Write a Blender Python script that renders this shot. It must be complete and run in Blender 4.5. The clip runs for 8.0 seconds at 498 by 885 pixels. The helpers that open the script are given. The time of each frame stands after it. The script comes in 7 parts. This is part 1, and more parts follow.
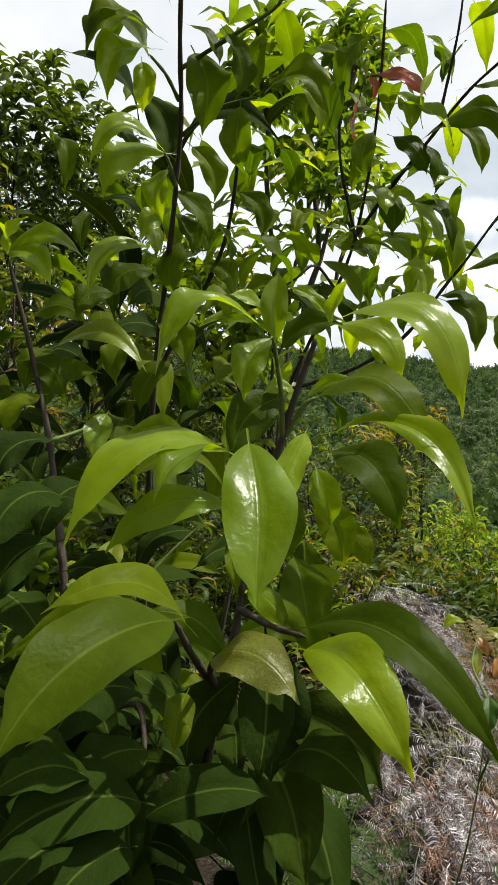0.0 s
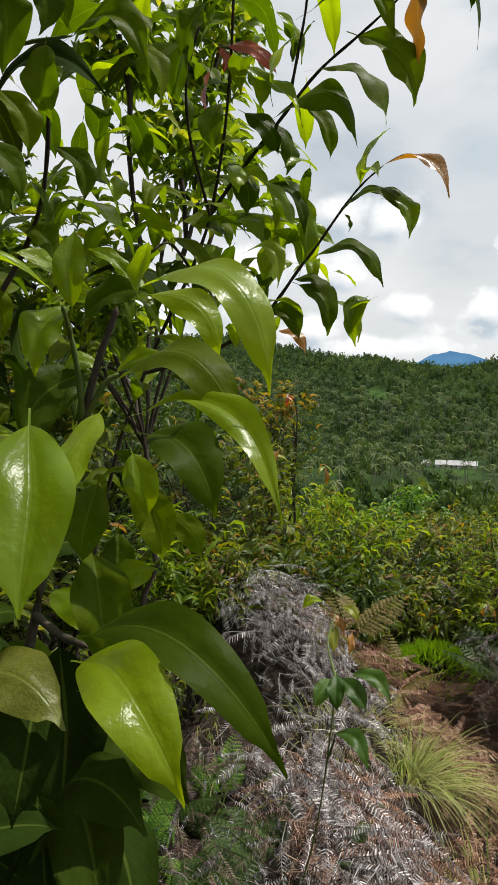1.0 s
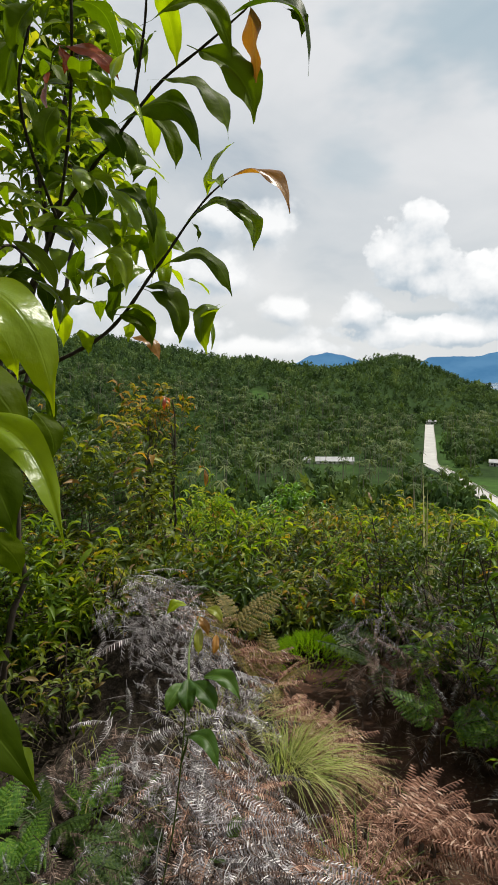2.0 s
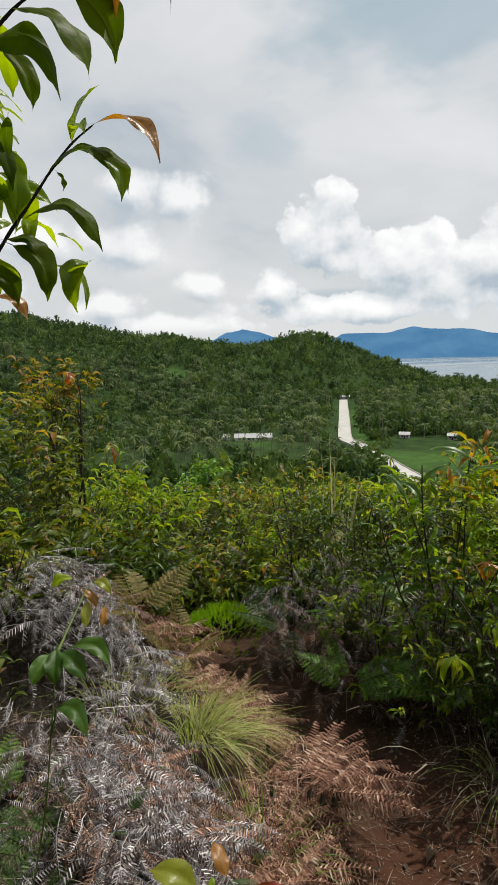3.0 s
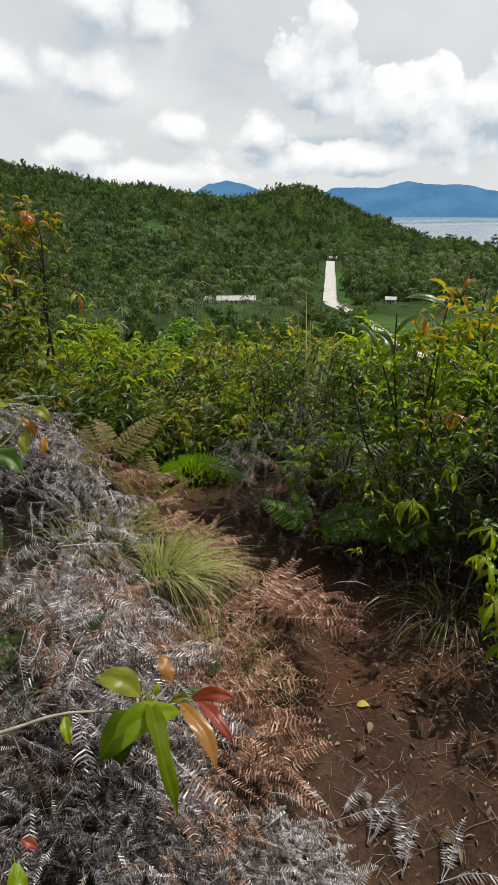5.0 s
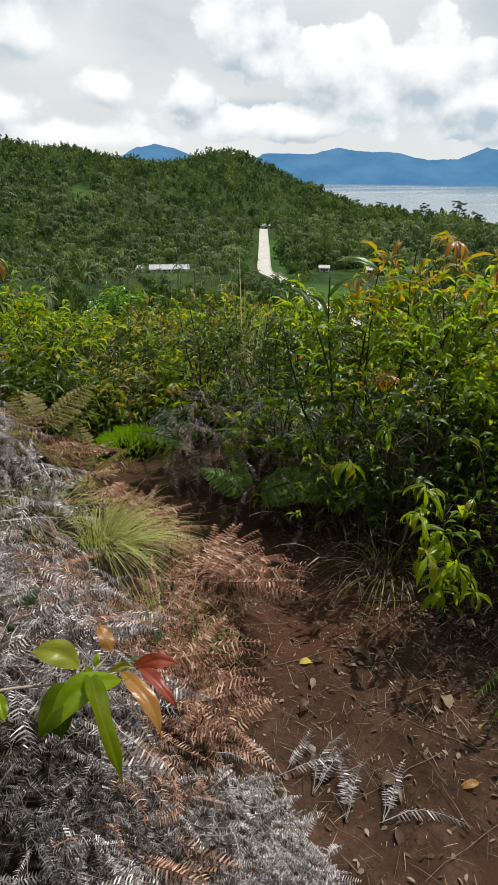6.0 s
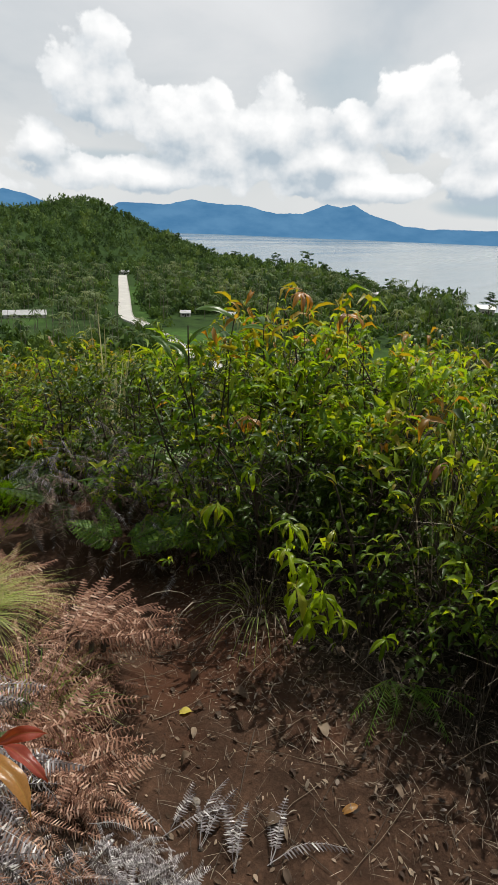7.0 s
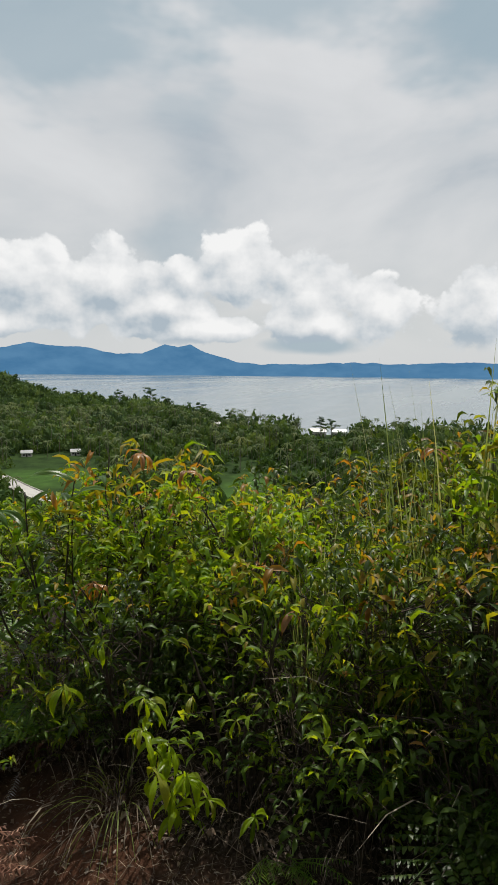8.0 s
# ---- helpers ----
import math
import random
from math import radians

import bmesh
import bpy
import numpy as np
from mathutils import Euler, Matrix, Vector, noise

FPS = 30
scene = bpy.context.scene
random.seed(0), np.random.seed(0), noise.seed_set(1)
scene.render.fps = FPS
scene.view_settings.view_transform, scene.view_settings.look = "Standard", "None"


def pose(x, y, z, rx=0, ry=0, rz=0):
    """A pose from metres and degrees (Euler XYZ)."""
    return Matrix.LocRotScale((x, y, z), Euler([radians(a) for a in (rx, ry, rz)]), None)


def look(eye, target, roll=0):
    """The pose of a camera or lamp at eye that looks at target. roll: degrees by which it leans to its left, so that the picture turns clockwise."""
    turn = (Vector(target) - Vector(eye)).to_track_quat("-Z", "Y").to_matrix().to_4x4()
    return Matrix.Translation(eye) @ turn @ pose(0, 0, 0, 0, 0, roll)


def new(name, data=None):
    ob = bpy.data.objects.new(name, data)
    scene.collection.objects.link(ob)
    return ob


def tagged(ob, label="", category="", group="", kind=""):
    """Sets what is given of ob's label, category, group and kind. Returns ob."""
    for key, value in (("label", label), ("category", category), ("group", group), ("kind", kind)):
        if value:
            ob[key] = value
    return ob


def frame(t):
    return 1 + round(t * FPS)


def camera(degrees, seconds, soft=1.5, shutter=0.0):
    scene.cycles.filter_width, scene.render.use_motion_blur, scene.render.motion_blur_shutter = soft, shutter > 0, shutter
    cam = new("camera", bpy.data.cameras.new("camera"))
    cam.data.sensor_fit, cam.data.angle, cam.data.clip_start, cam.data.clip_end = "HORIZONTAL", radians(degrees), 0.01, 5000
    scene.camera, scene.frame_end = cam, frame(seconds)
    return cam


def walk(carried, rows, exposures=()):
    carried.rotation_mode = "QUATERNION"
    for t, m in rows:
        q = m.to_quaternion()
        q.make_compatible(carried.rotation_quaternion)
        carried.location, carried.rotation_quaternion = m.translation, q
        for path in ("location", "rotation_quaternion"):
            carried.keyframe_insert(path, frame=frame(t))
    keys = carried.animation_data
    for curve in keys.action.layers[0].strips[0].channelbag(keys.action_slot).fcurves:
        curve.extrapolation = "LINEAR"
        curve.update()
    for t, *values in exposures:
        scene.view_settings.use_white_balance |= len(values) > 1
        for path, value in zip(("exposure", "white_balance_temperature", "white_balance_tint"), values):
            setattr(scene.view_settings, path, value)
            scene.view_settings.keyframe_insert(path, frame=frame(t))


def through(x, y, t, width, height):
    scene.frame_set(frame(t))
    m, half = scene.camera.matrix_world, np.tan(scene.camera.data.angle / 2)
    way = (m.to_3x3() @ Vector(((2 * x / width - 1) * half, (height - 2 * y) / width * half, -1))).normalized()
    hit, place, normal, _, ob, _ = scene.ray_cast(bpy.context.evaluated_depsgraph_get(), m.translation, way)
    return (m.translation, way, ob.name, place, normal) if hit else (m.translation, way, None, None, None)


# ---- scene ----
cam = camera(45.75, 8.0, 1.1)
PATH = [
    (0.0, 0.000, 0.000, 1.643, -0.57, -4.88, 0.77),
    (0.5, 0.037, 0.025, 1.629, -7.47, -6.31, 0.05),
    (1.0, 0.049, 0.032, 1.636, -12.13, -6.27, 0.45),
    (1.5, 0.049, 0.015, 1.656, -18.23, -6.01, 0.06),
    (2.0, 0.097, 0.007, 1.646, -23.36, -6.30, 0.77),
    (3.5, 0.189, -0.009, 1.594, -33.36, -10.48, 1.20),
    (4.0, 0.219, -0.009, 1.570, -32.68, -14.20, 1.72),
    (5.5, 0.264, 0.015, 1.501, -33.83, -24.08, 0.02),
    (6.0, 0.270, 0.016, 1.492, -38.95, -24.48, -0.55),
    (6.5, 0.266, 0.004, 1.499, -46.71, -23.01, -1.79),
    (7.0, 0.265, -0.012, 1.514, -51.84, -20.08, -2.15),
    (7.5, 0.250, -0.030, 1.569, -60.39, -12.91, -2.73),
    (8.0, 0.270, -0.045, 1.641, -66.82, -7.20, -0.59),
]
walk(cam, [(t, pose(x, y, z, 90 + p, r, w)) for t, x, y, z, w, p, r in PATH],
     [(0.0, 0.46), (0.5, 0.26), (1.0, 0.16), (1.5, 0.12), (2.0, 0.05), (3.5, -0.02), (4.0, -0.03), (5.5, 0.12), (6.0, 0.14), (6.5, 0.12), (7.0, 0.02), (7.5, -0.10), (8.0, -0.16)])

# ---------------------------------------------------------------- world
def add_node(tree, kind, **values):
    n = tree.nodes.new(kind)
    for key, value in values.items():
        setattr(n, key, value)
    return n


class Graph:
    """Short calls for chains of shader nodes."""

    def __init__(self, tree):
        self.tree = tree

    def put(self, socket, value):
        if isinstance(value, bpy.types.NodeSocket):
            self.tree.links.new(value, socket)
        else:
            socket.default_value = value

    def math(self, op, a, b=0.0, clamp=False):
        n = add_node(self.tree, "ShaderNodeMath", operation=op, use_clamp=clamp)
        self.put(n.inputs[0], a)
        self.put(n.inputs[1], b)
        return n.outputs[0]

    def smin(self, a, b, k):
        n = add_node(self.tree, "ShaderNodeMath", operation="SMOOTH_MIN")
        for i, v in enumerate((a, b, k)):
            self.put(n.inputs[i], v)
        return n.outputs[0]

    def vec(self, op, a, b=(0, 0, 0)):
        n = add_node(self.tree, "ShaderNodeVectorMath", operation=op)
        self.put(n.inputs[0], a)
        self.put(n.inputs[1], b)
        return n.outputs["Value"] if op in ("LENGTH", "DOT_PRODUCT") else n.outputs[0]

    def noise(self, vector, scale, detail=4.0, rough=0.55, distort=0.0):
        n = add_node(self.tree, "ShaderNodeTexNoise")
        if vector is not None:
            self.put(n.inputs["Vector"], vector)
        for key, value in (("Scale", scale), ("Detail", detail), ("Roughness", rough), ("Distortion", distort)):
            n.inputs[key].default_value = value
        return n.outputs["Fac"]

    def ramp(self, value, stops):
        n = add_node(self.tree, "ShaderNodeValToRGB")
        self.put(n.inputs[0], value)
        e = n.color_ramp.elements
        while len(e) < len(stops):
            e.new(0.5)
        for el, (at, colour) in zip(e, stops):
            el.position, el.color = at, (*colour, 1)
        return n.outputs[0]

    def span(self, value, lo, hi, a=0.0, b=1.0, smooth=True):
        n = add_node(self.tree, "ShaderNodeMapRange", interpolation_type="SMOOTHSTEP" if smooth else "LINEAR")
        self.put(n.inputs[0], value)
        for i, v in enumerate((lo, hi, a, b)):
            self.put(n.inputs[1 + i], v)
        return n.outputs[0]

    def mix(self, fac, a, b, blend="MIX"):
        n = add_node(self.tree, "ShaderNodeMix", data_type="RGBA", blend_type=blend)
        self.put(n.inputs[0], fac)
        for i, v in ((6, a), (7, b)):
            self.put(n.inputs[i], (*v, 1) if isinstance(v, tuple) and len(v) == 3 else v)
        return n.outputs[2]


SUN_AZ, SUN_EL = 86.0, 60.0  # degrees, from +y towards +x, and above the horizon

world = bpy.data.worlds.new("sky")
scene.world = world
world.use_nodes = True
wt = world.node_tree
wt.nodes.clear()
g = Graph(wt)
sky = add_node(wt, "ShaderNodeTexSky", sky_type="NISHITA", sun_disc=False, sun_elevation=radians(SUN_EL), sun_rotation=radians(SUN_AZ), altitude=60.0, air_density=1.2, dust_density=2.0)
way = add_node(wt, "ShaderNodeTexCoord").outputs["Generated"]
xyz = add_node(wt, "ShaderNodeSeparateXYZ")
wt.links.new(way, xyz.inputs[0])
az = g.math("MULTIPLY", g.math("ARCTAN2", xyz.outputs[0], xyz.outputs[1]), 57.2958)
el = g.math("MULTIPLY", g.math("ARCSINE", xyz.outputs[2]), 57.2958)
flat = add_node(wt, "ShaderNodeCombineXYZ")
wt.links.new(az, flat.inputs[0])
wt.links.new(el, flat.inputs[1])
flat = flat.outputs[0]
# cumulus heads: azimuth, elevation, half width, half height
heads = [(38.6, 11.0, 4.2, 4.2), (46.5, 7.6, 4.6, 4.0), (54.0, 7.6, 4.4, 3.8), (49.5, 5.5, 7.0, 2.6), (34.0, 5.6, 2.8, 2.2), (27.0, 6.4, 2.4, 1.4), (18.6, 4.6, 3.2, 1.4), (21.0, 14.4, 2.8, 1.9), (25.6, 14.0, 2.8, 1.8), (20.0, 9.8, 4.6, 2.3), (12.5, 10.2, 3.4, 1.8),
         (66.0, 9.0, 4.6, 3.6), (72.6, 7.2, 4.6, 3.8), (78.6, 5.4, 3.6, 3.2), (73.0, 4.2, 7.0, 1.8), (89.0, 5.2, 5.0, 4.0), (58.5, 5.4, 6.0, 2.4), (98.0, 6.5, 6.0, 4.0), (42.0, 4.0, 12.0, 1.5), (62.0, 3.6, 9.0, 1.5), (24.0, 2.6, 10.0, 1.3), (61.0, 8.0, 2.6, 2.2), (2.0, 6.0, 8.0, 4.0), (112.0, 5.0, 8.0, 4.0)]
def cloud_field(at_):
    found = None
    for a, e, ra, re in heads:
        d = g.vec("LENGTH", g.vec("MULTIPLY", g.vec("SUBTRACT", at_, (a, e, 0)), (1 / ra, 1 / re, 0)))
        found = d if found is None else g.smin(found, d, 0.15)
    big_ = g.noise(g.vec("MULTIPLY", at_, (1, 1.15, 0)), 0.26, 2.0, 0.45)
    bumps = g.math("MULTIPLY", g.math("SUBTRACT", big_, 0.5), 1.1)
    for scale_, share_ in ((0.42, 0.50), (1.1, 0.19), (2.7, 0.08)):
        cell = add_node(wt, "ShaderNodeTexVoronoi", feature="SMOOTH_F1")
        wt.links.new(g.vec("ADD", at_, g.vec("MULTIPLY", at_, (0.0, 0.12, 0))), cell.inputs["Vector"])
        cell.inputs["Scale"].default_value, cell.inputs["Smoothness"].default_value = scale_, 0.35
        bumps = g.math("ADD", bumps, g.math("MULTIPLY", g.math("SUBTRACT", cell.outputs["Distance"], 0.42), share_))
    curd = g.noise(at_, 2.0, 6.0, 0.6, 0.2)
    bumps = g.math("ADD", bumps, g.math("MULTIPLY", g.math("SUBTRACT", curd, 0.5), 0.24))
    return g.math("ADD", found, bumps)


edge = cloud_field(flat)
edge_up = cloud_field(g.vec("ADD", flat, (0.55, 1.45, 0)))
crisp = g.math("MULTIPLY", g.span(edge, 1.12, 0.93), g.span(az, 26.0, 36.0, 0.0, 0.92))
hazy = g.math("MULTIPLY", g.span(edge, 1.35, 0.60), g.span(az, 36.0, 26.0, 0.0, 0.75))
cumulus = g.math("MULTIPLY", g.math("ADD", crisp, hazy), g.span(el, 1.2, 3.0))
relief = g.math("SUBTRACT", edge_up, edge)
body = g.noise(g.vec("MULTIPLY", flat, (0.6, 1.3, 0)), 0.22, 3.0, 0.5)
lit = g.math("ADD", g.math("MULTIPLY", relief, 0.62), g.math("MULTIPLY", body, 0.95))
head_colour = g.ramp(g.span(lit, 0.08, 1.12, smooth=False), [(0.0, (0.47, 0.56, 0.64)), (0.22, (0.68, 0.735, 0.78)), (0.46, (0.88, 0.90, 0.915)), (0.78, (1.09, 1.09, 1.085))])
# thin grey sheet over the whole sky, with a few bluish gaps
sheet_n = g.noise(g.vec("MULTIPLY", flat, (0.55, 1.0, 0)), 0.085, 6.0, 0.5, 0.4)
veil = g.ramp(sheet_n, [(0.28, (0.46, 0.53, 0.59)), (0.42, (0.68, 0.71, 0.73)), (0.56, (0.80, 0.81, 0.815)), (0.75, (0.90, 0.905, 0.905))])
glow = g.span(g.vec("LENGTH", g.vec("MULTIPLY", g.vec("SUBTRACT", flat, (60.0, 60.0, 0)), (1 / 75.0, 1 / 40.0, 0))), 1.0, 0.0)
veil = g.mix(glow, veil, (1.0, 1.0, 0.99))
low = g.span(el, 6.5, 1.0)
veil = g.mix(g.math("MULTIPLY", low, 0.75), veil, (0.80, 0.83, 0.85))
clear = g.mix(1.0, sky.outputs[0], (0.10, 0.10, 0.10), "MULTIPLY")
veil = g.mix(0.90, clear, veil)
# bluish gaps high in the sheet
for ga_, ge_, gw_, gh_, gs_ in ((48.0, 27.0, 16.0, 6.0, 0.75), (90.0, 27.0, 12.0, 7.0, 0.85), (70.0, 31.0, 16.0, 5.0, 0.7), (33.0, 18.8, 5.0, 2.6, 0.45), (61.0, 11.5, 5.0, 3.0, 0.4), (60.0, 22.0, 4.0, 2.0, 0.3), (73.0, 2.2, 5.0, 0.9, 0.8), (40.0, 5.2, 5.5, 0.8, 0.5)):
    q_ = g.vec("LENGTH", g.vec("MULTIPLY", g.vec("SUBTRACT", flat, (ga_, ge_, 0)), (1 / gw_, 1 / gh_, 0)))
    q_ = g.math("ADD", q_, g.math("MULTIPLY", g.math("SUBTRACT", body, 0.5), 1.6))
    veil = g.mix(g.span(q_, 1.15, 0.35, 0.0, gs_), veil, (0.40, 0.52, 0.60))
colour = g.mix(cumulus, veil, head_colour)
bg = add_node(wt, "ShaderNodeBackground")
wt.links.new(colour, bg.inputs[0])
bg.inputs[1].default_value = 0.95
wt.links.new(bg.outputs[0], add_node(wt, "ShaderNodeOutputWorld").inputs[0])

sun = new("sun", bpy.data.lights.new("sun", "SUN"))
sun.data.energy, sun.data.angle, sun.data.color = 4.3, radians(0.6), (1.0, 0.95, 0.86)
sun.matrix_world = look((0, 0, 0), (-math.sin(radians(SUN_AZ)) * math.cos(radians(SUN_EL)), -math.cos(radians(SUN_AZ)) * math.cos(radians(SUN_EL)), -math.sin(radians(SUN_EL))))


# ---------------------------------------------------------------- materials
def material(name):
    mat = bpy.data.materials.new(name)
    mat.use_nodes = True
    mat.node_tree.nodes.clear()
    return mat, Graph(mat.node_tree)


def finish(mat, gr, shader):
    gr.tree.links.new(shader, add_node(gr.tree, "ShaderNodeOutputMaterial").inputs[0])
    return mat


def principled(gr, colour, rough, spec=0.5, normal=None, metal=0.0):
    n = add_node(gr.tree, "ShaderNodeBsdfPrincipled")
    gr.put(n.inputs["Base Color"], (*colour, 1) if isinstance(colour, tuple) else colour)
    gr.put(n.inputs["Roughness"], rough)
    gr.put(n.inputs["Specular IOR Level"], spec)
    n.inputs["Metallic"].default_value = metal
    if normal is not None:
        gr.tree.links.new(normal, n.inputs["Normal"])
    return n.outputs[0]


def bump(gr, height, strength, distance):
    n = add_node(gr.tree, "ShaderNodeBump")
    n.inputs["Strength"].default_value, n.inputs["Distance"].default_value = strength, distance
    gr.tree.links.new(height, n.inputs["Height"])
    return n.outputs[0]


def island_random(gr, whole=False):
    if whole:
        return add_node(gr.tree, "ShaderNodeObjectInfo").outputs["Random"]
    return add_node(gr.tree, "ShaderNodeNewGeometry").outputs["Random Per Island"]


def place(gr):
    return add_node(gr.tree, "ShaderNodeTexCoord").outputs["Object"]


def leaf_material(name, stops, rough=0.35, through=0.35, spec=0.5, whole=False, veins=False, blotch=0.5, scale=40.0, tint=(2.5, 2.2, 0.4)):
    """Leaves: colour by leaf, mottled, light passing through the blade."""
    mat, gr = material(name)
    base = gr.ramp(island_random(gr, whole), stops)
    spot = gr.noise(place(gr), scale, 4.0, 0.6)
    base = gr.mix(gr.span(spot, 0.35, 0.75, 0.0, blotch), base, gr.mix(1.0, base, (0.60, 0.66, 0.45), "MULTIPLY"))
    normal = None
    if veins:
        uv = add_node(gr.tree, "ShaderNodeUVMap").outputs[0]
        sep = add_node(gr.tree, "ShaderNodeSeparateXYZ")
        gr.tree.links.new(uv, sep.inputs[0])
        across = gr.math("ABSOLUTE", gr.math("SUBTRACT", sep.outputs[0], 0.5))
        rib = gr.span(across, 0.035, 0.008)
        slant = gr.math("SUBTRACT", gr.math("MULTIPLY", sep.outputs[1], 13.0), gr.math("MULTIPLY", across, 7.0))
        side = gr.span(gr.math("ABSOLUTE", gr.math("SUBTRACT", gr.math("FRACT", slant), 0.5)), 0.12, 0.02, 0.0, 0.10)
        vein = gr.math("MAXIMUM", rib, side)
        base = gr.mix(gr.math("MULTIPLY", vein, 0.12), base, (0.34, 0.46, 0.08))
        hole = gr.noise(place(gr), 26.0, 3.0, 0.6)
        base = gr.mix(gr.span(hole, 0.735, 0.775, 0.0, 0.85), base, (0.06, 0.035, 0.015))
        pucker = gr.noise(place(gr), 11.0, 3.0, 0.55)
        normal = bump(gr, gr.math("ADD", gr.math("MULTIPLY", vein, -0.35), gr.math("ADD", gr.math("MULTIPLY", spot, 0.5), gr.math("MULTIPLY", pucker, 1.6))), 0.30, 0.0022)
    face = principled(gr, base, rough, spec, normal)
    back = add_node(gr.tree, "ShaderNodeBsdfTranslucent")
    gr.tree.links.new(gr.mix(1.0, base, tint, "MULTIPLY"), back.inputs[0])
    blend = add_node(gr.tree, "ShaderNodeMixShader")
    blend.inputs[0].default_value = through
    gr.tree.links.new(face, blend.inputs[1])
    gr.tree.links.new(back.outputs[0], blend.inputs[2])
    return finish(mat, gr, blend.outputs[0])


def rough_material(name, stops, scale=3.0, rough=0.9, relief=0.4, depth=0.02, spec=0.2, detail=8.0, stretch=(1, 1, 1)):
    mat, gr = material(name)
    p = gr.vec("MULTIPLY", place(gr), stretch)
    n1 = gr.noise(p, scale, detail, 0.65)
    n2 = gr.noise(p, scale * 9.0, 4.0, 0.6)
    base = gr.ramp(gr.math("ADD", gr.math("MULTIPLY", n1, 0.7), gr.math("MULTIPLY", n2, 0.3)), stops)
    return finish(mat, gr, principled(gr, base, rough, spec, bump(gr, gr.math("ADD", n1, n2), relief, depth)))


def ground_material():
    mat, gr = material("hillside_ground")
    p = place(gr)
    soil_mask = add_node(gr.tree, "ShaderNodeAttribute", attribute_name="soil").outputs["Fac"]
    far_mask = add_node(gr.tree, "ShaderNodeAttribute", attribute_name="field").outputs["Fac"]
    big, mid, fine = gr.noise(p, 1.3, 5.0, 0.6), gr.noise(p, 9.0, 6.0, 0.65), gr.noise(p, 60.0, 5.0, 0.7)
    soil = gr.ramp(gr.math("ADD", gr.math("MULTIPLY", mid, 0.6), gr.math("MULTIPLY", fine, 0.4)), [(0.3, (0.020, 0.012, 0.008)), (0.5, (0.046, 0.027, 0.018)), (0.62, (0.078, 0.044, 0.028)), (0.75, (0.14, 0.092, 0.064))])
    soil = gr.mix(gr.span(big, 0.48, 0.64, 0.0, 0.7), soil, (0.070, 0.031, 0.018))
    litter = gr.ramp(fine, [(0.3, (0.010, 0.008, 0.006)), (0.5, (0.024, 0.019, 0.014)), (0.7, (0.060, 0.048, 0.038))])
    green = gr.ramp(gr.noise(p, 0.09, 6.0, 0.65), [(0.35, (0.016, 0.032, 0.009)), (0.55, (0.027, 0.052, 0.013)), (0.75, (0.045, 0.075, 0.020))])
    field = gr.ramp(gr.noise(p, 0.12, 5.0, 0.6), [(0.35, (0.030, 0.062, 0.014)), (0.6, (0.048, 0.100, 0.020)), (0.75, (0.075, 0.11, 0.032))])
    distance = gr.span(gr.vec("LENGTH", p), 5.0, 25.0)
    base = gr.mix(distance, gr.mix(soil_mask, litter, soil), green)
    base = gr.mix(far_mask, base, field)
    height = gr.math("ADD", gr.math("MULTIPLY", mid, 0.6), gr.math("MULTIPLY", fine, 0.5))
    return finish(mat, gr, principled(gr, base, 0.95, 0.06, bump(gr, height, 0.8, 0.02)))


def water_material():
    mat, gr = material("sea_water")
    p = place(gr)
    ripple = gr.noise(gr.vec("MULTIPLY", p, (0.4, 1.0, 1.0)), 0.12, 6.0, 0.6)
    streak = gr.noise(gr.vec("MULTIPLY", p, (0.0006, 0.004, 1.0)), 1.0, 5.0, 0.6)
    base = gr.ramp(streak, [(0.35, (0.10, 0.14, 0.16)), (0.65, (0.20, 0.24, 0.26))])
    return finish(mat, gr, principled(gr, base, gr.span(streak, 0.35, 0.65, 0.16, 0.30), 0.5, bump(gr, ripple, 0.25, 0.4)))


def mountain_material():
    mat, gr = material("haze_glow_mountain")
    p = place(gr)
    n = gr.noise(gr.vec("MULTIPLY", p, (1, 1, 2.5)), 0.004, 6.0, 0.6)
    # Distance haze is mixed into this blue, and the slopes glow by themselves.
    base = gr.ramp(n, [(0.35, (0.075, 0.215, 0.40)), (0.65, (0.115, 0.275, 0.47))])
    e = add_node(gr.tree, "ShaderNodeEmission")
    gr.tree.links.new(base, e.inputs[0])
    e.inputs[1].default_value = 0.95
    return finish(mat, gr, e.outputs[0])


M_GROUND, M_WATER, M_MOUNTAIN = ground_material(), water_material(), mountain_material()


def canopy_material(name, stops, rough=0.7, spec=0.12, through=0.2):
    """Far tree crowns: a tone for each tree, stands of trees of one tone, leafy patches a little uneven."""
    mat, gr = material(name)
    tree = add_node(gr.tree, "ShaderNodeAttribute", attribute_name="tone").outputs["Fac"]
    stand = gr.noise(place(gr), 0.013, 3.0, 0.6)
    tone = gr.math("ADD", gr.math("MULTIPLY", tree, 0.62), gr.math("MULTIPLY", gr.span(stand, 0.35, 0.65), 0.26))
    tone = gr.math("ADD", tone, gr.math("MULTIPLY", island_random(gr), 0.12))
    base = gr.ramp(tone, stops)
    back = add_node(gr.tree, "ShaderNodeBsdfTranslucent")
    gr.tree.links.new(gr.mix(1.0, base, (1.9, 1.8, 0.6), "MULTIPLY"), back.inputs[0])
    blend = add_node(gr.tree, "ShaderNodeMixShader")
    blend.inputs[0].default_value = through
    gr.tree.links.new(principled(gr, base, rough, spec), blend.inputs[1])
    gr.tree.links.new(back.outputs[0], blend.inputs[2])
    return finish(mat, gr, blend.outputs[0])


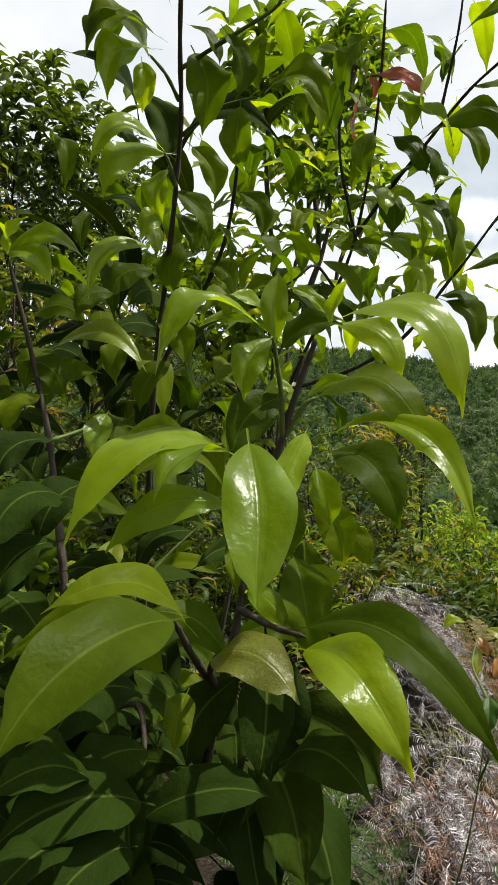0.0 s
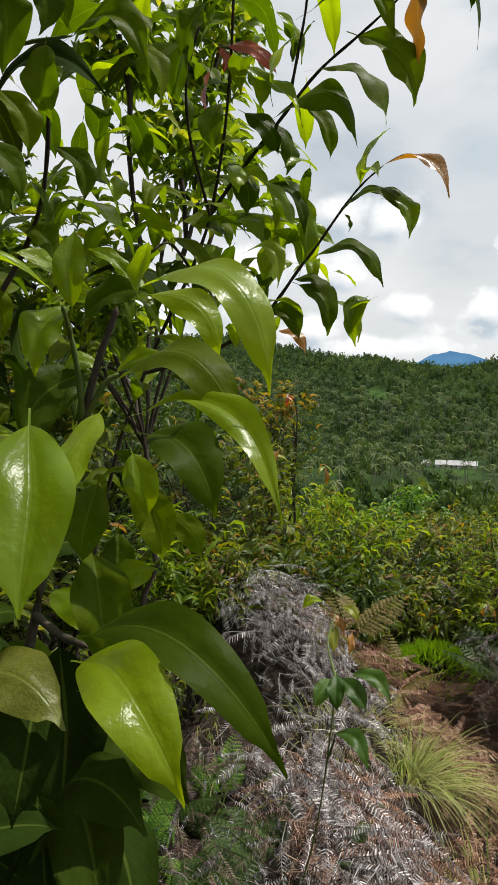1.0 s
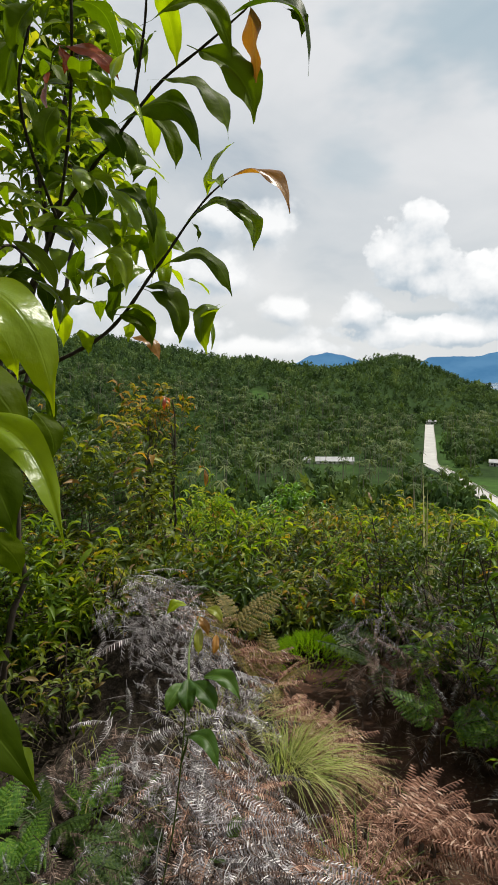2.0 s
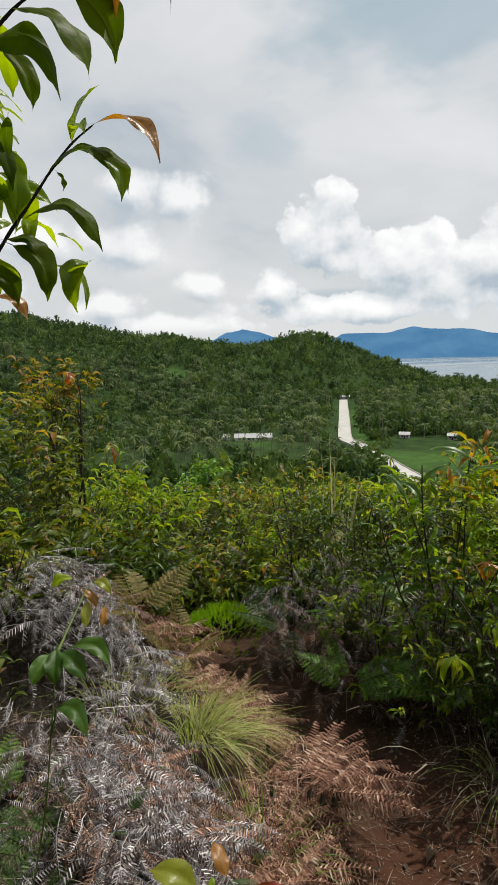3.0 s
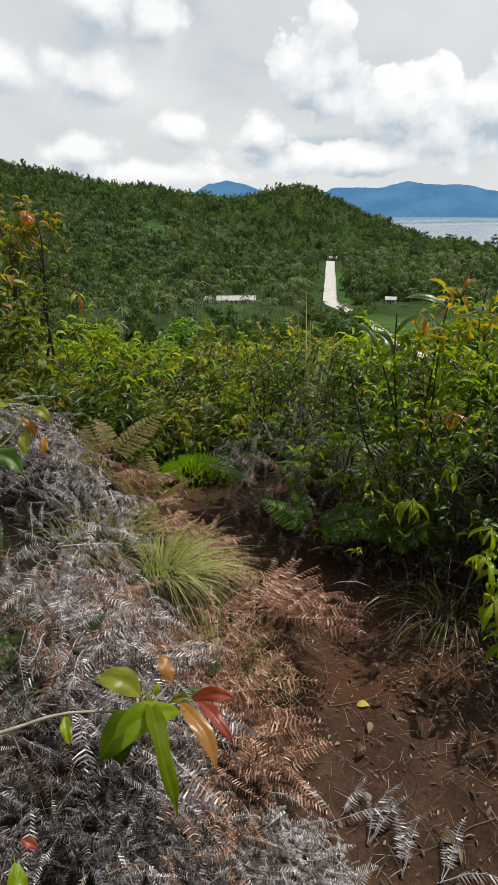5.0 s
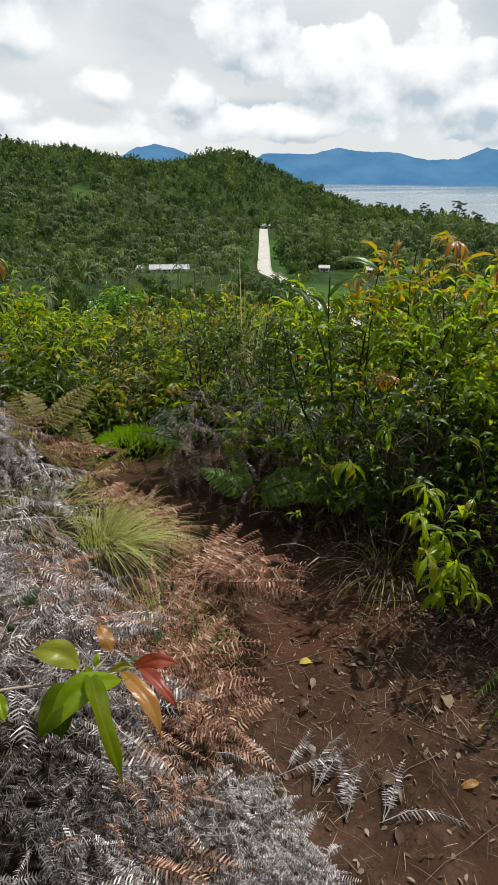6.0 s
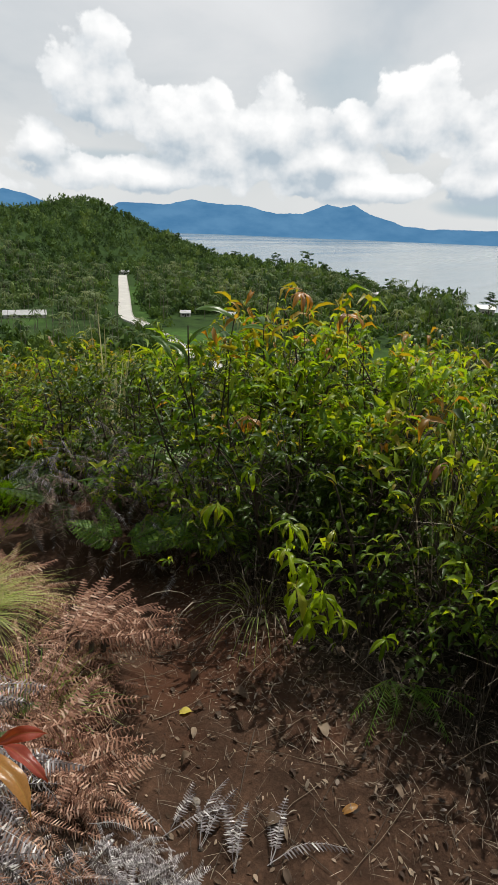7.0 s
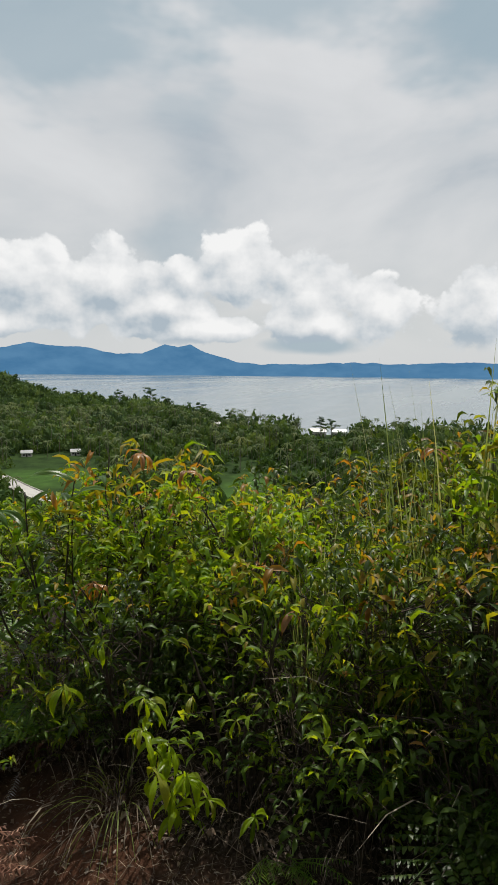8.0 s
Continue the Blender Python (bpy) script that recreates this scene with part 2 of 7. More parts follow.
M_CANOPY_DARK = canopy_material("canopy_dark", [(0.0, (0.016, 0.032, 0.014)), (0.45, (0.050, 0.090, 0.032)), (0.8, (0.104, 0.160, 0.054)), (1.0, (0.18, 0.23, 0.075))])
M_CANOPY_MID = canopy_material("canopy_mid", [(0.0, (0.022, 0.046, 0.016)), (0.45, (0.048, 0.092, 0.026)), (0.8, (0.090, 0.145, 0.036)), (1.0, (0.16, 0.205, 0.055))])
M_PALM = canopy_material("palm_frond", [(0.0, (0.022, 0.038, 0.014)), (0.4, (0.062, 0.092, 0.032)), (0.8, (0.125, 0.160, 0.060)), (1.0, (0.23, 0.25, 0.12))], 0.55, 0.12, 0.20)
M_PALM_TRUNK = rough_material("palm_trunk", [(0.3, (0.10, 0.085, 0.065)), (0.7, (0.24, 0.21, 0.17))], 1.0)
M_ROAD = rough_material("pale_concrete_road", [(0.35, (0.34, 0.33, 0.31)), (0.6, (0.45, 0.44, 0.41)), (0.75, (0.52, 0.51, 0.48))], 0.15, 0.85, 0.2, 0.05)
M_WALL = rough_material("whitewashed_wall", [(0.35, (0.36, 0.34, 0.31)), (0.7, (0.60, 0.58, 0.54))], 0.4)
M_ROOF = rough_material("pale_metal_roof", [(0.35, (0.28, 0.28, 0.28)), (0.7, (0.48, 0.48, 0.48))], 0.3, 0.45, 0.2, 0.02, 0.5)
M_RUST = rough_material("rusty_roof", [(0.35, (0.16, 0.07, 0.045)), (0.7, (0.30, 0.16, 0.11))], 0.3, 0.7)
M_DARK = rough_material("dark_opening", [(0.3, (0.012, 0.012, 0.013)), (0.7, (0.03, 0.03, 0.03))], 1.0, 0.4)


# ---------------------------------------------------------------- mesh helpers
def mesh_data(name, verts, faces, mat, smooth=True, uv=None):
    """A mesh from an array of vertices and an array of equal-sided faces; uv: one pair a vertex."""
    me = bpy.data.meshes.new(name)
    verts, faces = np.asarray(verts, np.float32), np.asarray(faces, np.int32)
    k = faces.shape[1]
    me.vertices.add(len(verts))
    me.vertices.foreach_set("co", verts.ravel())
    me.loops.add(faces.size)
    me.loops.foreach_set("vertex_index", faces.ravel())
    me.polygons.add(len(faces))
    me.polygons.foreach_set("loop_start", np.arange(0, faces.size, k, dtype=np.int32))
    me.polygons.foreach_set("use_smooth", np.full(len(faces), smooth))
    if uv is not None:
        layer = me.uv_layers.new(name="UVMap")
        layer.data.foreach_set("uv", np.asarray(uv, np.float32)[faces.ravel()].ravel())
    me.update(calc_edges=True)
    me.validate()
    me.materials.append(mat)
    return me


def stamp(verts, faces, mats):
    """Copies of one small shape at many 4x4 poses, as arrays of one mesh."""
    verts, faces, mats = np.asarray(verts, float), np.asarray(faces, int), np.asarray(mats, float)
    v = np.einsum("nij,vj->nvi", mats[:, :3, :3], verts) + mats[:, None, :3, 3]
    f = faces[None] + (np.arange(len(mats)) * len(verts))[:, None, None]
    return v.reshape(-1, 3), f.reshape(-1, faces.shape[1])


def joined(pieces):
    """One pair of arrays out of several; all faces have the same number of sides."""
    vs, fs, n = [], [], 0
    for v, f in pieces:
        vs.append(v)
        fs.append(np.asarray(f) + n)
        n += len(v)
    return np.concatenate(vs), np.concatenate(fs)


def part(name, arrays, mat, parent=None, label="", smooth=True, uv=None):
    """Arrays, a finished mesh or a bmesh as one object, under a thing or a part."""
    if isinstance(arrays, bpy.types.Mesh):
        me = arrays
    elif isinstance(arrays, bmesh.types.BMesh):
        me = bpy.data.meshes.new(name)
        arrays.to_mesh(me)
        arrays.free()
        me.materials.append(mat)
    else:
        me = mesh_data(name, arrays[0], arrays[1], mat, smooth, uv)
    ob = new(name, me)
    if parent is not None:
        ob.parent = parent
    if label:
        tagged(ob, label)
    return ob


def thing(name, label, category, m=None, group="", kind=""):
    ob = new(name)
    ob.empty_display_size = 0.05
    if m is not None:
        ob.matrix_world = m
    return tagged(ob, label, category, group, kind)


def frames_of(origin, ahead, up, scale=1.0):
    """Poses whose y axis runs along ahead and whose z axis leans to up; arrays of rows."""
    o, a, u = (np.atleast_2d(np.asarray(q, float)) for q in (origin, ahead, up))
    n = max(len(o), len(a), len(u))
    o, a, u = (np.broadcast_to(q, (n, 3)) for q in (o, a, u))
    a = a / np.linalg.norm(a, axis=1, keepdims=True)
    x = np.cross(a, u)
    x = x / np.maximum(np.linalg.norm(x, axis=1, keepdims=True), 1e-6)
    z = np.cross(x, a)
    s = np.broadcast_to(np.asarray(scale, float).reshape(-1, 1) if np.ndim(scale) else np.full((n, 1), scale), (n, 1))
    m = np.zeros((n, 4, 4))
    m[:, :3, 0], m[:, :3, 1], m[:, :3, 2], m[:, :3, 3], m[:, 3, 3] = x * s, a * s, z * s, o, 1
    return m


def tube(points, radii, sides=6):
    """A tapered tube along a line of points, as quads."""
    pts, radii = np.asarray(points, float), np.broadcast_to(np.asarray(radii, float), (len(points),))
    tang = np.gradient(pts, axis=0)
    tang /= np.maximum(np.linalg.norm(tang, axis=1, keepdims=True), 1e-9)
    ref = np.where(np.abs(tang[:, 2:3]) > 0.9, (1.0, 0, 0), (0, 0, 1.0))
    u = np.cross(tang, ref)
    u /= np.linalg.norm(u, axis=1, keepdims=True)
    w = np.cross(tang, u)
    ang = np.linspace(0, 2 * np.pi, sides, endpoint=False)
    ring = pts[:, None] + radii[:, None, None] * (u[:, None] * np.cos(ang)[None, :, None] + w[:, None] * np.sin(ang)[None, :, None])
    i = np.arange(len(pts) - 1)[:, None] * sides
    j, k = np.arange(sides)[None], (np.arange(sides)[None] + 1) % sides
    f = np.stack([i + j, i + k, i + sides + k, i + sides + j], -1).reshape(-1, 4)
    return ring.reshape(-1, 3), f


def bend(a, b, n=8, sag=0.0, wobble=0.0, rng=None):
    """A line of n points from a to b that sags in its middle and wanders a little."""
    a, b, s = np.asarray(a, float), np.asarray(b, float), np.linspace(0, 1, n)[:, None]
    p = a + (b - a) * s
    p[:, 2] -= 4 * sag * (s * (1 - s))[:, 0]
    if wobble and rng is not None:
        p[1:-1] += np.cumsum(rng.normal(0, wobble, (n - 2, 3)), 0) * np.sin(np.pi * s[1:-1])
    return p


def polar(a, r, z=0.0):
    return np.array((r * math.sin(radians(a)), r * math.cos(radians(a)), z))


# ---------------------------------------------------------------- the lie of the land
SEA, PLAIN = -60.0, -57.0
ROAD = [(40.36, 725), (40.36, 640), (40.42, 560), (40.46, 480), (40.46, 420), (40.60, 392), (41.7, 374), (43.4, 337), (46.0, 290), (49.0, 252), (53.0, 228), (57.0, 215)]
COAST = ((-60, 30, 40, 47.8, 53.6, 60.7, 64, 67.3, 71.7, 80, 100, 140), (2500, 2300, 1500, 1215, 990, 760, 640, 560, 520, 550, 570, 700))
CREST = ((-60, 10.7, 13.4, 17.2, 20.6, 24.2, 27.6, 32.1, 34.2, 37.6, 39.8, 43.2, 46.3, 48.5, 51), (3.6, 3.6, 2.9, 2.3, 1.6, 1.5, 0.7, 0.4, 1.0, 1.75, 0.8, -0.7, -2.1, -2.9, -3.35))
PATH_LINE = np.array([(0.9, -3.0), (1.12, -0.8), (1.22, 0.3), (1.42, 1.1), (1.85, 2.1), (2.2, 3.2), (2.6, 4.6)])


def side_of_path(x, y):
    """Signed distance from the middle of the trodden path, to its right."""
    best, sign = np.full(np.shape(x), 1e9), np.zeros(np.shape(x))
    for (ax, ay), (bx, by) in zip(PATH_LINE[:-1], PATH_LINE[1:]):
        dx, dy = bx - ax, by - ay
        s = np.clip(((x - ax) * dx + (y - ay) * dy) / (dx * dx + dy * dy), 0, 1)
        px, py = ax + s * dx, ay + s * dy
        d = np.hypot(x - px, y - py)
        cross = (x - ax) * dy - (y - ay) * dx
        sign = np.where(d < best, np.sign(cross), sign)
        best = np.minimum(best, d)
    return best * sign


def smooth(v, lo, hi):
    s = np.clip((v - lo) / (hi - lo), 0, 1)
    return s * s * (3 - 2 * s)


def wave(x, y, f, seed):
    return np.sin(x * f + seed) * np.cos(y * f * 1.13 + seed * 2.1) + 0.5 * np.sin(x * f * 2.3 - y * f * 1.7 + seed * 3.3)


def land(x, y):
    """Height of the ground."""
    x, y = np.asarray(x, float), np.asarray(y, float)
    r, a = np.hypot(x, y), np.degrees(np.arctan2(x, y))
    s = side_of_path(x, y)
    near = -0.16 * np.clip(y - 1.1, 0, 8) + 0.02 * np.clip(-y, 0, 3)
    near = near + 0.30 * smooth(-s, 0.36, 0.95) + 0.10 * np.clip(-s - 0.9, 0, 4) - 0.05 * smooth(0.5 - np.abs(s), 0.0, 0.4)
    near = near - 0.10 * np.clip(s - 0.7, 0, 9) + 0.012 * wave(x, y, 5.0, 1.0) + 0.006 * wave(x, y, 13.0, 2.0)
    for hx, hy, hr, hh in ((1.22, 1.38, 0.20, 0.18), (1.15, 1.95, 0.30, 0.10), (0.55, 1.15, 0.35, 0.08), (0.75, 2.9, 0.42, 0.40), (2.15, 2.5, 0.40, 0.18)):
        near = near + hh * np.exp(-((x - hx) ** 2 + (y - hy) ** 2) / hr ** 2)
    # unseen rise behind the camera, added to block the low skylight
    behind = np.clip(-(0.57 * x + 0.82 * y) - 1.3, 0, 14)
    near = near + 0.62 * behind
    hill = np.interp(r, (0, 4, 8, 14, 30, 80, 150, 230, 300), (0, -0.5, -1.3, -3.2, -10, -28, -44, -56, PLAIN))
    hill = hill + 0.25 * wave(x, y, 0.11, 4.0) * smooth(r, 6, 30) * smooth(300 - r, 0, 80)
    # the same added rise, carried on in the far profile
    hill = hill + 0.95 * np.clip(-(0.57 * x + 0.82 * y) - 1.3, 0, 40)
    z = near + (hill - near) * smooth(r, 3.5, 9.0)
    crest_r = np.interp(a, (-60, 32, 36, 60), (930, 930, 1100, 1100))
    foot_r = np.interp(a, (-60, 28, 33, 37, 41, 46, 60), (400, 425, 560, 745, 790, 900, 950))
    top = 1.6 + crest_r * np.tan(np.radians(np.interp(a, *CREST)))
    u = np.clip((r - foot_r) / (crest_r - foot_r), 0, 1)
    rise = (top - PLAIN) * (0.35 * u + 0.65 * u * u * (3 - 2 * u)) + 3.0 * wave(x, y, 0.02, 2.0) * u * (1 - u) * 4
    z = z + np.where((a > -70) & (a < 51), np.maximum(rise, 0), 0) - 0.06 * np.clip(r - crest_r, 0, 900) * (a < 51)
    shore = np.interp(a, *COAST)
    return np.where(r > 250, z + (-8.0 - np.maximum(z - PLAIN, 0)) * smooth(r, shore - 5, shore + 60), z)


def grounded(x, y):
    return float(land(np.array([x]), np.array([y]))[0])


def disc(rings, spokes, centre=(0.0, 0.0)):
    """A round sheet of quads, finest in its middle."""
    ang = np.linspace(0, 2 * np.pi, spokes, endpoint=False)
    r = np.asarray(rings)[:, None]
    x, y = centre[0] + r * np.sin(ang), centre[1] + r * np.cos(ang)
    i = np.arange(len(rings) - 1)[:, None] * spokes
    j, k = np.arange(spokes)[None], (np.arange(spokes)[None] + 1) % spokes
    return x.ravel(), y.ravel(), np.stack([i + j, i + spokes + j, i + spokes + k, i + k], -1).reshape(-1, 4)[:, ::-1]


FIELD_PLOT, CLEARING, HILL_PATCH, MEADOW, YARD = ((44.0, 52.5, 300, 352)), ((64.5, 70.0, 235, 320)), ((23.8, 25.2, 655, 685)), ((41.2, 44.0, 400, 690)), ((29.6, 34.2, 378, 398))
rings = np.concatenate([[0.01], np.arange(0.1, 4.0, 0.045), 4.0 * 1.055 ** np.arange(0, 90), np.geomspace(500, 1500, 60), [2000, 3000, 4900]])
rings = np.unique(rings.round(3))
gx, gy, gf = disc(rings, 360, (0.8, 0.8))
gz = land(gx, gy)
ground = part("ground", (np.stack([gx, gy, gz], -1), gf), M_GROUND)
tagged(ground, "hillside of brown soil and litter falling to a green plain", "ground", kind="structure")
s_mid = side_of_path(gx, gy)
soil = smooth(0.72 - np.abs(s_mid + 0.06 * wave(gx, gy, 4.0, 3.0)), 0.0, 0.35) * (np.hypot(gx, gy) < 12)
ga, gr_ = np.degrees(np.arctan2(gx, gy)), np.hypot(gx, gy)
field = np.zeros(len(gx))
for a0, a1, r0, r1 in (FIELD_PLOT, CLEARING, HILL_PATCH, MEADOW, YARD):
    q = np.hypot((ga - (a0 + a1) / 2) / (a1 - a0) * 2, (gr_ - (r0 + r1) / 2) / (r1 - r0) * 2)
    field = np.maximum(field, smooth(1.25 - q + 0.12 * wave(gx, gy, 0.09, 1.0), 0.0, 0.25))
for key, values in (("soil", soil), ("field", field)):
    ground.data.attributes.new(key, "FLOAT", "POINT").data.foreach_set("value", values.astype(np.float32))

wx, wy, wf = disc(np.concatenate([[1.0], np.geomspace(300, 4940, 40)]), 180)
sea = part("water", (np.stack([wx, wy, np.full(len(wx), SEA)], -1), wf), M_WATER)
tagged(sea, "calm pale grey sea in the bay", "sea", kind="structure")


# far mountains across the bay
def mountain_range(name, table, r, depth, seed, label):
    rng = np.random.default_rng(seed)
    a = np.arange(table[0][0], table[-1][0], 0.12)
    e = np.interp(a, [t[0] for t in table], [t[1] for t in table])
    rough = np.convolve(rng.normal(0, 1, len(a) + 8), np.ones(9) / 9, "valid") * 0.10
    top = 1.6 + r * np.tan(np.radians(e + rough * np.clip(e + 0.7, 0, 1)))
    rows = []
    for u in np.linspace(0, 1, 9):
        rr = r - depth * (1 - u)
        lift = (u ** 1.4) * (1 + 0.10 * np.sin(a * 5.1 + 7 * u) * u * (1 - u) * 4)
        rows.append(np.stack([rr * np.sin(np.radians(a)), rr * np.cos(np.radians(a)), SEA - 2 + (top - SEA + 2) * lift], -1))
    v, n = np.concatenate(rows), len(a)
    i, j = np.arange(8)[:, None] * n, np.arange(n - 1)[None]
    f = np.stack([i + j, i + j + 1, i + n + j + 1, i + n + j], -1).reshape(-1, 4)
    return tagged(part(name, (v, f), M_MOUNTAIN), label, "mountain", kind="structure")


mountain_range("backdrop_range", [(38.5, 0.6), (40.2, 1.65), (42.2, 1.7), (44.7, 1.6), (46.7, 2.15), (48.4, 1.9), (51.7, 1.75), (54.2, 1.15), (56.7, 1.3), (58.8, 2.15), (60.0, 1.85), (61.2, 2.15), (63.0, 1.25), (65.8, 0.55), (68.1, 0.35), (72.5, 0.42), (75.7, 0.6), (81.0, 0.5), (87.5, 0.65), (95, 0.5), (112, 0.4)], 4800, 200, 5, "mountain range across the bay in glowing blue with painted haze")
mountain_range("backdrop_peak", [(24.0, -1.0), (27.8, 1.2), (29.2, 1.95), (30.8, 2.25), (32.4, 2.0), (34.0, 1.4), (37.0, 0.4), (40, -1.0)], 4850, 200, 6, "far peak behind the wooded ridge in glowing blue with painted haze")

# road over the plain
line = np.array([polar(a, r)[:2] for a, r in ROAD])
fine = np.array([[np.interp(s, np.arange(len(line)), line[:, k]) for k in (0, 1)] for s in np.linspace(0, len(line) - 1, 80)])
for _ in range(6):
    fine[1:-1] = (fine[:-2] + 2 * fine[1:-1] + fine[2:]) / 4
tan = np.gradient(fine, axis=0)
tan /= np.linalg.norm(tan, axis=1, keepdims=True)
nor = np.stack([tan[:, 1], -tan[:, 0]], -1)


def strip(offset, half, height, thick):
    """A long slab beside the road's middle line."""
    rows = []
    for o, h in ((-half, -thick), (-half, height), (half, height), (half, -thick)):
        q = fine + nor * (offset + o)
        rows.append(np.column_stack([q, np.maximum(land(fine[:, 0], fine[:, 1]), PLAIN) + h]))
    v = np.stack(rows, 1).reshape(-1, 3)
    i = np.arange(len(fine) - 1)[:, None] * 4
    j = np.arange(3)[None]
    return v, np.stack([i + j, i + j + 1, i + 4 + j + 1, i + 4 + j], -1).reshape(-1, 4)


tagged(part("road", strip(0, 4.3, 0.5, 1.5), M_ROAD, smooth=False), "pale concrete road running straight over the plain", "road", kind="structure")
for k, o in enumerate((-4.5, 4.5)):
    tagged(part("kerb_%d" % (k + 1), strip(o, 0.15, 0.95, 1.5), M_WALL, smooth=False), "low white concrete kerb of the road", "kerb", kind="structure")


# ---------------------------------------------------------------- woods on the plain and hills
def crown_shape(rng, n, patch, flat=1.0, lobes=5):
    """A loose crown of small leafy patches round several lobes, about 1 m in radius."""
    centres = rng.normal(0, 0.42, (lobes, 3)) * (1, 1, 0.6 * flat)
    c = centres[rng.integers(0, lobes, n)]
    d = rng.normal(0, 1, (n, 3))
    d /= np.linalg.norm(d, axis=1, keepdims=True)
    p = c + d * rng.uniform(0.30, 0.55, (n, 1)) * (1, 1, 0.8 * flat)
    ahead = np.cross(d, rng.normal(0, 1, (n, 3)))
    m = frames_of(p, ahead, d + rng.normal(0, 0.3, (n, 3)), rng.uniform(0.6, 1.3, n) * patch)
    tri = np.array([(-0.55, -0.5, 0), (0.6, -0.45, 0.1), (0.05, 0.75, 0)])
    return stamp(tri, [(0, 1, 2)], m)


def palm_crown(rng, fronds=13, length=4.9):
    pieces = []
    for k in range(fronds):
        yaw, lift = k * 2.4 + rng.uniform(-0.3, 0.3), rng.uniform(-0.2, 1.0)
        s = np.linspace(0, 1, 5)[:, None]
        out = np.array((math.cos(yaw), math.sin(yaw), 0))
        mid = out * s * length * math.cos(lift * 0.6) + np.array((0, 0, 1)) * (s * length * math.sin(lift) - s * s * length * 0.85)
        side = np.cross(out, (0, 0, 1))
        w = np.array((0.08, 0.42, 0.50, 0.34, 0.04))[:, None]
        for sg in (-1, 1):
            edge_ = mid + side * w * sg * 0.75 + np.array((0, 0, -0.6)) * w
            v = np.concatenate([mid, edge_])
            i = np.arange(4)
            pieces.append((v, np.stack([i, i + 1, i + 6, i + 5], -1)))
    return joined(pieces)


wood_rng = np.random.default_rng(11)


def free_of_use(a, r):
    ok = np.ones(len(a), bool)
    for a0, a1, r0, r1 in (FIELD_PLOT, CLEARING, HILL_PATCH):
        ok &= ~((a > a0 - 0.4) & (a < a1 + 0.4) & (r > r0 - 25) & (r < r1 + 4))
    x, y = r * np.sin(np.radians(a)), r * np.cos(np.radians(a))
    for q in fine:
        ok &= np.hypot(x - q[0], y - q[1]) > 14
    # open sight line over the road and before the houses
    ok &= ~((a > 39.6) & (a < 41.6) & (r > 300) & (r < 740))
    ok &= ~((a > 28.6) & (a < 34.2) & (r > 365) & (r < 425))
    ok &= ~((a > 44.5) & (a < 51.0) & (r > 270) & (r < 415))
    ok &= ~((a > 72.0) & (a < 77.0) & (r > 440) & (r < 560))
    ok &= ~((a > 63.0) & (a < 64.4) & (r > 540) & (r < 605))
    return ok & (r < np.interp(a, *COAST) - 12)


def spots(n, a0, a1, r0, r1):
    a = wood_rng.uniform(a0, a1, n)
    r = np.sqrt(wood_rng.uniform(r0 * r0, r1 * r1, n))
    ok = free_of_use(a, r)
    a, r = a[ok], r[ok]
    x, y = r * np.sin(np.radians(a)), r * np.cos(np.radians(a))
    return np.column_stack([x, y, land(x, y)]), a, r


def upright(p, scale, rng):
    yaw = rng.uniform(0, 2 * np.pi, len(p))
    m = np.zeros((len(p), 4, 4))
    m[:, 0, 0], m[:, 0, 1], m[:, 1, 0], m[:, 1, 1] = np.cos(yaw), -np.sin(yaw), np.sin(yaw), np.cos(yaw)
    m[:, 2, 2] = 1
    m[:, :3, :3] *= scale[:, None, None]
    m[:, :3, 3], m[:, 3, 3] = p, 1
    return m


def set_tone(me, values):
    me.attributes.new("tone", "FLOAT", "POINT").data.foreach_set("value", np.asarray(values, np.float32))


def far_wood(name, n, region, size, lift, mat, label, patches=90, flat=1.0):
    p, a, r = spots(n, *region)
    pieces, tones = [], []
    for k in range(4):
        q = p[k::4].copy()
        scale = wood_rng.uniform(0.55, 1.0, len(q)) ** 2 * 1.7 * size
        q[:, 2] += scale * lift
        shape = crown_shape(np.random.default_rng(20 + k), patches, 0.30, flat)
        m = upright(q, scale, wood_rng)
        m[:, :3, 2] *= wood_rng.uniform(0.85, 1.9, len(q))[:, None]
        pieces.append(stamp(*shape, m))
        tones.append(np.repeat(wood_rng.uniform(0, 1, len(q)), len(shape[0])))
    ob = part(name, joined(pieces), mat, smooth=False)
    set_tone(ob.data, np.concatenate(tones))
    return tagged(ob, label, "woods", kind="stuff")


far_wood("hillside_woods", 8200, (-16, 50, 380, 1150), 3.9, 0.9, M_CANOPY_DARK, "dense dark green woods on the hills", 52)
far_wood("mixed_woods", 1900, (-16, 100, 235, 1100), 4.6, 0.7, M_CANOPY_MID, "mid-green broadleaf trees among the palms")
far_wood("plain_woods", 2400, (42, 104, 300, 760), 3.8, 0.7, M_CANOPY_MID, "mid-green trees among palms on the plain")
far_wood("coast_woods", 4200, (44, 104, 420, 1200), 5.4, 0.9, M_CANOPY_DARK, "dark trees along the shore")
far_wood("valley_woods", 1500, (-16, 104, 90, 300), 3.4, 0.75, M_CANOPY_MID, "mid-green trees in the valley below the slope", 150)
far_wood("roadside_trees", 70, (41.65, 43.6, 255, 335), 4.0, 0.8, M_CANOPY_MID, "small trees beside the bend of the road", 150)

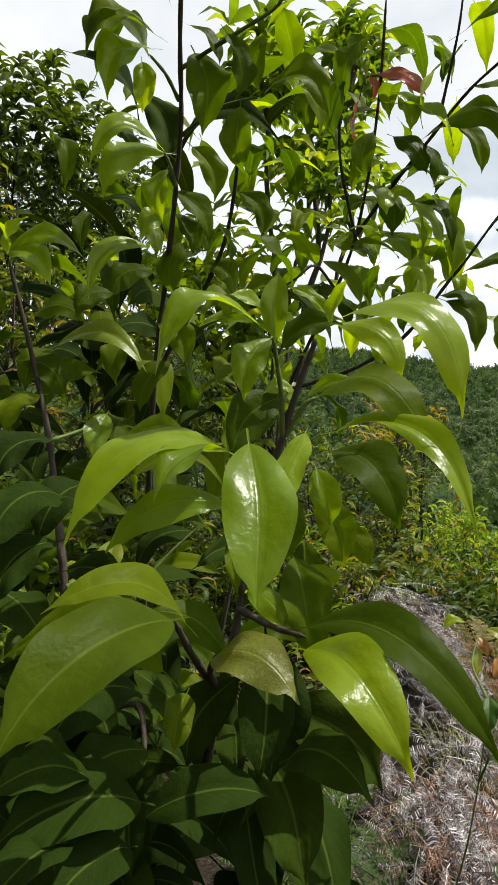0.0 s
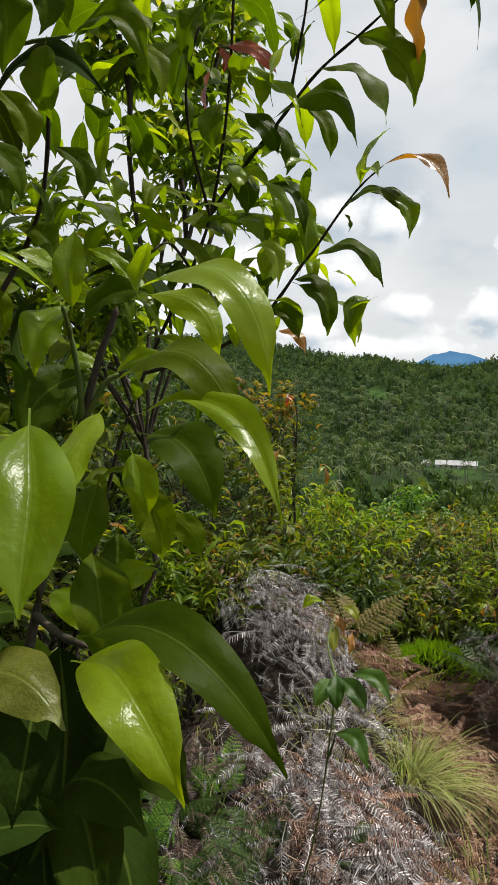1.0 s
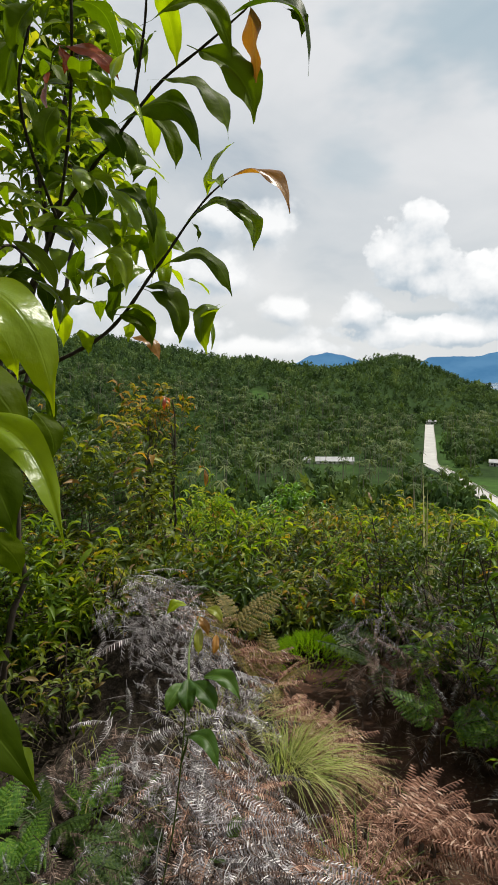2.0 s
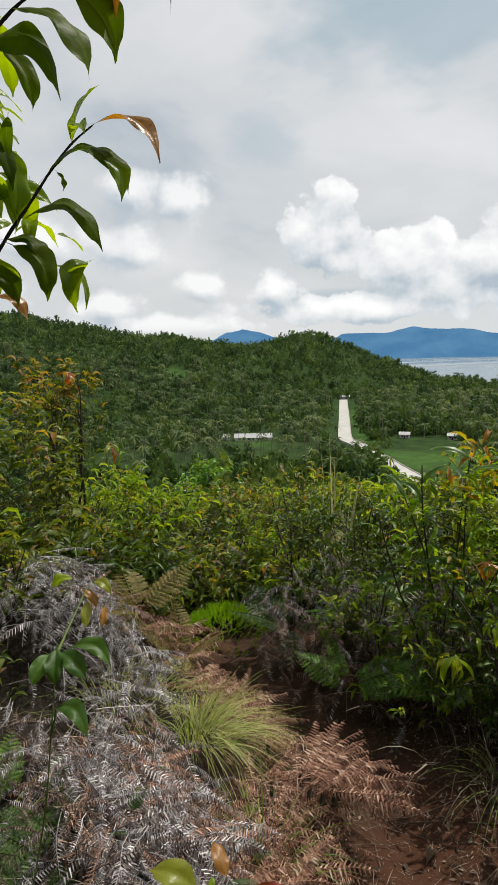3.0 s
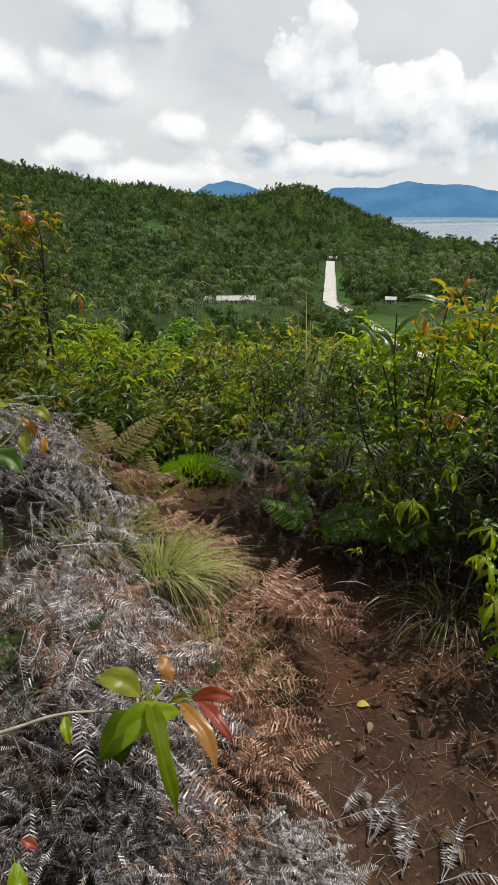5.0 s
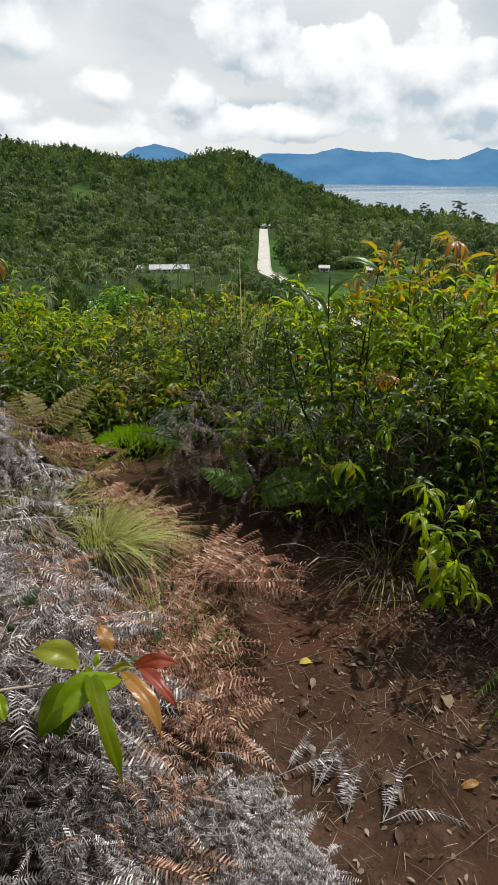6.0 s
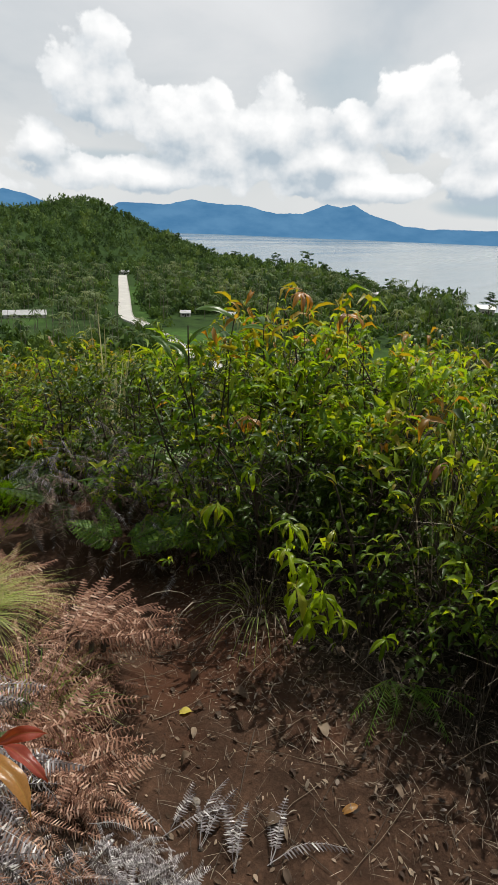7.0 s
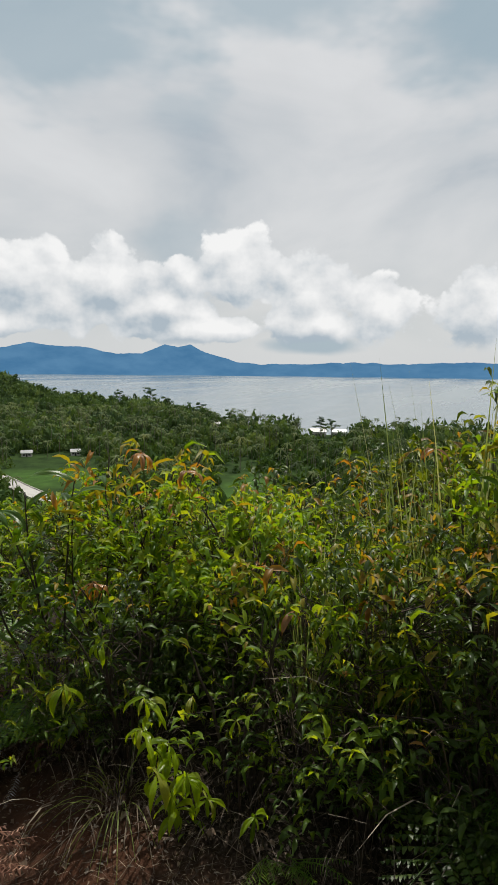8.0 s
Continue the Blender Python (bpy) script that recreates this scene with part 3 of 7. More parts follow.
palm_crowns = [palm_crown(np.random.default_rng(40 + k)) for k in range(4)]
pp, pa, pr = spots(2500, -14, 102, 250, 690)
tall = wood_rng.uniform(9.0, 19.0, len(pp))
top = pp.copy()
top[:, 2] += tall
size = wood_rng.uniform(0.62, 0.98, len(pp))
pieces = [stamp(*palm_crowns[k], upright(top[k::4], size[k::4], wood_rng)) for k in range(4)]
grove = part("palm_grove_crowns", joined(pieces), M_PALM)
set_tone(grove.data, np.concatenate([np.repeat(wood_rng.uniform(0, 1, len(top[k::4])), len(palm_crowns[k][0])) for k in range(4)]))
tagged(grove, "feathery coconut palm crowns over the plain", "palms", kind="stuff")
pole_v, pole_f = tube([(0, 0, -1), (0.1, 0, 0.4), (0.0, 0, 1)], (0.18, 0.13, 0.10), 4)
m = upright(pp + (0, 0, 0), np.ones(len(pp)), wood_rng)
m[:, 2, 2] = tall
tagged(part("palm_grove_trunks", stamp(pole_v, pole_f, m), M_PALM_TRUNK), "slender grey palm trunks over the plain", "palms", kind="stuff")

# ---------------------------------------------------------------- plant materials
GLOSSY = [(0.0, (0.130, 0.205, 0.004)), (0.5, (0.170, 0.260, 0.005)), (1.0, (0.225, 0.315, 0.007))]
DEEP = [(0.0, (0.040, 0.066, 0.003)), (0.5, (0.074, 0.108, 0.004)), (1.0, (0.118, 0.155, 0.005))]
M_LEAF = {
    "g": leaf_material("glossy_green_leaf", GLOSSY, 0.30, 0.50, 0.36, True, True, 0.45, 5.0),
    "d": leaf_material("deep_green_leaf", DEEP, 0.45, 0.44, 0.06, True, True, 0.5, 5.0, (2.0, 2.3, 0.3)),
    # k: deep shade among the saplings put into the leaf colour
    "k": leaf_material("shade_painted_leaf", [(0.0, (0.014, 0.026, 0.004)), (0.6, (0.018, 0.034, 0.004)), (1.0, (0.030, 0.050, 0.005))], 0.7, 0.12, 0.03, True, True, 0.5, 5.0),
    "c": leaf_material("cane_blade", [(0.0, (0.035, 0.085, 0.012)), (1.0, (0.075, 0.15, 0.022))], 0.36, 0.35, 0.35, True, True),
    "y": leaf_material("yellow_green_leaf", [(0.0, (0.16, 0.22, 0.02)), (1.0, (0.24, 0.26, 0.03))], 0.32, 0.4, 0.5, True, True),
    "s": leaf_material("spotted_leaf", [(0.0, (0.14, 0.17, 0.02)), (1.0, (0.20, 0.19, 0.03))], 0.34, 0.4, 0.5, True, True, 1.0, 60.0),
    "o": leaf_material("orange_leaf", [(0.0, (0.26, 0.12, 0.03)), (1.0, (0.36, 0.17, 0.04))], 0.3, 0.35, 0.5, True, True),
    "r": leaf_material("red_leaf", [(0.0, (0.26, 0.05, 0.035)), (1.0, (0.34, 0.07, 0.045))], 0.3, 0.35, 0.5, True, True),
    "b": leaf_material("bronze_leaf", [(0.0, (0.20, 0.09, 0.03)), (1.0, (0.25, 0.12, 0.04))], 0.32, 0.35, 0.5, True, True),
}
M_BARK = rough_material("dark_bark", [(0.3, (0.030, 0.024, 0.019)), (0.6, (0.075, 0.06, 0.045)), (0.8, (0.16, 0.14, 0.11))], 40.0, 0.85, 0.5, 0.003, stretch=(1, 1, 0.3))
M_TWIG = rough_material("pale_twig", [(0.3, (0.16, 0.13, 0.10)), (0.7, (0.42, 0.37, 0.31))], 60.0, 0.8, 0.4, 0.002)
M_GREEN_STEM = rough_material("green_stem", [(0.3, (0.06, 0.10, 0.02)), (0.7, (0.14, 0.18, 0.04))], 40.0, 0.6, 0.3, 0.002)
M_SHRUB = leaf_material("shrub_leaf", [(0.0, (0.045, 0.088, 0.010)), (0.45, (0.095, 0.165, 0.016)), (0.85, (0.18, 0.265, 0.024)), (1.0, (0.30, 0.32, 0.040))], 0.45, 0.48, 0.20)
M_SHRUB_LIGHT = leaf_material("light_shrub_leaf", [(0.0, (0.070, 0.14, 0.012)), (0.5, (0.135, 0.235, 0.018)), (1.0, (0.25, 0.30, 0.032))], 0.42, 0.45, 0.2)
# for dark bushes, and for undergrowth whose shade is put into the colour
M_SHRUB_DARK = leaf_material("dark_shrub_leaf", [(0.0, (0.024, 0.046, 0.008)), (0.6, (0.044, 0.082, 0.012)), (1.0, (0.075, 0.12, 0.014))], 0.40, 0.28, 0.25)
M_SHRUB_BRIGHT = leaf_material("bright_glossy_leaf", [(0.0, (0.05, 0.13, 0.012)), (0.6, (0.09, 0.21, 0.016)), (1.0, (0.16, 0.30, 0.03))], 0.30, 0.35, 0.5)
M_NEW = leaf_material("new_growth_leaf", [(0.0, (0.18, 0.20, 0.022)), (0.55, (0.23, 0.18, 0.028)), (0.9, (0.28, 0.13, 0.035)), (1.0, (0.27, 0.19, 0.04))], 0.42, 0.42, 0.2)
M_GRASS = leaf_material("grass_blade", [(0.0, (0.06, 0.12, 0.02)), (0.5, (0.13, 0.19, 0.035)), (0.85, (0.24, 0.24, 0.08)), (1.0, (0.38, 0.33, 0.16))], 0.45, 0.35, 0.35)
M_TUFT = leaf_material("pale_tuft_grass", [(0.0, (0.18, 0.25, 0.05)), (0.5, (0.33, 0.38, 0.11)), (1.0, (0.52, 0.48, 0.24))], 0.5, 0.4, 0.3, tint=(1.7, 1.7, 0.9))
M_PALEGRASS = leaf_material("pale_tall_grass", [(0.0, (0.14, 0.20, 0.06)), (0.6, (0.28, 0.33, 0.13)), (1.0, (0.50, 0.47, 0.28))], 0.4, 0.35, 0.35, tint=(1.7, 1.7, 0.9))
M_FANGRASS = leaf_material("bleached_tall_grass", [(0.0, (0.30, 0.30, 0.17)), (1.0, (0.66, 0.60, 0.42))], 0.5, 0.3, 0.2, tint=(1.3, 1.25, 0.9))
M_STRAW = leaf_material("dry_straw", [(0.0, (0.06, 0.042, 0.03)), (0.5, (0.16, 0.12, 0.085)), (1.0, (0.40, 0.34, 0.27))], 0.6, 0.2, 0.3, tint=(1.25, 1.2, 1.1))
M_DULL = leaf_material("dull_dead_grass", [(0.0, (0.025, 0.018, 0.013)), (0.6, (0.07, 0.052, 0.038)), (1.0, (0.18, 0.15, 0.12))], 0.65, 0.15, 0.2, tint=(1.25, 1.2, 1.1))
M_SILVER = leaf_material("silvery_dead_fern", [(0.0, (0.06, 0.045, 0.045)), (0.35, (0.21, 0.185, 0.195)), (0.75, (0.44, 0.415, 0.435)), (1.0, (0.80, 0.77, 0.79))], 0.55, 0.2, 0.35, tint=(1.25, 1.2, 1.1))
M_RUSTFERN = leaf_material("rusty_dead_fern", [(0.0, (0.10, 0.045, 0.030)), (0.4, (0.30, 0.155, 0.105)), (0.8, (0.52, 0.305, 0.22)), (1.0, (0.68, 0.50, 0.40))], 0.6, 0.25, 0.3, tint=(1.25, 1.2, 1.1))
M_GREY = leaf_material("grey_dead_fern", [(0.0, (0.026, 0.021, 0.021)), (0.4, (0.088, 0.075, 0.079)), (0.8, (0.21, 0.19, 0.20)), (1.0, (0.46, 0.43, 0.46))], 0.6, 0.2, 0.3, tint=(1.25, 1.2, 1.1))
M_DULLFERN = leaf_material("dull_brown_dead_fern", [(0.0, (0.05, 0.03, 0.024)), (0.5, (0.13, 0.085, 0.068)), (1.0, (0.34, 0.25, 0.21))], 0.65, 0.2, 0.2, tint=(1.25, 1.2, 1.1))
M_FERN = leaf_material("green_fern", [(0.0, (0.045, 0.11, 0.014)), (0.5, (0.085, 0.19, 0.02)), (1.0, (0.16, 0.26, 0.03))], 0.42, 0.4, 0.35)
M_FERN_OLIVE = leaf_material("fading_olive_fern", [(0.0, (0.09, 0.085, 0.03)), (0.5, (0.17, 0.155, 0.05)), (1.0, (0.27, 0.20, 0.09))], 0.5, 0.4, 0.2)
# darker copy of the green fern, with shade put into its colour
M_FERN_DARK = leaf_material("shade_toned_green_fern", [(0.0, (0.022, 0.046, 0.010)), (0.5, (0.042, 0.082, 0.014)), (1.0, (0.08, 0.12, 0.025))], 0.42, 0.35, 0.35)
M_DRYLEAF = leaf_material("fallen_dry_leaf", [(0.0, (0.045, 0.028, 0.019)), (0.4, (0.11, 0.072, 0.048)), (0.8, (0.19, 0.135, 0.095)), (1.0, (0.28, 0.22, 0.16))], 0.75, 0.15, 0.3, True, tint=(1.25, 1.2, 1.1))
M_YELLOWLEAF = leaf_material("fallen_yellow_leaf", [(0.0, (0.50, 0.42, 0.08)), (1.0, (0.55, 0.44, 0.09))], 0.5, 0.3, 0.3, True)
M_CUSHION = leaf_material("bright_feathery_fern", [(0.0, (0.10, 0.22, 0.012)), (0.5, (0.16, 0.31, 0.016)), (1.0, (0.23, 0.37, 0.03))], 0.5, 0.5, 0.2)
M_PEBBLE = rough_material("pebble", [(0.3, (0.10, 0.085, 0.07)), (0.7, (0.27, 0.24, 0.21))], 30.0, 0.8, 0.4, 0.004)


# ---------------------------------------------------------------- blades and fronds
def blade_shape(arch, fold, wave_, along=14, across=6, seed=0, bank=0.0, twist=0.0, ratio=1.0):
    """A lance-shaped leaf with a stalk, one unit long along y and one wide, arched up, its margins bent down from a grooved rib; bank: degrees by which it leans to its side."""
    s = np.concatenate([[-0.14, -0.07], np.linspace(0, 1, along)])
    t = np.clip(s, 0, 1)
    w = np.sin(np.pi * t ** 0.95) ** 0.72
    w = np.where(t > 0.88, np.minimum(w, 0.34 * ((1 - t) / 0.12) ** 1.35 + 0.01), w)
    w = np.where(s <= 0, 0.035, np.maximum(w, 0.03))
    u = np.linspace(-1, 1, across + 1)
    S, U = np.meshgrid(s, u, indexing="ij")
    T = np.clip(S, 0, 1)
    hw = 0.5 * ratio * w[:, None]
    ph = seed * 1.7
    lift = hw * fold * (1.25 * np.abs(U) - 0.75 * U * U) + wave_ * ratio * U * U * np.sin(S * 11 + ph + U * 1.9) * T * (1 - T) * 4
    lift = lift + 0.05 * ratio * np.sin(S * 6.3 + ph * 2.0) * U * T
    ang = radians(bank) + radians(twist) * (T - 0.4)
    x = U * hw * np.cos(ang) - lift * np.sin(ang) + 0.04 * np.sin(S * 4.5 + ph) * T
    z = U * hw * np.sin(ang) + lift * np.cos(ang) + arch * 4 * S * (1 - S) * np.where(S < 0, 0.6, 1.0) - (0.05 + 0.10 * abs(math.sin(ph))) * T ** 4
    v = np.stack([x, S, z], -1).reshape(-1, 3)
    n = across + 1
    i, j = np.arange(len(s) - 1)[:, None] * n, np.arange(across)[None]
    f = np.stack([i + j, i + j + 1, i + n + j + 1, i + n + j], -1).reshape(-1, 4)
    return v, f, np.stack([(U + 1) / 2, T], -1).reshape(-1, 2)


ARCHES, BANKS, RATIOS = (0.05, 0.12, 0.22, 0.33), (-55, -28, 0, 28, 55), (0.18, 0.25, 0.32, 0.40, 0.52)
LEAF_MESH = {}


def leaf_mesh(key, arch, variant, bank=0.0, ratio=0.3):
    k = int(np.argmin([abs(arch - a) for a in ARCHES]))
    b = int(np.argmin([abs(bank - a) for a in BANKS]))
    q = int(np.argmin([abs(ratio - a) for a in RATIOS]))
    if (key, k, variant, b, q) not in LEAF_MESH:
        v, f, uv = blade_shape(ARCHES[k], (0.45, -0.26, 0.65)[variant], (0.07, 0.11, 0.14)[variant], 22, 8, variant + 3 * k + b, BANKS[b], (10, -14, 6)[variant], RATIOS[q])
        LEAF_MESH[key, k, variant, b, q] = mesh_data("leaf", v, f, M_LEAF[key], True, uv)
    return LEAF_MESH[key, k, variant, b, q]


def heading(h, p):
    return np.array((math.sin(radians(h)) * math.cos(radians(p)), math.cos(radians(h)) * math.cos(radians(p)), math.sin(radians(p))))


leaf_rng = np.random.default_rng(77)
NOTE = {"o": "orange young leaf", "r": "red young leaf", "y": "yellow-green leaf", "s": "yellowing leaf with brown spots", "b": "bronze hanging leaf"}


def leaves_on(tree, rows, bank=50, broad=0.86):
    """Leaves as parts: colour key, foot of the blade, heading, pitch, length, width, arch and roll; they lean their faces to the open path."""
    for key, x, y, z, h, p, length, width, arch, roll in rows:
        a = heading(h, p)
        m = frames_of((x, y, z), a, (0.0, -0.06, 1.0))[0]
        lean = bank * m[1, 0] + roll + leaf_rng.uniform(-10, 10)
        ob = new("leaf", leaf_mesh(key, arch, int(leaf_rng.integers(0, 3)), lean, width * broad / length))
        ob.matrix_world = Matrix(m.tolist()) @ Matrix.Diagonal((length, length, length, 1))
        ob.parent = tree
        if key in NOTE:
            tagged(ob, NOTE[key])


def wood_on(tree, name, points, r0, r1):
    pts = [Vector(q) for q in points]
    if name == "trunk":
        q = pts[0]
        foot = (q.x - 0.10, q.y + 0.10, grounded(q.x - 0.10, q.y + 0.10) - 0.05)
        pts = [Vector(foot), Vector((q.x - 0.07, q.y + 0.07, foot[2] * 0.5 + q.z * 0.5))] + pts
    n = len(pts)
    t = np.linspace(0, n - 1, n * 4)
    q = np.array([[np.interp(s, np.arange(n), [p[k] for p in pts]) for k in range(3)] for s in t])
    for _ in range(3):
        q[1:-1] = (q[:-2] + 2 * q[1:-1] + q[2:]) / 4
    r = np.linspace(r0, r1, len(q)) * (1 + 0.12 * np.sin(np.arange(len(q)) * 1.9))
    r[-1] *= 0.08
    part(name, tube(q, r, 8), M_TWIG if tree == path_shoot else M_BARK if r0 > 0.0024 else M_GREEN_STEM, tree)


def small_leaf(arch, fold):
    """A cheap leaf for crowns of many: one unit long along y, one wide."""
    v = [(0, 0, 0)]
    for s, w in ((0.28, 0.42), (0.62, 0.40)):
        z = arch * 4 * s * (1 - s)
        v += [(-w, s, z + fold * w), (0, s, z), (w, s, z + fold * w)]
    v += [(0, 1, -arch * 0.35)]
    f = [(0, 2, 1), (0, 3, 2), (1, 2, 5), (1, 5, 4), (2, 3, 6), (2, 6, 5), (4, 5, 7), (5, 6, 7)]
    return np.array(v), np.array(f)


SMALL = [small_leaf(a, f) for a, f in ((0.10, 0.25), (0.22, 0.15), (0.32, 0.35))]


def leaf_cloud(rng, origin, ahead, length, ratio):
    """Many small leaves as arrays, by rows of foot and heading."""
    up = np.array((0, 0, 1.0)) + rng.normal(0, 0.35, (len(origin), 3))
    m = frames_of(origin, ahead, up, 1.0)
    m[:, :3, 0] *= (length * ratio)[:, None]
    m[:, :3, 1] *= length[:, None]
    m[:, :3, 2] *= length[:, None]
    return joined([stamp(*SMALL[k], m[k::3]) for k in range(3)])


def shrub(name, label, x, y, height, radius, whorls, leaf, ratio, mat, seed, new_share=0.12, stems=7, per=6, droop=0.5, category="shrub", low=0.15, lean=(0, 0)):
    """A bush: stems from one foot, twigs to whorls of leaves through an uneven crown, new growth at the top."""
    rng = np.random.default_rng(seed)
    ob = thing(name, label, category, pose(x, y, grounded(x, y)))
    ends = []
    for k in range(stems):
        a, q = rng.uniform(0, 2 * np.pi), rng.uniform(0.15, 0.75)
        end = np.array((math.cos(a) * radius * q + lean[0] * height, math.sin(a) * radius * q + lean[1] * height, height * rng.uniform(0.55, 0.95)))
        foot = np.array((math.cos(a), math.sin(a), 0)) * 0.05 * rng.uniform(0, 1) + (0, 0, -0.04)
        line_ = bend(foot, end, 9, -0.02 * height, 0.02 * height, rng)
        ends.append(line_)
        part("stem", tube(line_, np.linspace(0.011, 0.003, 9) * (0.5 + 0.5 * min(height, 2.0)), 5), M_BARK, ob)
    u = rng.normal(0, 1, (whorls * 3, 3))
    u /= np.linalg.norm(u, axis=1, keepdims=True)
    rr = rng.uniform(0.25, 1.0, whorls * 3) ** 0.45
    clump = np.array([noise.noise(Vector(q * r_) * 2.6 + Vector((seed * 1.7, 0, 0))) for q, r_ in zip(u, rr)])
    best = np.argsort(-(clump + rng.normal(0, 0.13, len(clump))))[:whorls]
    u, rr = u[best], rr[best]
    bulge = 1 + 0.22 * np.sin(3 * np.arctan2(u[:, 1], u[:, 0]) + seed) + 0.15 * np.sin(5 * u[:, 2] + seed * 2)
    c = u * (rr * bulge)[:, None] * (radius, radius, height * (0.5 - low / 2) * 1.02)
    c[:, 2] += height * (0.5 + low / 2)
    c[:, :2] += np.asarray(lean) * c[:, 2:3]
    twigs, origin, ahead, top = [], [], [], []
    for p in c:
        line_ = ends[int(rng.integers(0, stems))]
        start = line_[int(np.clip(np.searchsorted(line_[:, 2], p[2] * 0.7), 2, 8))]
        if rng.uniform() < 0.5:
            twigs.append(tube(bend(start, p, 4, 0.01, 0.01, rng), np.linspace(0.003, 0.0012, 4), 3))
        out = p - (0, 0, height * 0.35)
        out = out / np.linalg.norm(out)
        for k in range(per):
            a = k * 2.4 + rng.uniform(0, 1)
            side = np.array((math.cos(a), math.sin(a), 0.0))
            ahead.append(side * 0.9 + out * rng.uniform(0.1, 0.8) + (0, 0, rng.uniform(-droop - 0.6, 0.45)))
            origin.append(p - out * leaf * 1.1 * k / per + rng.normal(0, leaf * 0.18, 3))
            top.append(p[2] > height * 0.80 and rng.uniform() < new_share)
    origin, ahead, top = np.array(origin), np.array(ahead), np.array(top)
    length = leaf * rng.uniform(0.45, 1.3, len(origin))
    tagged(part("twig_mass", joined(twigs), M_BARK, ob), kind="stuff")
    tagged(part("foliage", leaf_cloud(rng, origin[~top], ahead[~top], length[~top], ratio), mat, ob), kind="stuff")
    if top.sum() > 4:
        tagged(part("new_foliage", leaf_cloud(rng, origin[top], ahead[top] + (0, 0, -0.25), length[top], ratio), M_NEW, ob, "orange and bronze new growth"), kind="stuff")
    return ob


def comb_shape(pairs, pin, curl, seed, taper=0.9, fat=0.17):
    """A once-cut fern blade, one unit long along y: a rib with two rows of narrow lobes."""
    rng = np.random.default_rng(seed)
    s = np.linspace(0, 1, pairs + 2)
    mid = np.stack([0.04 * np.sin(s * 4 + seed), s, -curl * s * s], -1)
    pieces = []
    for k in range(1, pairs + 1):
        w = pin * (np.sin(np.pi * (0.12 + 0.85 * s[k])) ** 0.7) * (1 - (1 - taper) * s[k]) * rng.uniform(0.75, 1.15)
        for sg in (-1, 1):
            o, tw = mid[k], rng.uniform(-0.15, 0.3)
            tip = o + (sg * w, w * 0.30, -w * (0.25 + tw) - curl * 0.1)
            half = fat / pairs
            mid_ = o * 0.45 + tip * 0.55 + (0, 0, w * 0.10)
            pieces.append((np.array([o - (0, half, 0), o + (0, half, 0), mid_ + (0, half * 0.9, 0.0), mid_ - (0, half * 0.9, 0.0), tip + (0, half * 0.25, 0), tip - (0, half * 0.25, 0)]), np.array([(0, 1, 2, 3), (3, 2, 4, 5)])))
    rib = np.concatenate([[(0, -0.25, 0.02)], mid[:-2:4], mid[-1:]])
    pieces.append(tube(rib, np.linspace(0.010, 0.003, len(rib)), 3))
    return joined(pieces)


COMBS = [comb_shape(p, w, c, k, 0.9, f) for k, (p, w, c, f) in enumerate(((16, 0.135, 0.25, 0.22), (18, 0.115, 0.50, 0.23), (15, 0.145, 0.12, 0.21), (17, 0.125, 0.70, 0.23)))]


def frond_shape(pairs, seed, curl=0.35, pin=0.36):
    """A twice-cut green fern frond: rib with side combs."""
    rng = np.random.default_rng(seed)
    s = np.linspace(0.10, 0.98, pairs)
    pieces = [tube(np.stack([0 * s, s, -curl * s * s], -1), np.linspace(0.010, 0.003, pairs), 3)]
    small = comb_shape(9, 0.17, 0.15, seed + 50, 0.9, 0.40)
    quads = small[1]
    for k in range(pairs):
        w = pin * np.sin(np.pi * (0.22 + 0.74 * s[k])) ** 0.9
        for sg in (-1, 1):
            m = frames_of((0, s[k], -curl * s[k] ** 2), (sg, 0.45 + rng.uniform(-0.1, 0.1), -0.15 - curl * s[k]), (0, 0.2, 1), max(w, 0.05))
            pieces.append(stamp(small[0], quads, m))
    return joined(pieces)


FRONDS = [frond_shape(13, 3), frond_shape(12, 4, 0.6), frond_shape(14, 5, 0.2, 0.30)]
FROND_MESH = {}


def frond_mesh(kind, k, mat):
    if (kind, k, mat.name) not in FROND_MESH:
        FROND_MESH[kind, k, mat.name] = mesh_data("frond", *(COMBS if kind == "comb" else FRONDS)[k], mat)
    return FROND_MESH[kind, k, mat.name]


def fern(label, x, y, n, length, mat, seed, kind="comb", rise=0.8, aim=None, name="fern", group="", lift=0.0):
    """A fern plant: fronds as parts that rise from one foot and bow outwards."""
    rng = np.random.default_rng(seed)
    ob = thing(name, label, "fern", pose(x, y, grounded(x, y) + lift), group)
    for k in range(n):
        a = rng.uniform(0, 2 * np.pi) if aim is None else radians(aim) + rng.normal(0, 0.5)
        ahead = (math.sin(a), math.cos(a), rise * rng.uniform(0.4, 1.3))
        f = new("frond", frond_mesh(kind, int(rng.integers(0, 4 if kind == "comb" else 3)), mat))
        f.parent = ob
        scale = length * rng.uniform(0.65, 1.2)
        start = np.array((math.sin(a), math.cos(a), 0)) * 0.03 + (0, 0, 0.02)
        f.matrix_local = Matrix(frames_of(start, ahead, (rng.normal(0, 0.3), rng.normal(0, 0.3), 1), scale)[0].tolist())
    part("crown", tube([(0, 0, -0.04), (0.004, 0, 0.0), (0, 0.003, 0.008)], (0.010, 0.008, 0.004), 5), M_BARK, ob)
    return ob


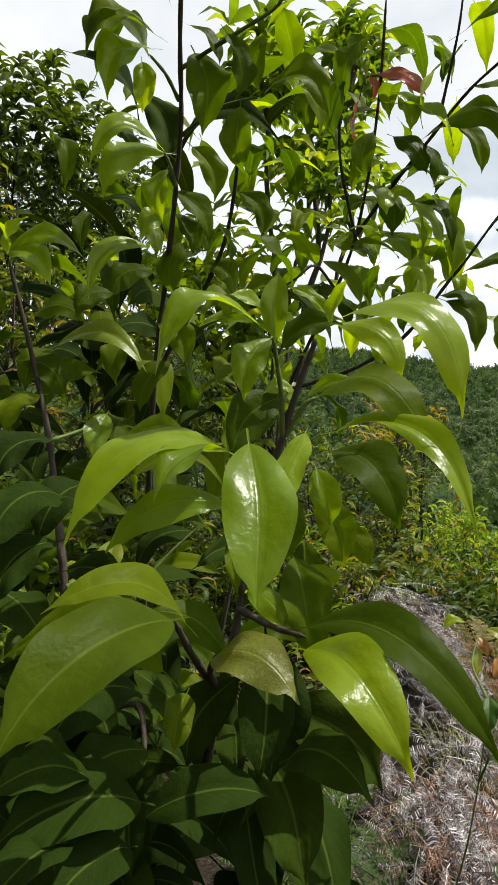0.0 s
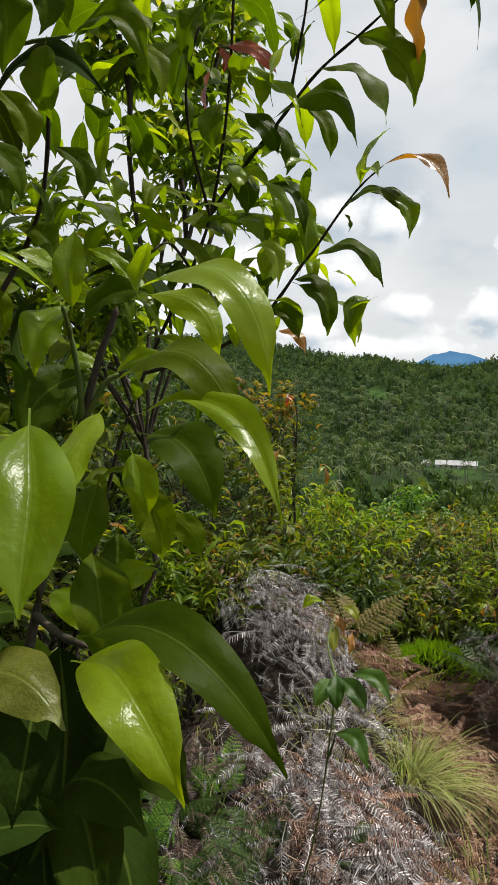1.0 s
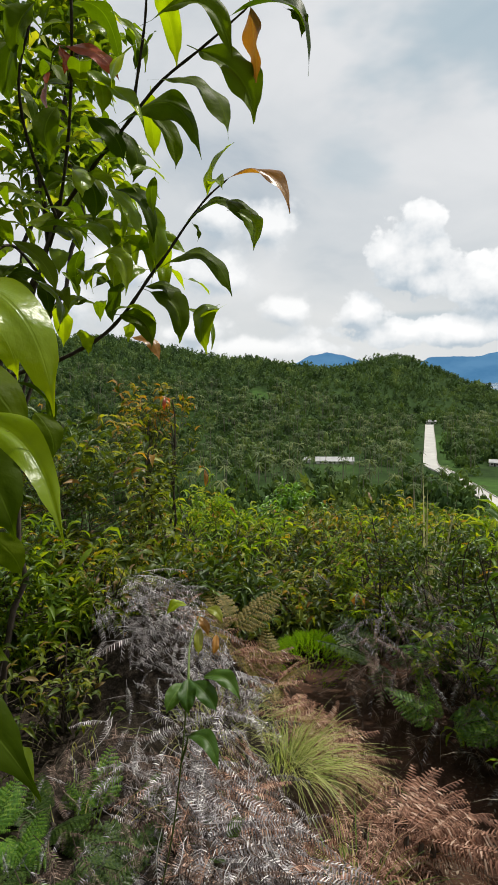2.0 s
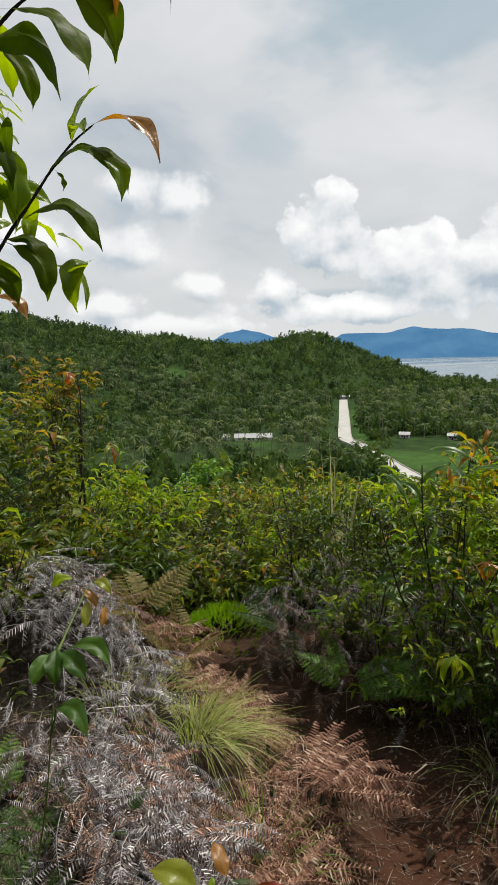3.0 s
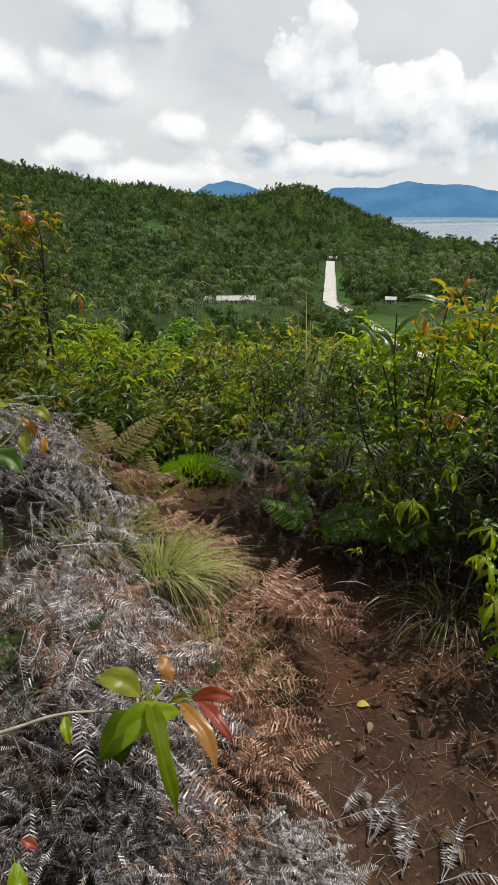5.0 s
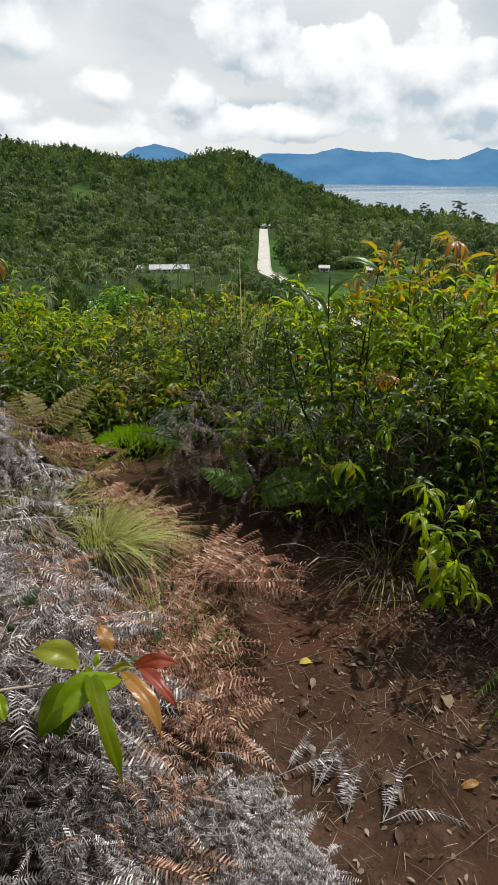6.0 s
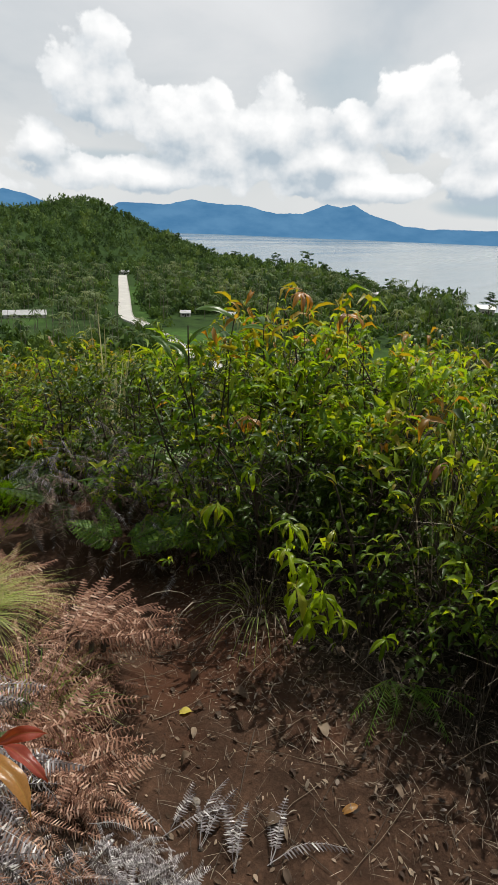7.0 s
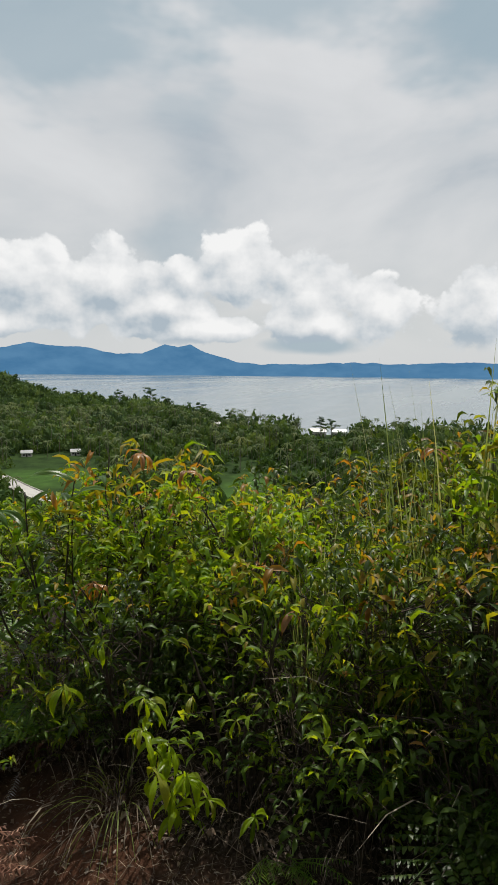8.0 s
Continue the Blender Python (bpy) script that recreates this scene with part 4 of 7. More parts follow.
def grass_arrays(rng, origin, ahead, length, width, sag, segs=6):
    """Tapered bowed blades as arrays."""
    s = np.linspace(0, 1, segs)
    origin, ahead = np.asarray(origin, float), np.asarray(ahead, float)
    ahead = ahead / np.linalg.norm(ahead, axis=1, keepdims=True)
    flat_ = ahead * (1, 1, 0)
    side = np.cross(ahead, (0, 0, 1.0))
    side /= np.maximum(np.linalg.norm(side, axis=1, keepdims=True), 1e-6)
    n = len(origin)
    L, Wd, G = (np.broadcast_to(q, (n,)) for q in (length, width, sag))
    mid = origin[:, None] + ahead[:, None] * (L[:, None] * s)[..., None] + flat_[:, None] * (G * L)[:, None, None] * (s * s)[None, :, None] * 0.5
    mid[..., 2] -= (G * L)[:, None] * s ** 2.2
    w = (Wd[:, None] * (np.minimum(1, s * 6 + 0.4) * (1 - s ** 2.5) + 0.03))[..., None] * 0.5
    v = np.stack([mid - side[:, None] * w, mid + side[:, None] * w], 2).reshape(n, -1, 3)
    i = np.arange(segs - 1) * 2
    f = np.stack([i, i + 1, i + 3, i + 2], -1)
    f = f[None] + (np.arange(n) * segs * 2)[:, None, None]
    return v.reshape(-1, 3), f.reshape(-1, 4)


def tuft(name, label, x, y, n, length, width, mat, seed, spread=0.5, sag=0.5, foot=0.05, category="grass", lean=(0, 0), lift=0.0):
    rng = np.random.default_rng(seed)
    ob = thing(name, label, category, pose(x, y, grounded(x, y) + lift))
    a = rng.uniform(0, 2 * np.pi, n)
    q = np.sqrt(rng.uniform(0, 1, n))
    o = np.stack([np.cos(a) * q * foot, np.sin(a) * q * foot, np.full(n, -0.02)], -1)
    d = np.stack([np.cos(a) * q * spread + lean[0], np.sin(a) * q * spread + lean[1], np.ones(n)], -1) + rng.normal(0, 0.08, (n, 3))
    arr = grass_arrays(rng, o, d, length * rng.uniform(0.55, 1.15, n), width * rng.uniform(0.6, 1.2, n), sag * rng.uniform(0.3, 1.3, n))
    tagged(part("blade_mass", arr, mat, ob), kind="stuff")
    if name == "grass_tuft":
        for k in range(24):
            a_ = rng.uniform(0, 6.28)
            one = grass_arrays(rng, [(0.04 * math.cos(a_), 0.04 * math.sin(a_), -0.02)], [(math.cos(a_) * spread * 0.9 + lean[0], math.sin(a_) * spread * 0.9 + lean[1], 1)], length * rng.uniform(0.8, 1.25), width * 1.2, sag, 8)
            part("blade", one, mat, ob)
    return ob


# ---------------------------------------------------------------- saplings close to the camera
near_sapling = thing("sapling", "young tree with large glossy light green leaves", "tree", group="saplings beside the path")
tall_sapling = thing("sapling", "tall young tree with dark stem and broad green leaves", "tree", group="saplings beside the path")
low_sapling = thing("sapling", "young tree with shade put into its dark green lower leaves", "tree", group="saplings beside the path")
leaning_sapling = thing("sapling", "leaning young tree with bronze and red shoot tips", "tree", group="saplings beside the path")
leaning_sapling.location = (0.03, 0.0, -0.012)
path_shoot = thing("shoot", "arching shoot with green, orange and red young leaves", "plant")
bank_shoot = thing("shoot", "slender shoot with dark green drooping leaves on the bank", "plant")
wood_on(near_sapling, "trunk", [(-0.080, 0.483, 1.143), (-0.063, 0.463, 1.235), (-0.039, 0.419, 1.337), (-0.017, 0.371, 1.446), (-0.004, 0.384, 1.498), (0.002, 0.407, 1.538), (0.014, 0.395, 1.580), (0.026, 0.393, 1.611), (0.035, 0.388, 1.644), (0.044, 0.387, 1.666), (0.048, 0.385, 1.677)], 0.0038, 0.0018)
wood_on(near_sapling, "branch", [(0.026, 0.393, 1.611), (0.025, 0.384, 1.641), (0.022, 0.379, 1.662), (0.019, 0.368, 1.676)], 0.0020, 0.0012)
wood_on(near_sapling, "branch", [(0.014, 0.395, 1.580), (0.003, 0.377, 1.594), (-0.010, 0.368, 1.606)], 0.0022, 0.0012)
wood_on(near_sapling, "branch", [(0.028, 0.393, 1.614), (0.040, 0.388, 1.635), (0.048, 0.387, 1.639)], 0.0020, 0.0012)
wood_on(near_sapling, "branch", [(-0.004, 0.384, 1.498), (0.014, 0.333, 1.507), (0.031, 0.293, 1.517)], 0.0025, 0.0015)
wood_on(near_sapling, "branch", [(-0.017, 0.371, 1.446), (-0.022, 0.323, 1.485), (-0.015, 0.291, 1.510)], 0.0025, 0.0015)
wood_on(near_sapling, "branch", [(-0.017, 0.371, 1.446), (-0.030, 0.308, 1.502), (-0.030, 0.240, 1.548)], 0.0025, 0.0015)
leaves_on(near_sapling, [
    ("g", 0.063, 0.392, 1.690, 133, -34, 0.104, 0.038, 0.30, 0),
    ("g", 0.070, 0.435, 1.691, 112, -39, 0.063, 0.029, 0.25, 0),
    ("g", 0.012, 0.397, 1.686, -117, -15, 0.079, 0.028, 0.28, 0),
    ("g", 0.022, 0.397, 1.678, 9, 85, 0.046, 0.020, 0.06, 0),
    ("g", 0.017, 0.407, 1.694, -117, 29, 0.032, 0.015, 0.10, 0),
    ("g", 0.060, 0.404, 1.688, 162, 59, 0.033, 0.020, 0.08, 0),
    ("g", 0.057, 0.403, 1.695, -91, 42, 0.030, 0.016, 0.08, 0),
    ("g", 0.019, 0.408, 1.679, -130, -51, 0.048, 0.030, 0.15, 0),
    ("d", 0.028, 0.419, 1.674, 99, 27, 0.044, 0.030, 0.15, 0),
])
leaves_on(near_sapling, [
    ("d", 0.048, 0.418, 1.636, 132, -18, 0.094, 0.046, 0.30, 0),
    ("d", 0.027, 0.420, 1.639, -131, -34, 0.062, 0.046, 0.15, 0),
    ("g", 0.063, 0.404, 1.615, 144, -20, 0.123, 0.029, 0.22, 0),
    ("d", 0.066, 0.436, 1.598, 141, -34, 0.076, 0.041, 0.20, 0),
    ("g", 0.036, 0.420, 1.644, -113, 1, 0.024, 0.022, 0.15, 0),
    ("g", 0.046, 0.419, 1.640, 115, 15, 0.040, 0.016, 0.10, 0),
    ("d", 0.121, 0.414, 1.625, 147, -53, 0.033, 0.029, 0.15, 0),
    ("g", -0.010, 0.397, 1.603, -129, -13, 0.123, 0.034, 0.26, 0),
    ("g", -0.012, 0.376, 1.606, -140, -15, 0.067, 0.031, 0.10, -25),
])
leaves_on(near_sapling, [
    ("g", -0.013, 0.392, 1.569, -108, -10, 0.083, 0.030, 0.15, 0),
    ("g", 0.003, 0.344, 1.613, 175, -44, 0.099, 0.046, 0.06, 0),
    ("g", 0.037, 0.354, 1.618, -156, -36, 0.064, 0.026, 0.05, 0),
    ("d", 0.033, 0.392, 1.573, -155, -61, 0.046, 0.032, 0.10, 0),
    ("d", 0.054, 0.443, 1.561, 122, -59, 0.054, 0.033, 0.10, 0),
    ("d", -0.011, 0.398, 1.543, 169, -56, 0.038, 0.012, 0.05, 0),
    ("g", 0.002, 0.409, 1.503, 140, -20, 0.040, 0.022, 0.10, 0),
    ("g", 0.032, 0.405, 1.497, 103, 33, 0.041, 0.022, 0.10, 0),
    ("d", -0.034, 0.429, 1.604, -109, 2, 0.061, 0.024, 0.20, 0),
])
leaves_on(near_sapling, [
    ("g", 0.055, 0.446, 1.584, 158, -62, 0.045, 0.026, 0.10, 0),
    ("d", 0.044, 0.427, 1.533, -178, -59, 0.045, 0.025, 0.05, 0),
    ("d", 0.084, 0.520, 1.523, 117, -47, 0.045, 0.031, 0.15, 0),
    ("d", 0.032, 0.301, 1.519, 136, -11, 0.106, 0.032, 0.22, 0),
    ("g", 0.029, 0.283, 1.515, 150, -15, 0.075, 0.034, 0.22, 0),
    ("s", 0.030, 0.278, 1.505, 140, -10, 0.049, 0.016, 0.20, 0),
    ("s", -0.018, 0.289, 1.508, 131, 1, 0.053, 0.035, 0.25, 0),
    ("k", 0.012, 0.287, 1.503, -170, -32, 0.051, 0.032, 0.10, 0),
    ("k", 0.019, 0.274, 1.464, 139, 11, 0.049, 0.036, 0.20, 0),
])
leaves_on(near_sapling, [
    ("d", -0.031, 0.238, 1.549, -147, -6, 0.084, 0.038, 0.14, 0),
    ("d", -0.029, 0.274, 1.533, -124, 21, 0.069, 0.027, 0.20, 0),
    ("d", -0.011, 0.291, 1.510, -102, 40, 0.049, 0.024, 0.12, 0),
    ("d", -0.043, 0.292, 1.501, -109, 22, 0.077, 0.034, 0.20, 0),
    ("d", -0.033, 0.309, 1.480, -167, -28, 0.032, 0.023, 0.10, 0),
])
# low hanging leaves, most of them with shade in their colour (k)
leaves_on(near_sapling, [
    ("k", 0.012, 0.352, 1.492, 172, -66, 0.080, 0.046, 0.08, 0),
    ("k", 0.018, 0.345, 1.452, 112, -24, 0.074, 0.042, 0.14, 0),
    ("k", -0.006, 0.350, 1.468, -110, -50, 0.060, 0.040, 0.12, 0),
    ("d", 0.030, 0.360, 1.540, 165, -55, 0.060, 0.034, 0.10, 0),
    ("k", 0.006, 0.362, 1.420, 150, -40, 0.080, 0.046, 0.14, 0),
])
wood_on(tall_sapling, "trunk", [(-0.176, 0.740, 0.993), (-0.140, 0.744, 1.235), (-0.119, 0.717, 1.503), (-0.102, 0.672, 1.654), (-0.077, 0.623, 1.769), (-0.061, 0.585, 1.840), (-0.052, 0.563, 1.898), (-0.051, 0.540, 1.944), (-0.044, 0.508, 1.995)], 0.0045, 0.0018)
wood_on(tall_sapling, "branch", [(-0.102, 0.672, 1.654), (-0.074, 0.653, 1.702), (-0.041, 0.640, 1.748), (-0.015, 0.611, 1.794), (-0.003, 0.567, 1.839), (0.001, 0.528, 1.884)], 0.0030, 0.0015)
wood_on(tall_sapling, "branch", [(-0.053, 0.570, 1.881), (-0.022, 0.545, 1.894), (0.021, 0.541, 1.902)], 0.0020, 0.0012)
wood_on(tall_sapling, "branch", [(-0.054, 0.559, 1.906), (-0.064, 0.549, 1.925), (-0.078, 0.540, 1.937)], 0.0020, 0.0012)
wood_on(tall_sapling, "branch", [(-0.061, 0.585, 1.840), (-0.066, 0.577, 1.859), (-0.071, 0.573, 1.868)], 0.0020, 0.0012)
wood_on(tall_sapling, "branch", [(-0.050, 0.548, 1.929), (-0.001, 0.520, 1.942), (0.036, 0.510, 1.957), (0.045, 0.496, 1.978)], 0.0020, 0.0012)
leaves_on(tall_sapling, [
    ("d", -0.071, 0.534, 1.949, -110, -22, 0.066, 0.044, 0.30, 0),
    ("g", -0.075, 0.539, 1.940, -115, -43, 0.063, 0.036, 0.25, 0),
    ("g", -0.084, 0.542, 1.931, 132, -86, 0.041, 0.032, 0.10, 0),
    ("d", -0.042, 0.533, 1.956, 97, -48, 0.043, 0.055, 0.15, 0),
    ("d", -0.038, 0.544, 1.939, 131, -77, 0.071, 0.049, 0.10, 0),
    ("d", -0.010, 0.520, 1.942, 74, -74, 0.052, 0.048, 0.15, 0),
    ("d", 0.001, 0.527, 1.886, -70, -89, 0.053, 0.037, 0.10, 0),
    ("g", -0.070, 0.573, 1.868, -127, -18, 0.079, 0.032, 0.28, 0),
    ("g", -0.070, 0.574, 1.867, -123, -36, 0.081, 0.034, 0.25, 0),
])
leaves_on(tall_sapling, [
    ("d", 0.021, 0.541, 1.902, 115, -23, 0.067, 0.042, 0.30, 0),
    ("g", -0.069, 0.579, 1.854, -122, -75, 0.050, 0.029, 0.10, 0),
    ("g", -0.069, 0.590, 1.821, -120, -40, 0.044, 0.035, 0.12, 0),
    ("g", -0.090, 0.597, 1.786, -128, -32, 0.084, 0.026, 0.22, 0),
    ("d", -0.066, 0.611, 1.822, 110, -60, 0.047, 0.048, 0.15, 0),
    ("d", -0.091, 0.621, 1.769, -118, -33, 0.057, 0.036, 0.20, 0),
    ("d", -0.064, 0.595, 1.839, 83, -48, 0.057, 0.048, 0.15, 0),
    ("d", -0.020, 0.578, 1.801, 49, -69, 0.038, 0.034, 0.10, 0),
    ("g", -0.057, 0.524, 1.969, -129, 39, 0.030, 0.036, 0.10, 0),
])
leaves_on(tall_sapling, [
    ("d", 0.018, 0.513, 1.954, -117, 36, 0.032, 0.046, 0.10, 0),
    ("d", -0.097, 0.522, 1.963, -115, -40, 0.043, 0.035, 0.20, 0),
    ("d", 0.049, 0.548, 1.929, -162, 35, 0.049, 0.035, 0.10, 0),
    ("d", 0.024, 0.538, 1.951, -80, -77, 0.047, 0.047, 0.10, 0),
    ("d", -0.047, 0.611, 1.887, 94, -61, 0.057, 0.056, 0.10, 0),
    ("d", -0.091, 0.648, 1.726, 108, -52, 0.063, 0.068, 0.10, 0),
    ("d", -0.080, 0.654, 1.678, -126, -49, 0.064, 0.068, 0.10, 0),
    ("d", -0.062, 0.618, 1.796, -134, -73, 0.055, 0.060, 0.10, 0),
    ("d", -0.039, 0.625, 1.775, 111, -40, 0.049, 0.054, 0.20, 0),
])
leaves_on(tall_sapling, [
    ("d", -0.051, 0.692, 1.731, -123, -36, 0.046, 0.059, 0.20, 0),
    ("d", -0.116, 0.647, 1.702, -136, -58, 0.057, 0.056, 0.20, 0),
    ("d", -0.003, 0.608, 1.842, 86, -58, 0.052, 0.049, 0.20, 0),
    ("d", -0.128, 0.598, 1.743, -127, -31, 0.048, 0.041, 0.20, 0),
])
wood_on(low_sapling, "trunk", [(-0.263, 0.600, 1.026), (-0.208, 0.536, 1.209), (-0.162, 0.489, 1.376), (-0.150, 0.483, 1.483), (-0.166, 0.515, 1.544), (-0.174, 0.531, 1.602), (-0.198, 0.566, 1.675), (-0.211, 0.547, 1.770)], 0.0060, 0.0020)
wood_on(low_sapling, "branch", [(-0.150, 0.483, 1.483), (-0.125, 0.504, 1.495), (-0.116, 0.522, 1.513)], 0.0020, 0.0012)
wood_on(low_sapling, "branch", [(-0.162, 0.489, 1.376), (-0.105, 0.409, 1.415), (-0.068, 0.365, 1.447), (-0.061, 0.333, 1.429)], 0.0030, 0.0015)
wood_on(low_sapling, "branch", [(-0.176, 0.503, 1.326), (-0.094, 0.360, 1.389), (-0.061, 0.318, 1.408)], 0.0030, 0.0015)
wood_on(low_sapling, "branch", [(-0.096, 0.513, 1.469), (-0.074, 0.524, 1.494), (-0.041, 0.535, 1.522)], 0.0020, 0.0010)
wood_on(low_sapling, "branch", [(-0.174, 0.531, 1.602), (-0.150, 0.559, 1.610), (-0.135, 0.584, 1.623)], 0.0020, 0.0010)
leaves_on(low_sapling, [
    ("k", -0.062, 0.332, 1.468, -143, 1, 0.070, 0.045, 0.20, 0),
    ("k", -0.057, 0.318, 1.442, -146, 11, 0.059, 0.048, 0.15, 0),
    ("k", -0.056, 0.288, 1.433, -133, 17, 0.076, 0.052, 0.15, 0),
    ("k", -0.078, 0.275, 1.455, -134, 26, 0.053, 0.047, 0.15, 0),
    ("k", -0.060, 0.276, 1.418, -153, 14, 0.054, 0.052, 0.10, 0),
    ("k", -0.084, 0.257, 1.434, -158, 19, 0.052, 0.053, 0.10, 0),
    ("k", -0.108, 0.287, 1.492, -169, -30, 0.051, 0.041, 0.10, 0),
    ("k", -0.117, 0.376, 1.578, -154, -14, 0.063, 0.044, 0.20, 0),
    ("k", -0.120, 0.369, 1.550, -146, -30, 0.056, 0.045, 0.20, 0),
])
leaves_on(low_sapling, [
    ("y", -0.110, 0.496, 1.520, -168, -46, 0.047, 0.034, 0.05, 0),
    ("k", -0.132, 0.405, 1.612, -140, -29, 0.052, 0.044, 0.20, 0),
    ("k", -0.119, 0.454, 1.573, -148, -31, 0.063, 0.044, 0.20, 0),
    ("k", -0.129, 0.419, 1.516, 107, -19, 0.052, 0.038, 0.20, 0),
    ("g", -0.211, 0.547, 1.771, 89, 1, 0.070, 0.025, 0.25, 0),
    ("g", -0.211, 0.547, 1.771, 105, -29, 0.051, 0.028, 0.25, 0),
    ("g", -0.211, 0.547, 1.771, -150, 68, 0.031, 0.029, 0.10, 0),
    ("g", -0.211, 0.547, 1.770, 99, 63, 0.038, 0.023, 0.10, 0),
    ("y", -0.183, 0.590, 1.691, 101, -10, 0.097, 0.032, 0.20, 0),
])
leaves_on(low_sapling, [
    ("d", -0.186, 0.590, 1.687, -141, -48, 0.052, 0.035, 0.20, 0),
    ("g", -0.135, 0.584, 1.623, -166, -43, 0.050, 0.036, 0.05, 0),
    ("d", -0.211, 0.610, 1.723, 95, -1, 0.053, 0.034, 0.25, 0),
    ("d", -0.178, 0.520, 1.643, -143, -35, 0.047, 0.041, 0.20, 0),
    ("d", -0.196, 0.588, 1.632, 96, 35, 0.066, 0.041, 0.20, 0),
    ("d", -0.207, 0.562, 1.675, 98, -37, 0.054, 0.040, 0.20, 0),
    ("d", -0.207, 0.555, 1.736, -144, -48, 0.044, 0.040, 0.20, 0),
    ("d", -0.176, 0.569, 1.572, 105, -29, 0.054, 0.034, 0.20, 0),
])
wood_on(leaning_sapling, "trunk", [(-0.169, 1.354, 0.632), (-0.084, 1.408, 1.117), (0.004, 1.356, 1.504), (0.089, 1.263, 1.717), (0.158, 1.194, 1.853), (0.193, 1.171, 1.945), (0.214, 1.125, 2.082), (0.218, 1.072, 2.199), (0.212, 1.013, 2.302)], 0.0055, 0.0022)
wood_on(leaning_sapling, "branch", [(0.070, 1.285, 1.660), (0.180, 1.205, 1.690), (0.265, 1.155, 1.738), (0.308, 1.128, 1.788), (0.342, 1.090, 1.846), (0.363, 1.068, 1.874), (0.398, 1.044, 1.930), (0.436, 1.037, 1.980), (0.473, 1.023, 2.011)], 0.0045, 0.0015)
wood_on(leaning_sapling, "branch", [(0.193, 1.168, 1.954), (0.224, 1.131, 1.997), (0.256, 1.091, 2.036), (0.294, 1.056, 2.080), (0.347, 1.012, 2.146), (0.403, 0.973, 2.185), (0.432, 0.949, 2.207), (0.470, 0.914, 2.237)], 0.0040, 0.0015)
wood_on(leaning_sapling, "branch", [(0.309, 1.035, 2.119), (0.315, 1.007, 2.174), (0.319, 0.980, 2.221), (0.316, 0.951, 2.269)], 0.0030, 0.0015)
wood_on(leaning_sapling, "branch", [(0.218, 1.072, 2.199), (0.189, 1.075, 2.200), (0.183, 1.092, 2.167)], 0.0020, 0.0010)
wood_on(leaning_sapling, "branch", [(0.158, 1.194, 1.853), (0.110, 1.137, 1.901), (0.060, 1.097, 1.851), (-0.001, 1.051, 1.822)], 0.0030, 0.0015)
wood_on(leaning_sapling, "branch", [(0.193, 1.171, 1.945), (0.132, 0.995, 2.024), (0.120, 0.921, 2.072), (0.142, 0.886, 2.139)], 0.0030, 0.0015)
leaves_on(leaning_sapling, [
    ("o", 0.473, 1.023, 2.011, 132, -28, 0.133, 0.034, 0.22, 0),
    ("g", 0.439, 1.045, 1.988, 125, 67, 0.095, 0.047, 0.06, 0),
    ("d", 0.448, 1.036, 1.969, 130, -36, 0.109, 0.039, 0.25, 0),
    ("d", 0.396, 1.045, 1.928, 130, -4, 0.128, 0.044, 0.30, 0),
    ("d", 0.409, 1.040, 1.930, 76, -66, 0.030, 0.021, 0.10, 0),
    ("d", 0.356, 1.073, 1.856, 124, -19, 0.141, 0.047, 0.32, 0),
    ("g", 0.348, 1.074, 1.862, -124, 85, 0.117, 0.043, 0.06, 0),
    ("d", 0.340, 1.085, 1.815, 135, -53, 0.108, 0.044, 0.20, 0),
    ("d", 0.330, 1.086, 1.825, 118, -27, 0.082, 0.034, 0.20, 0),
], 45, 1.15)
leaves_on(leaning_sapling, [
    ("d", 0.268, 1.095, 1.986, 123, -41, 0.122, 0.041, 0.25, 0),
    ("d", 0.289, 1.054, 2.088, 121, -18, 0.153, 0.054, 0.35, 0),
    ("d", 0.349, 1.011, 2.148, 119, -34, 0.146, 0.067, 0.25, 0),
    ("d", 0.336, 1.035, 2.102, 130, -61, 0.102, 0.039, 0.10, 0),
    ("d", 0.294, 1.057, 2.076, 112, -73, 0.083, 0.043, 0.15, 0),
    ("d", 0.237, 1.062, 2.093, 109, -46, 0.089, 0.060, 0.12, 0),
    ("g", 0.238, 1.035, 2.153, 144, -64, 0.078, 0.054, 0.10, 0),
    ("r", 0.207, 1.072, 2.202, 115, -27, 0.102, 0.027, 0.15, 0),
    ("r", 0.198, 1.074, 2.201, 111, -75, 0.042, 0.032, 0.05, 0),
], 45, 1.15)
leaves_on(leaning_sapling, [
    ("r", 0.183, 1.092, 2.167, -36, -80, 0.071, 0.034, 0.05, 0),
    ("d", 0.328, 0.979, 2.218, 121, -24, 0.143, 0.054, 0.30, 0),
    ("d", 0.403, 0.973, 2.185, 117, -45, 0.144, 0.065, 0.15, 0),
    ("b", 0.471, 0.916, 2.234, 46, -78, 0.106, 0.049, 0.05, 0),
    ("d", 0.445, 0.932, 2.226, 122, -32, 0.156, 0.059, 0.30, 0),
    ("d", 0.522, 0.892, 2.230, 138, -57, 0.054, 0.033, 0.10, 0),
    ("d", 0.258, 1.096, 2.133, 64, -57, 0.068, 0.046, 0.10, 0),
    ("d", 0.232, 1.125, 2.074, -70, -31, 0.073, 0.057, 0.20, 0),
    ("d", 0.223, 1.139, 2.039, 131, -64, 0.105, 0.062, 0.10, 0),
], 45, 1.15)
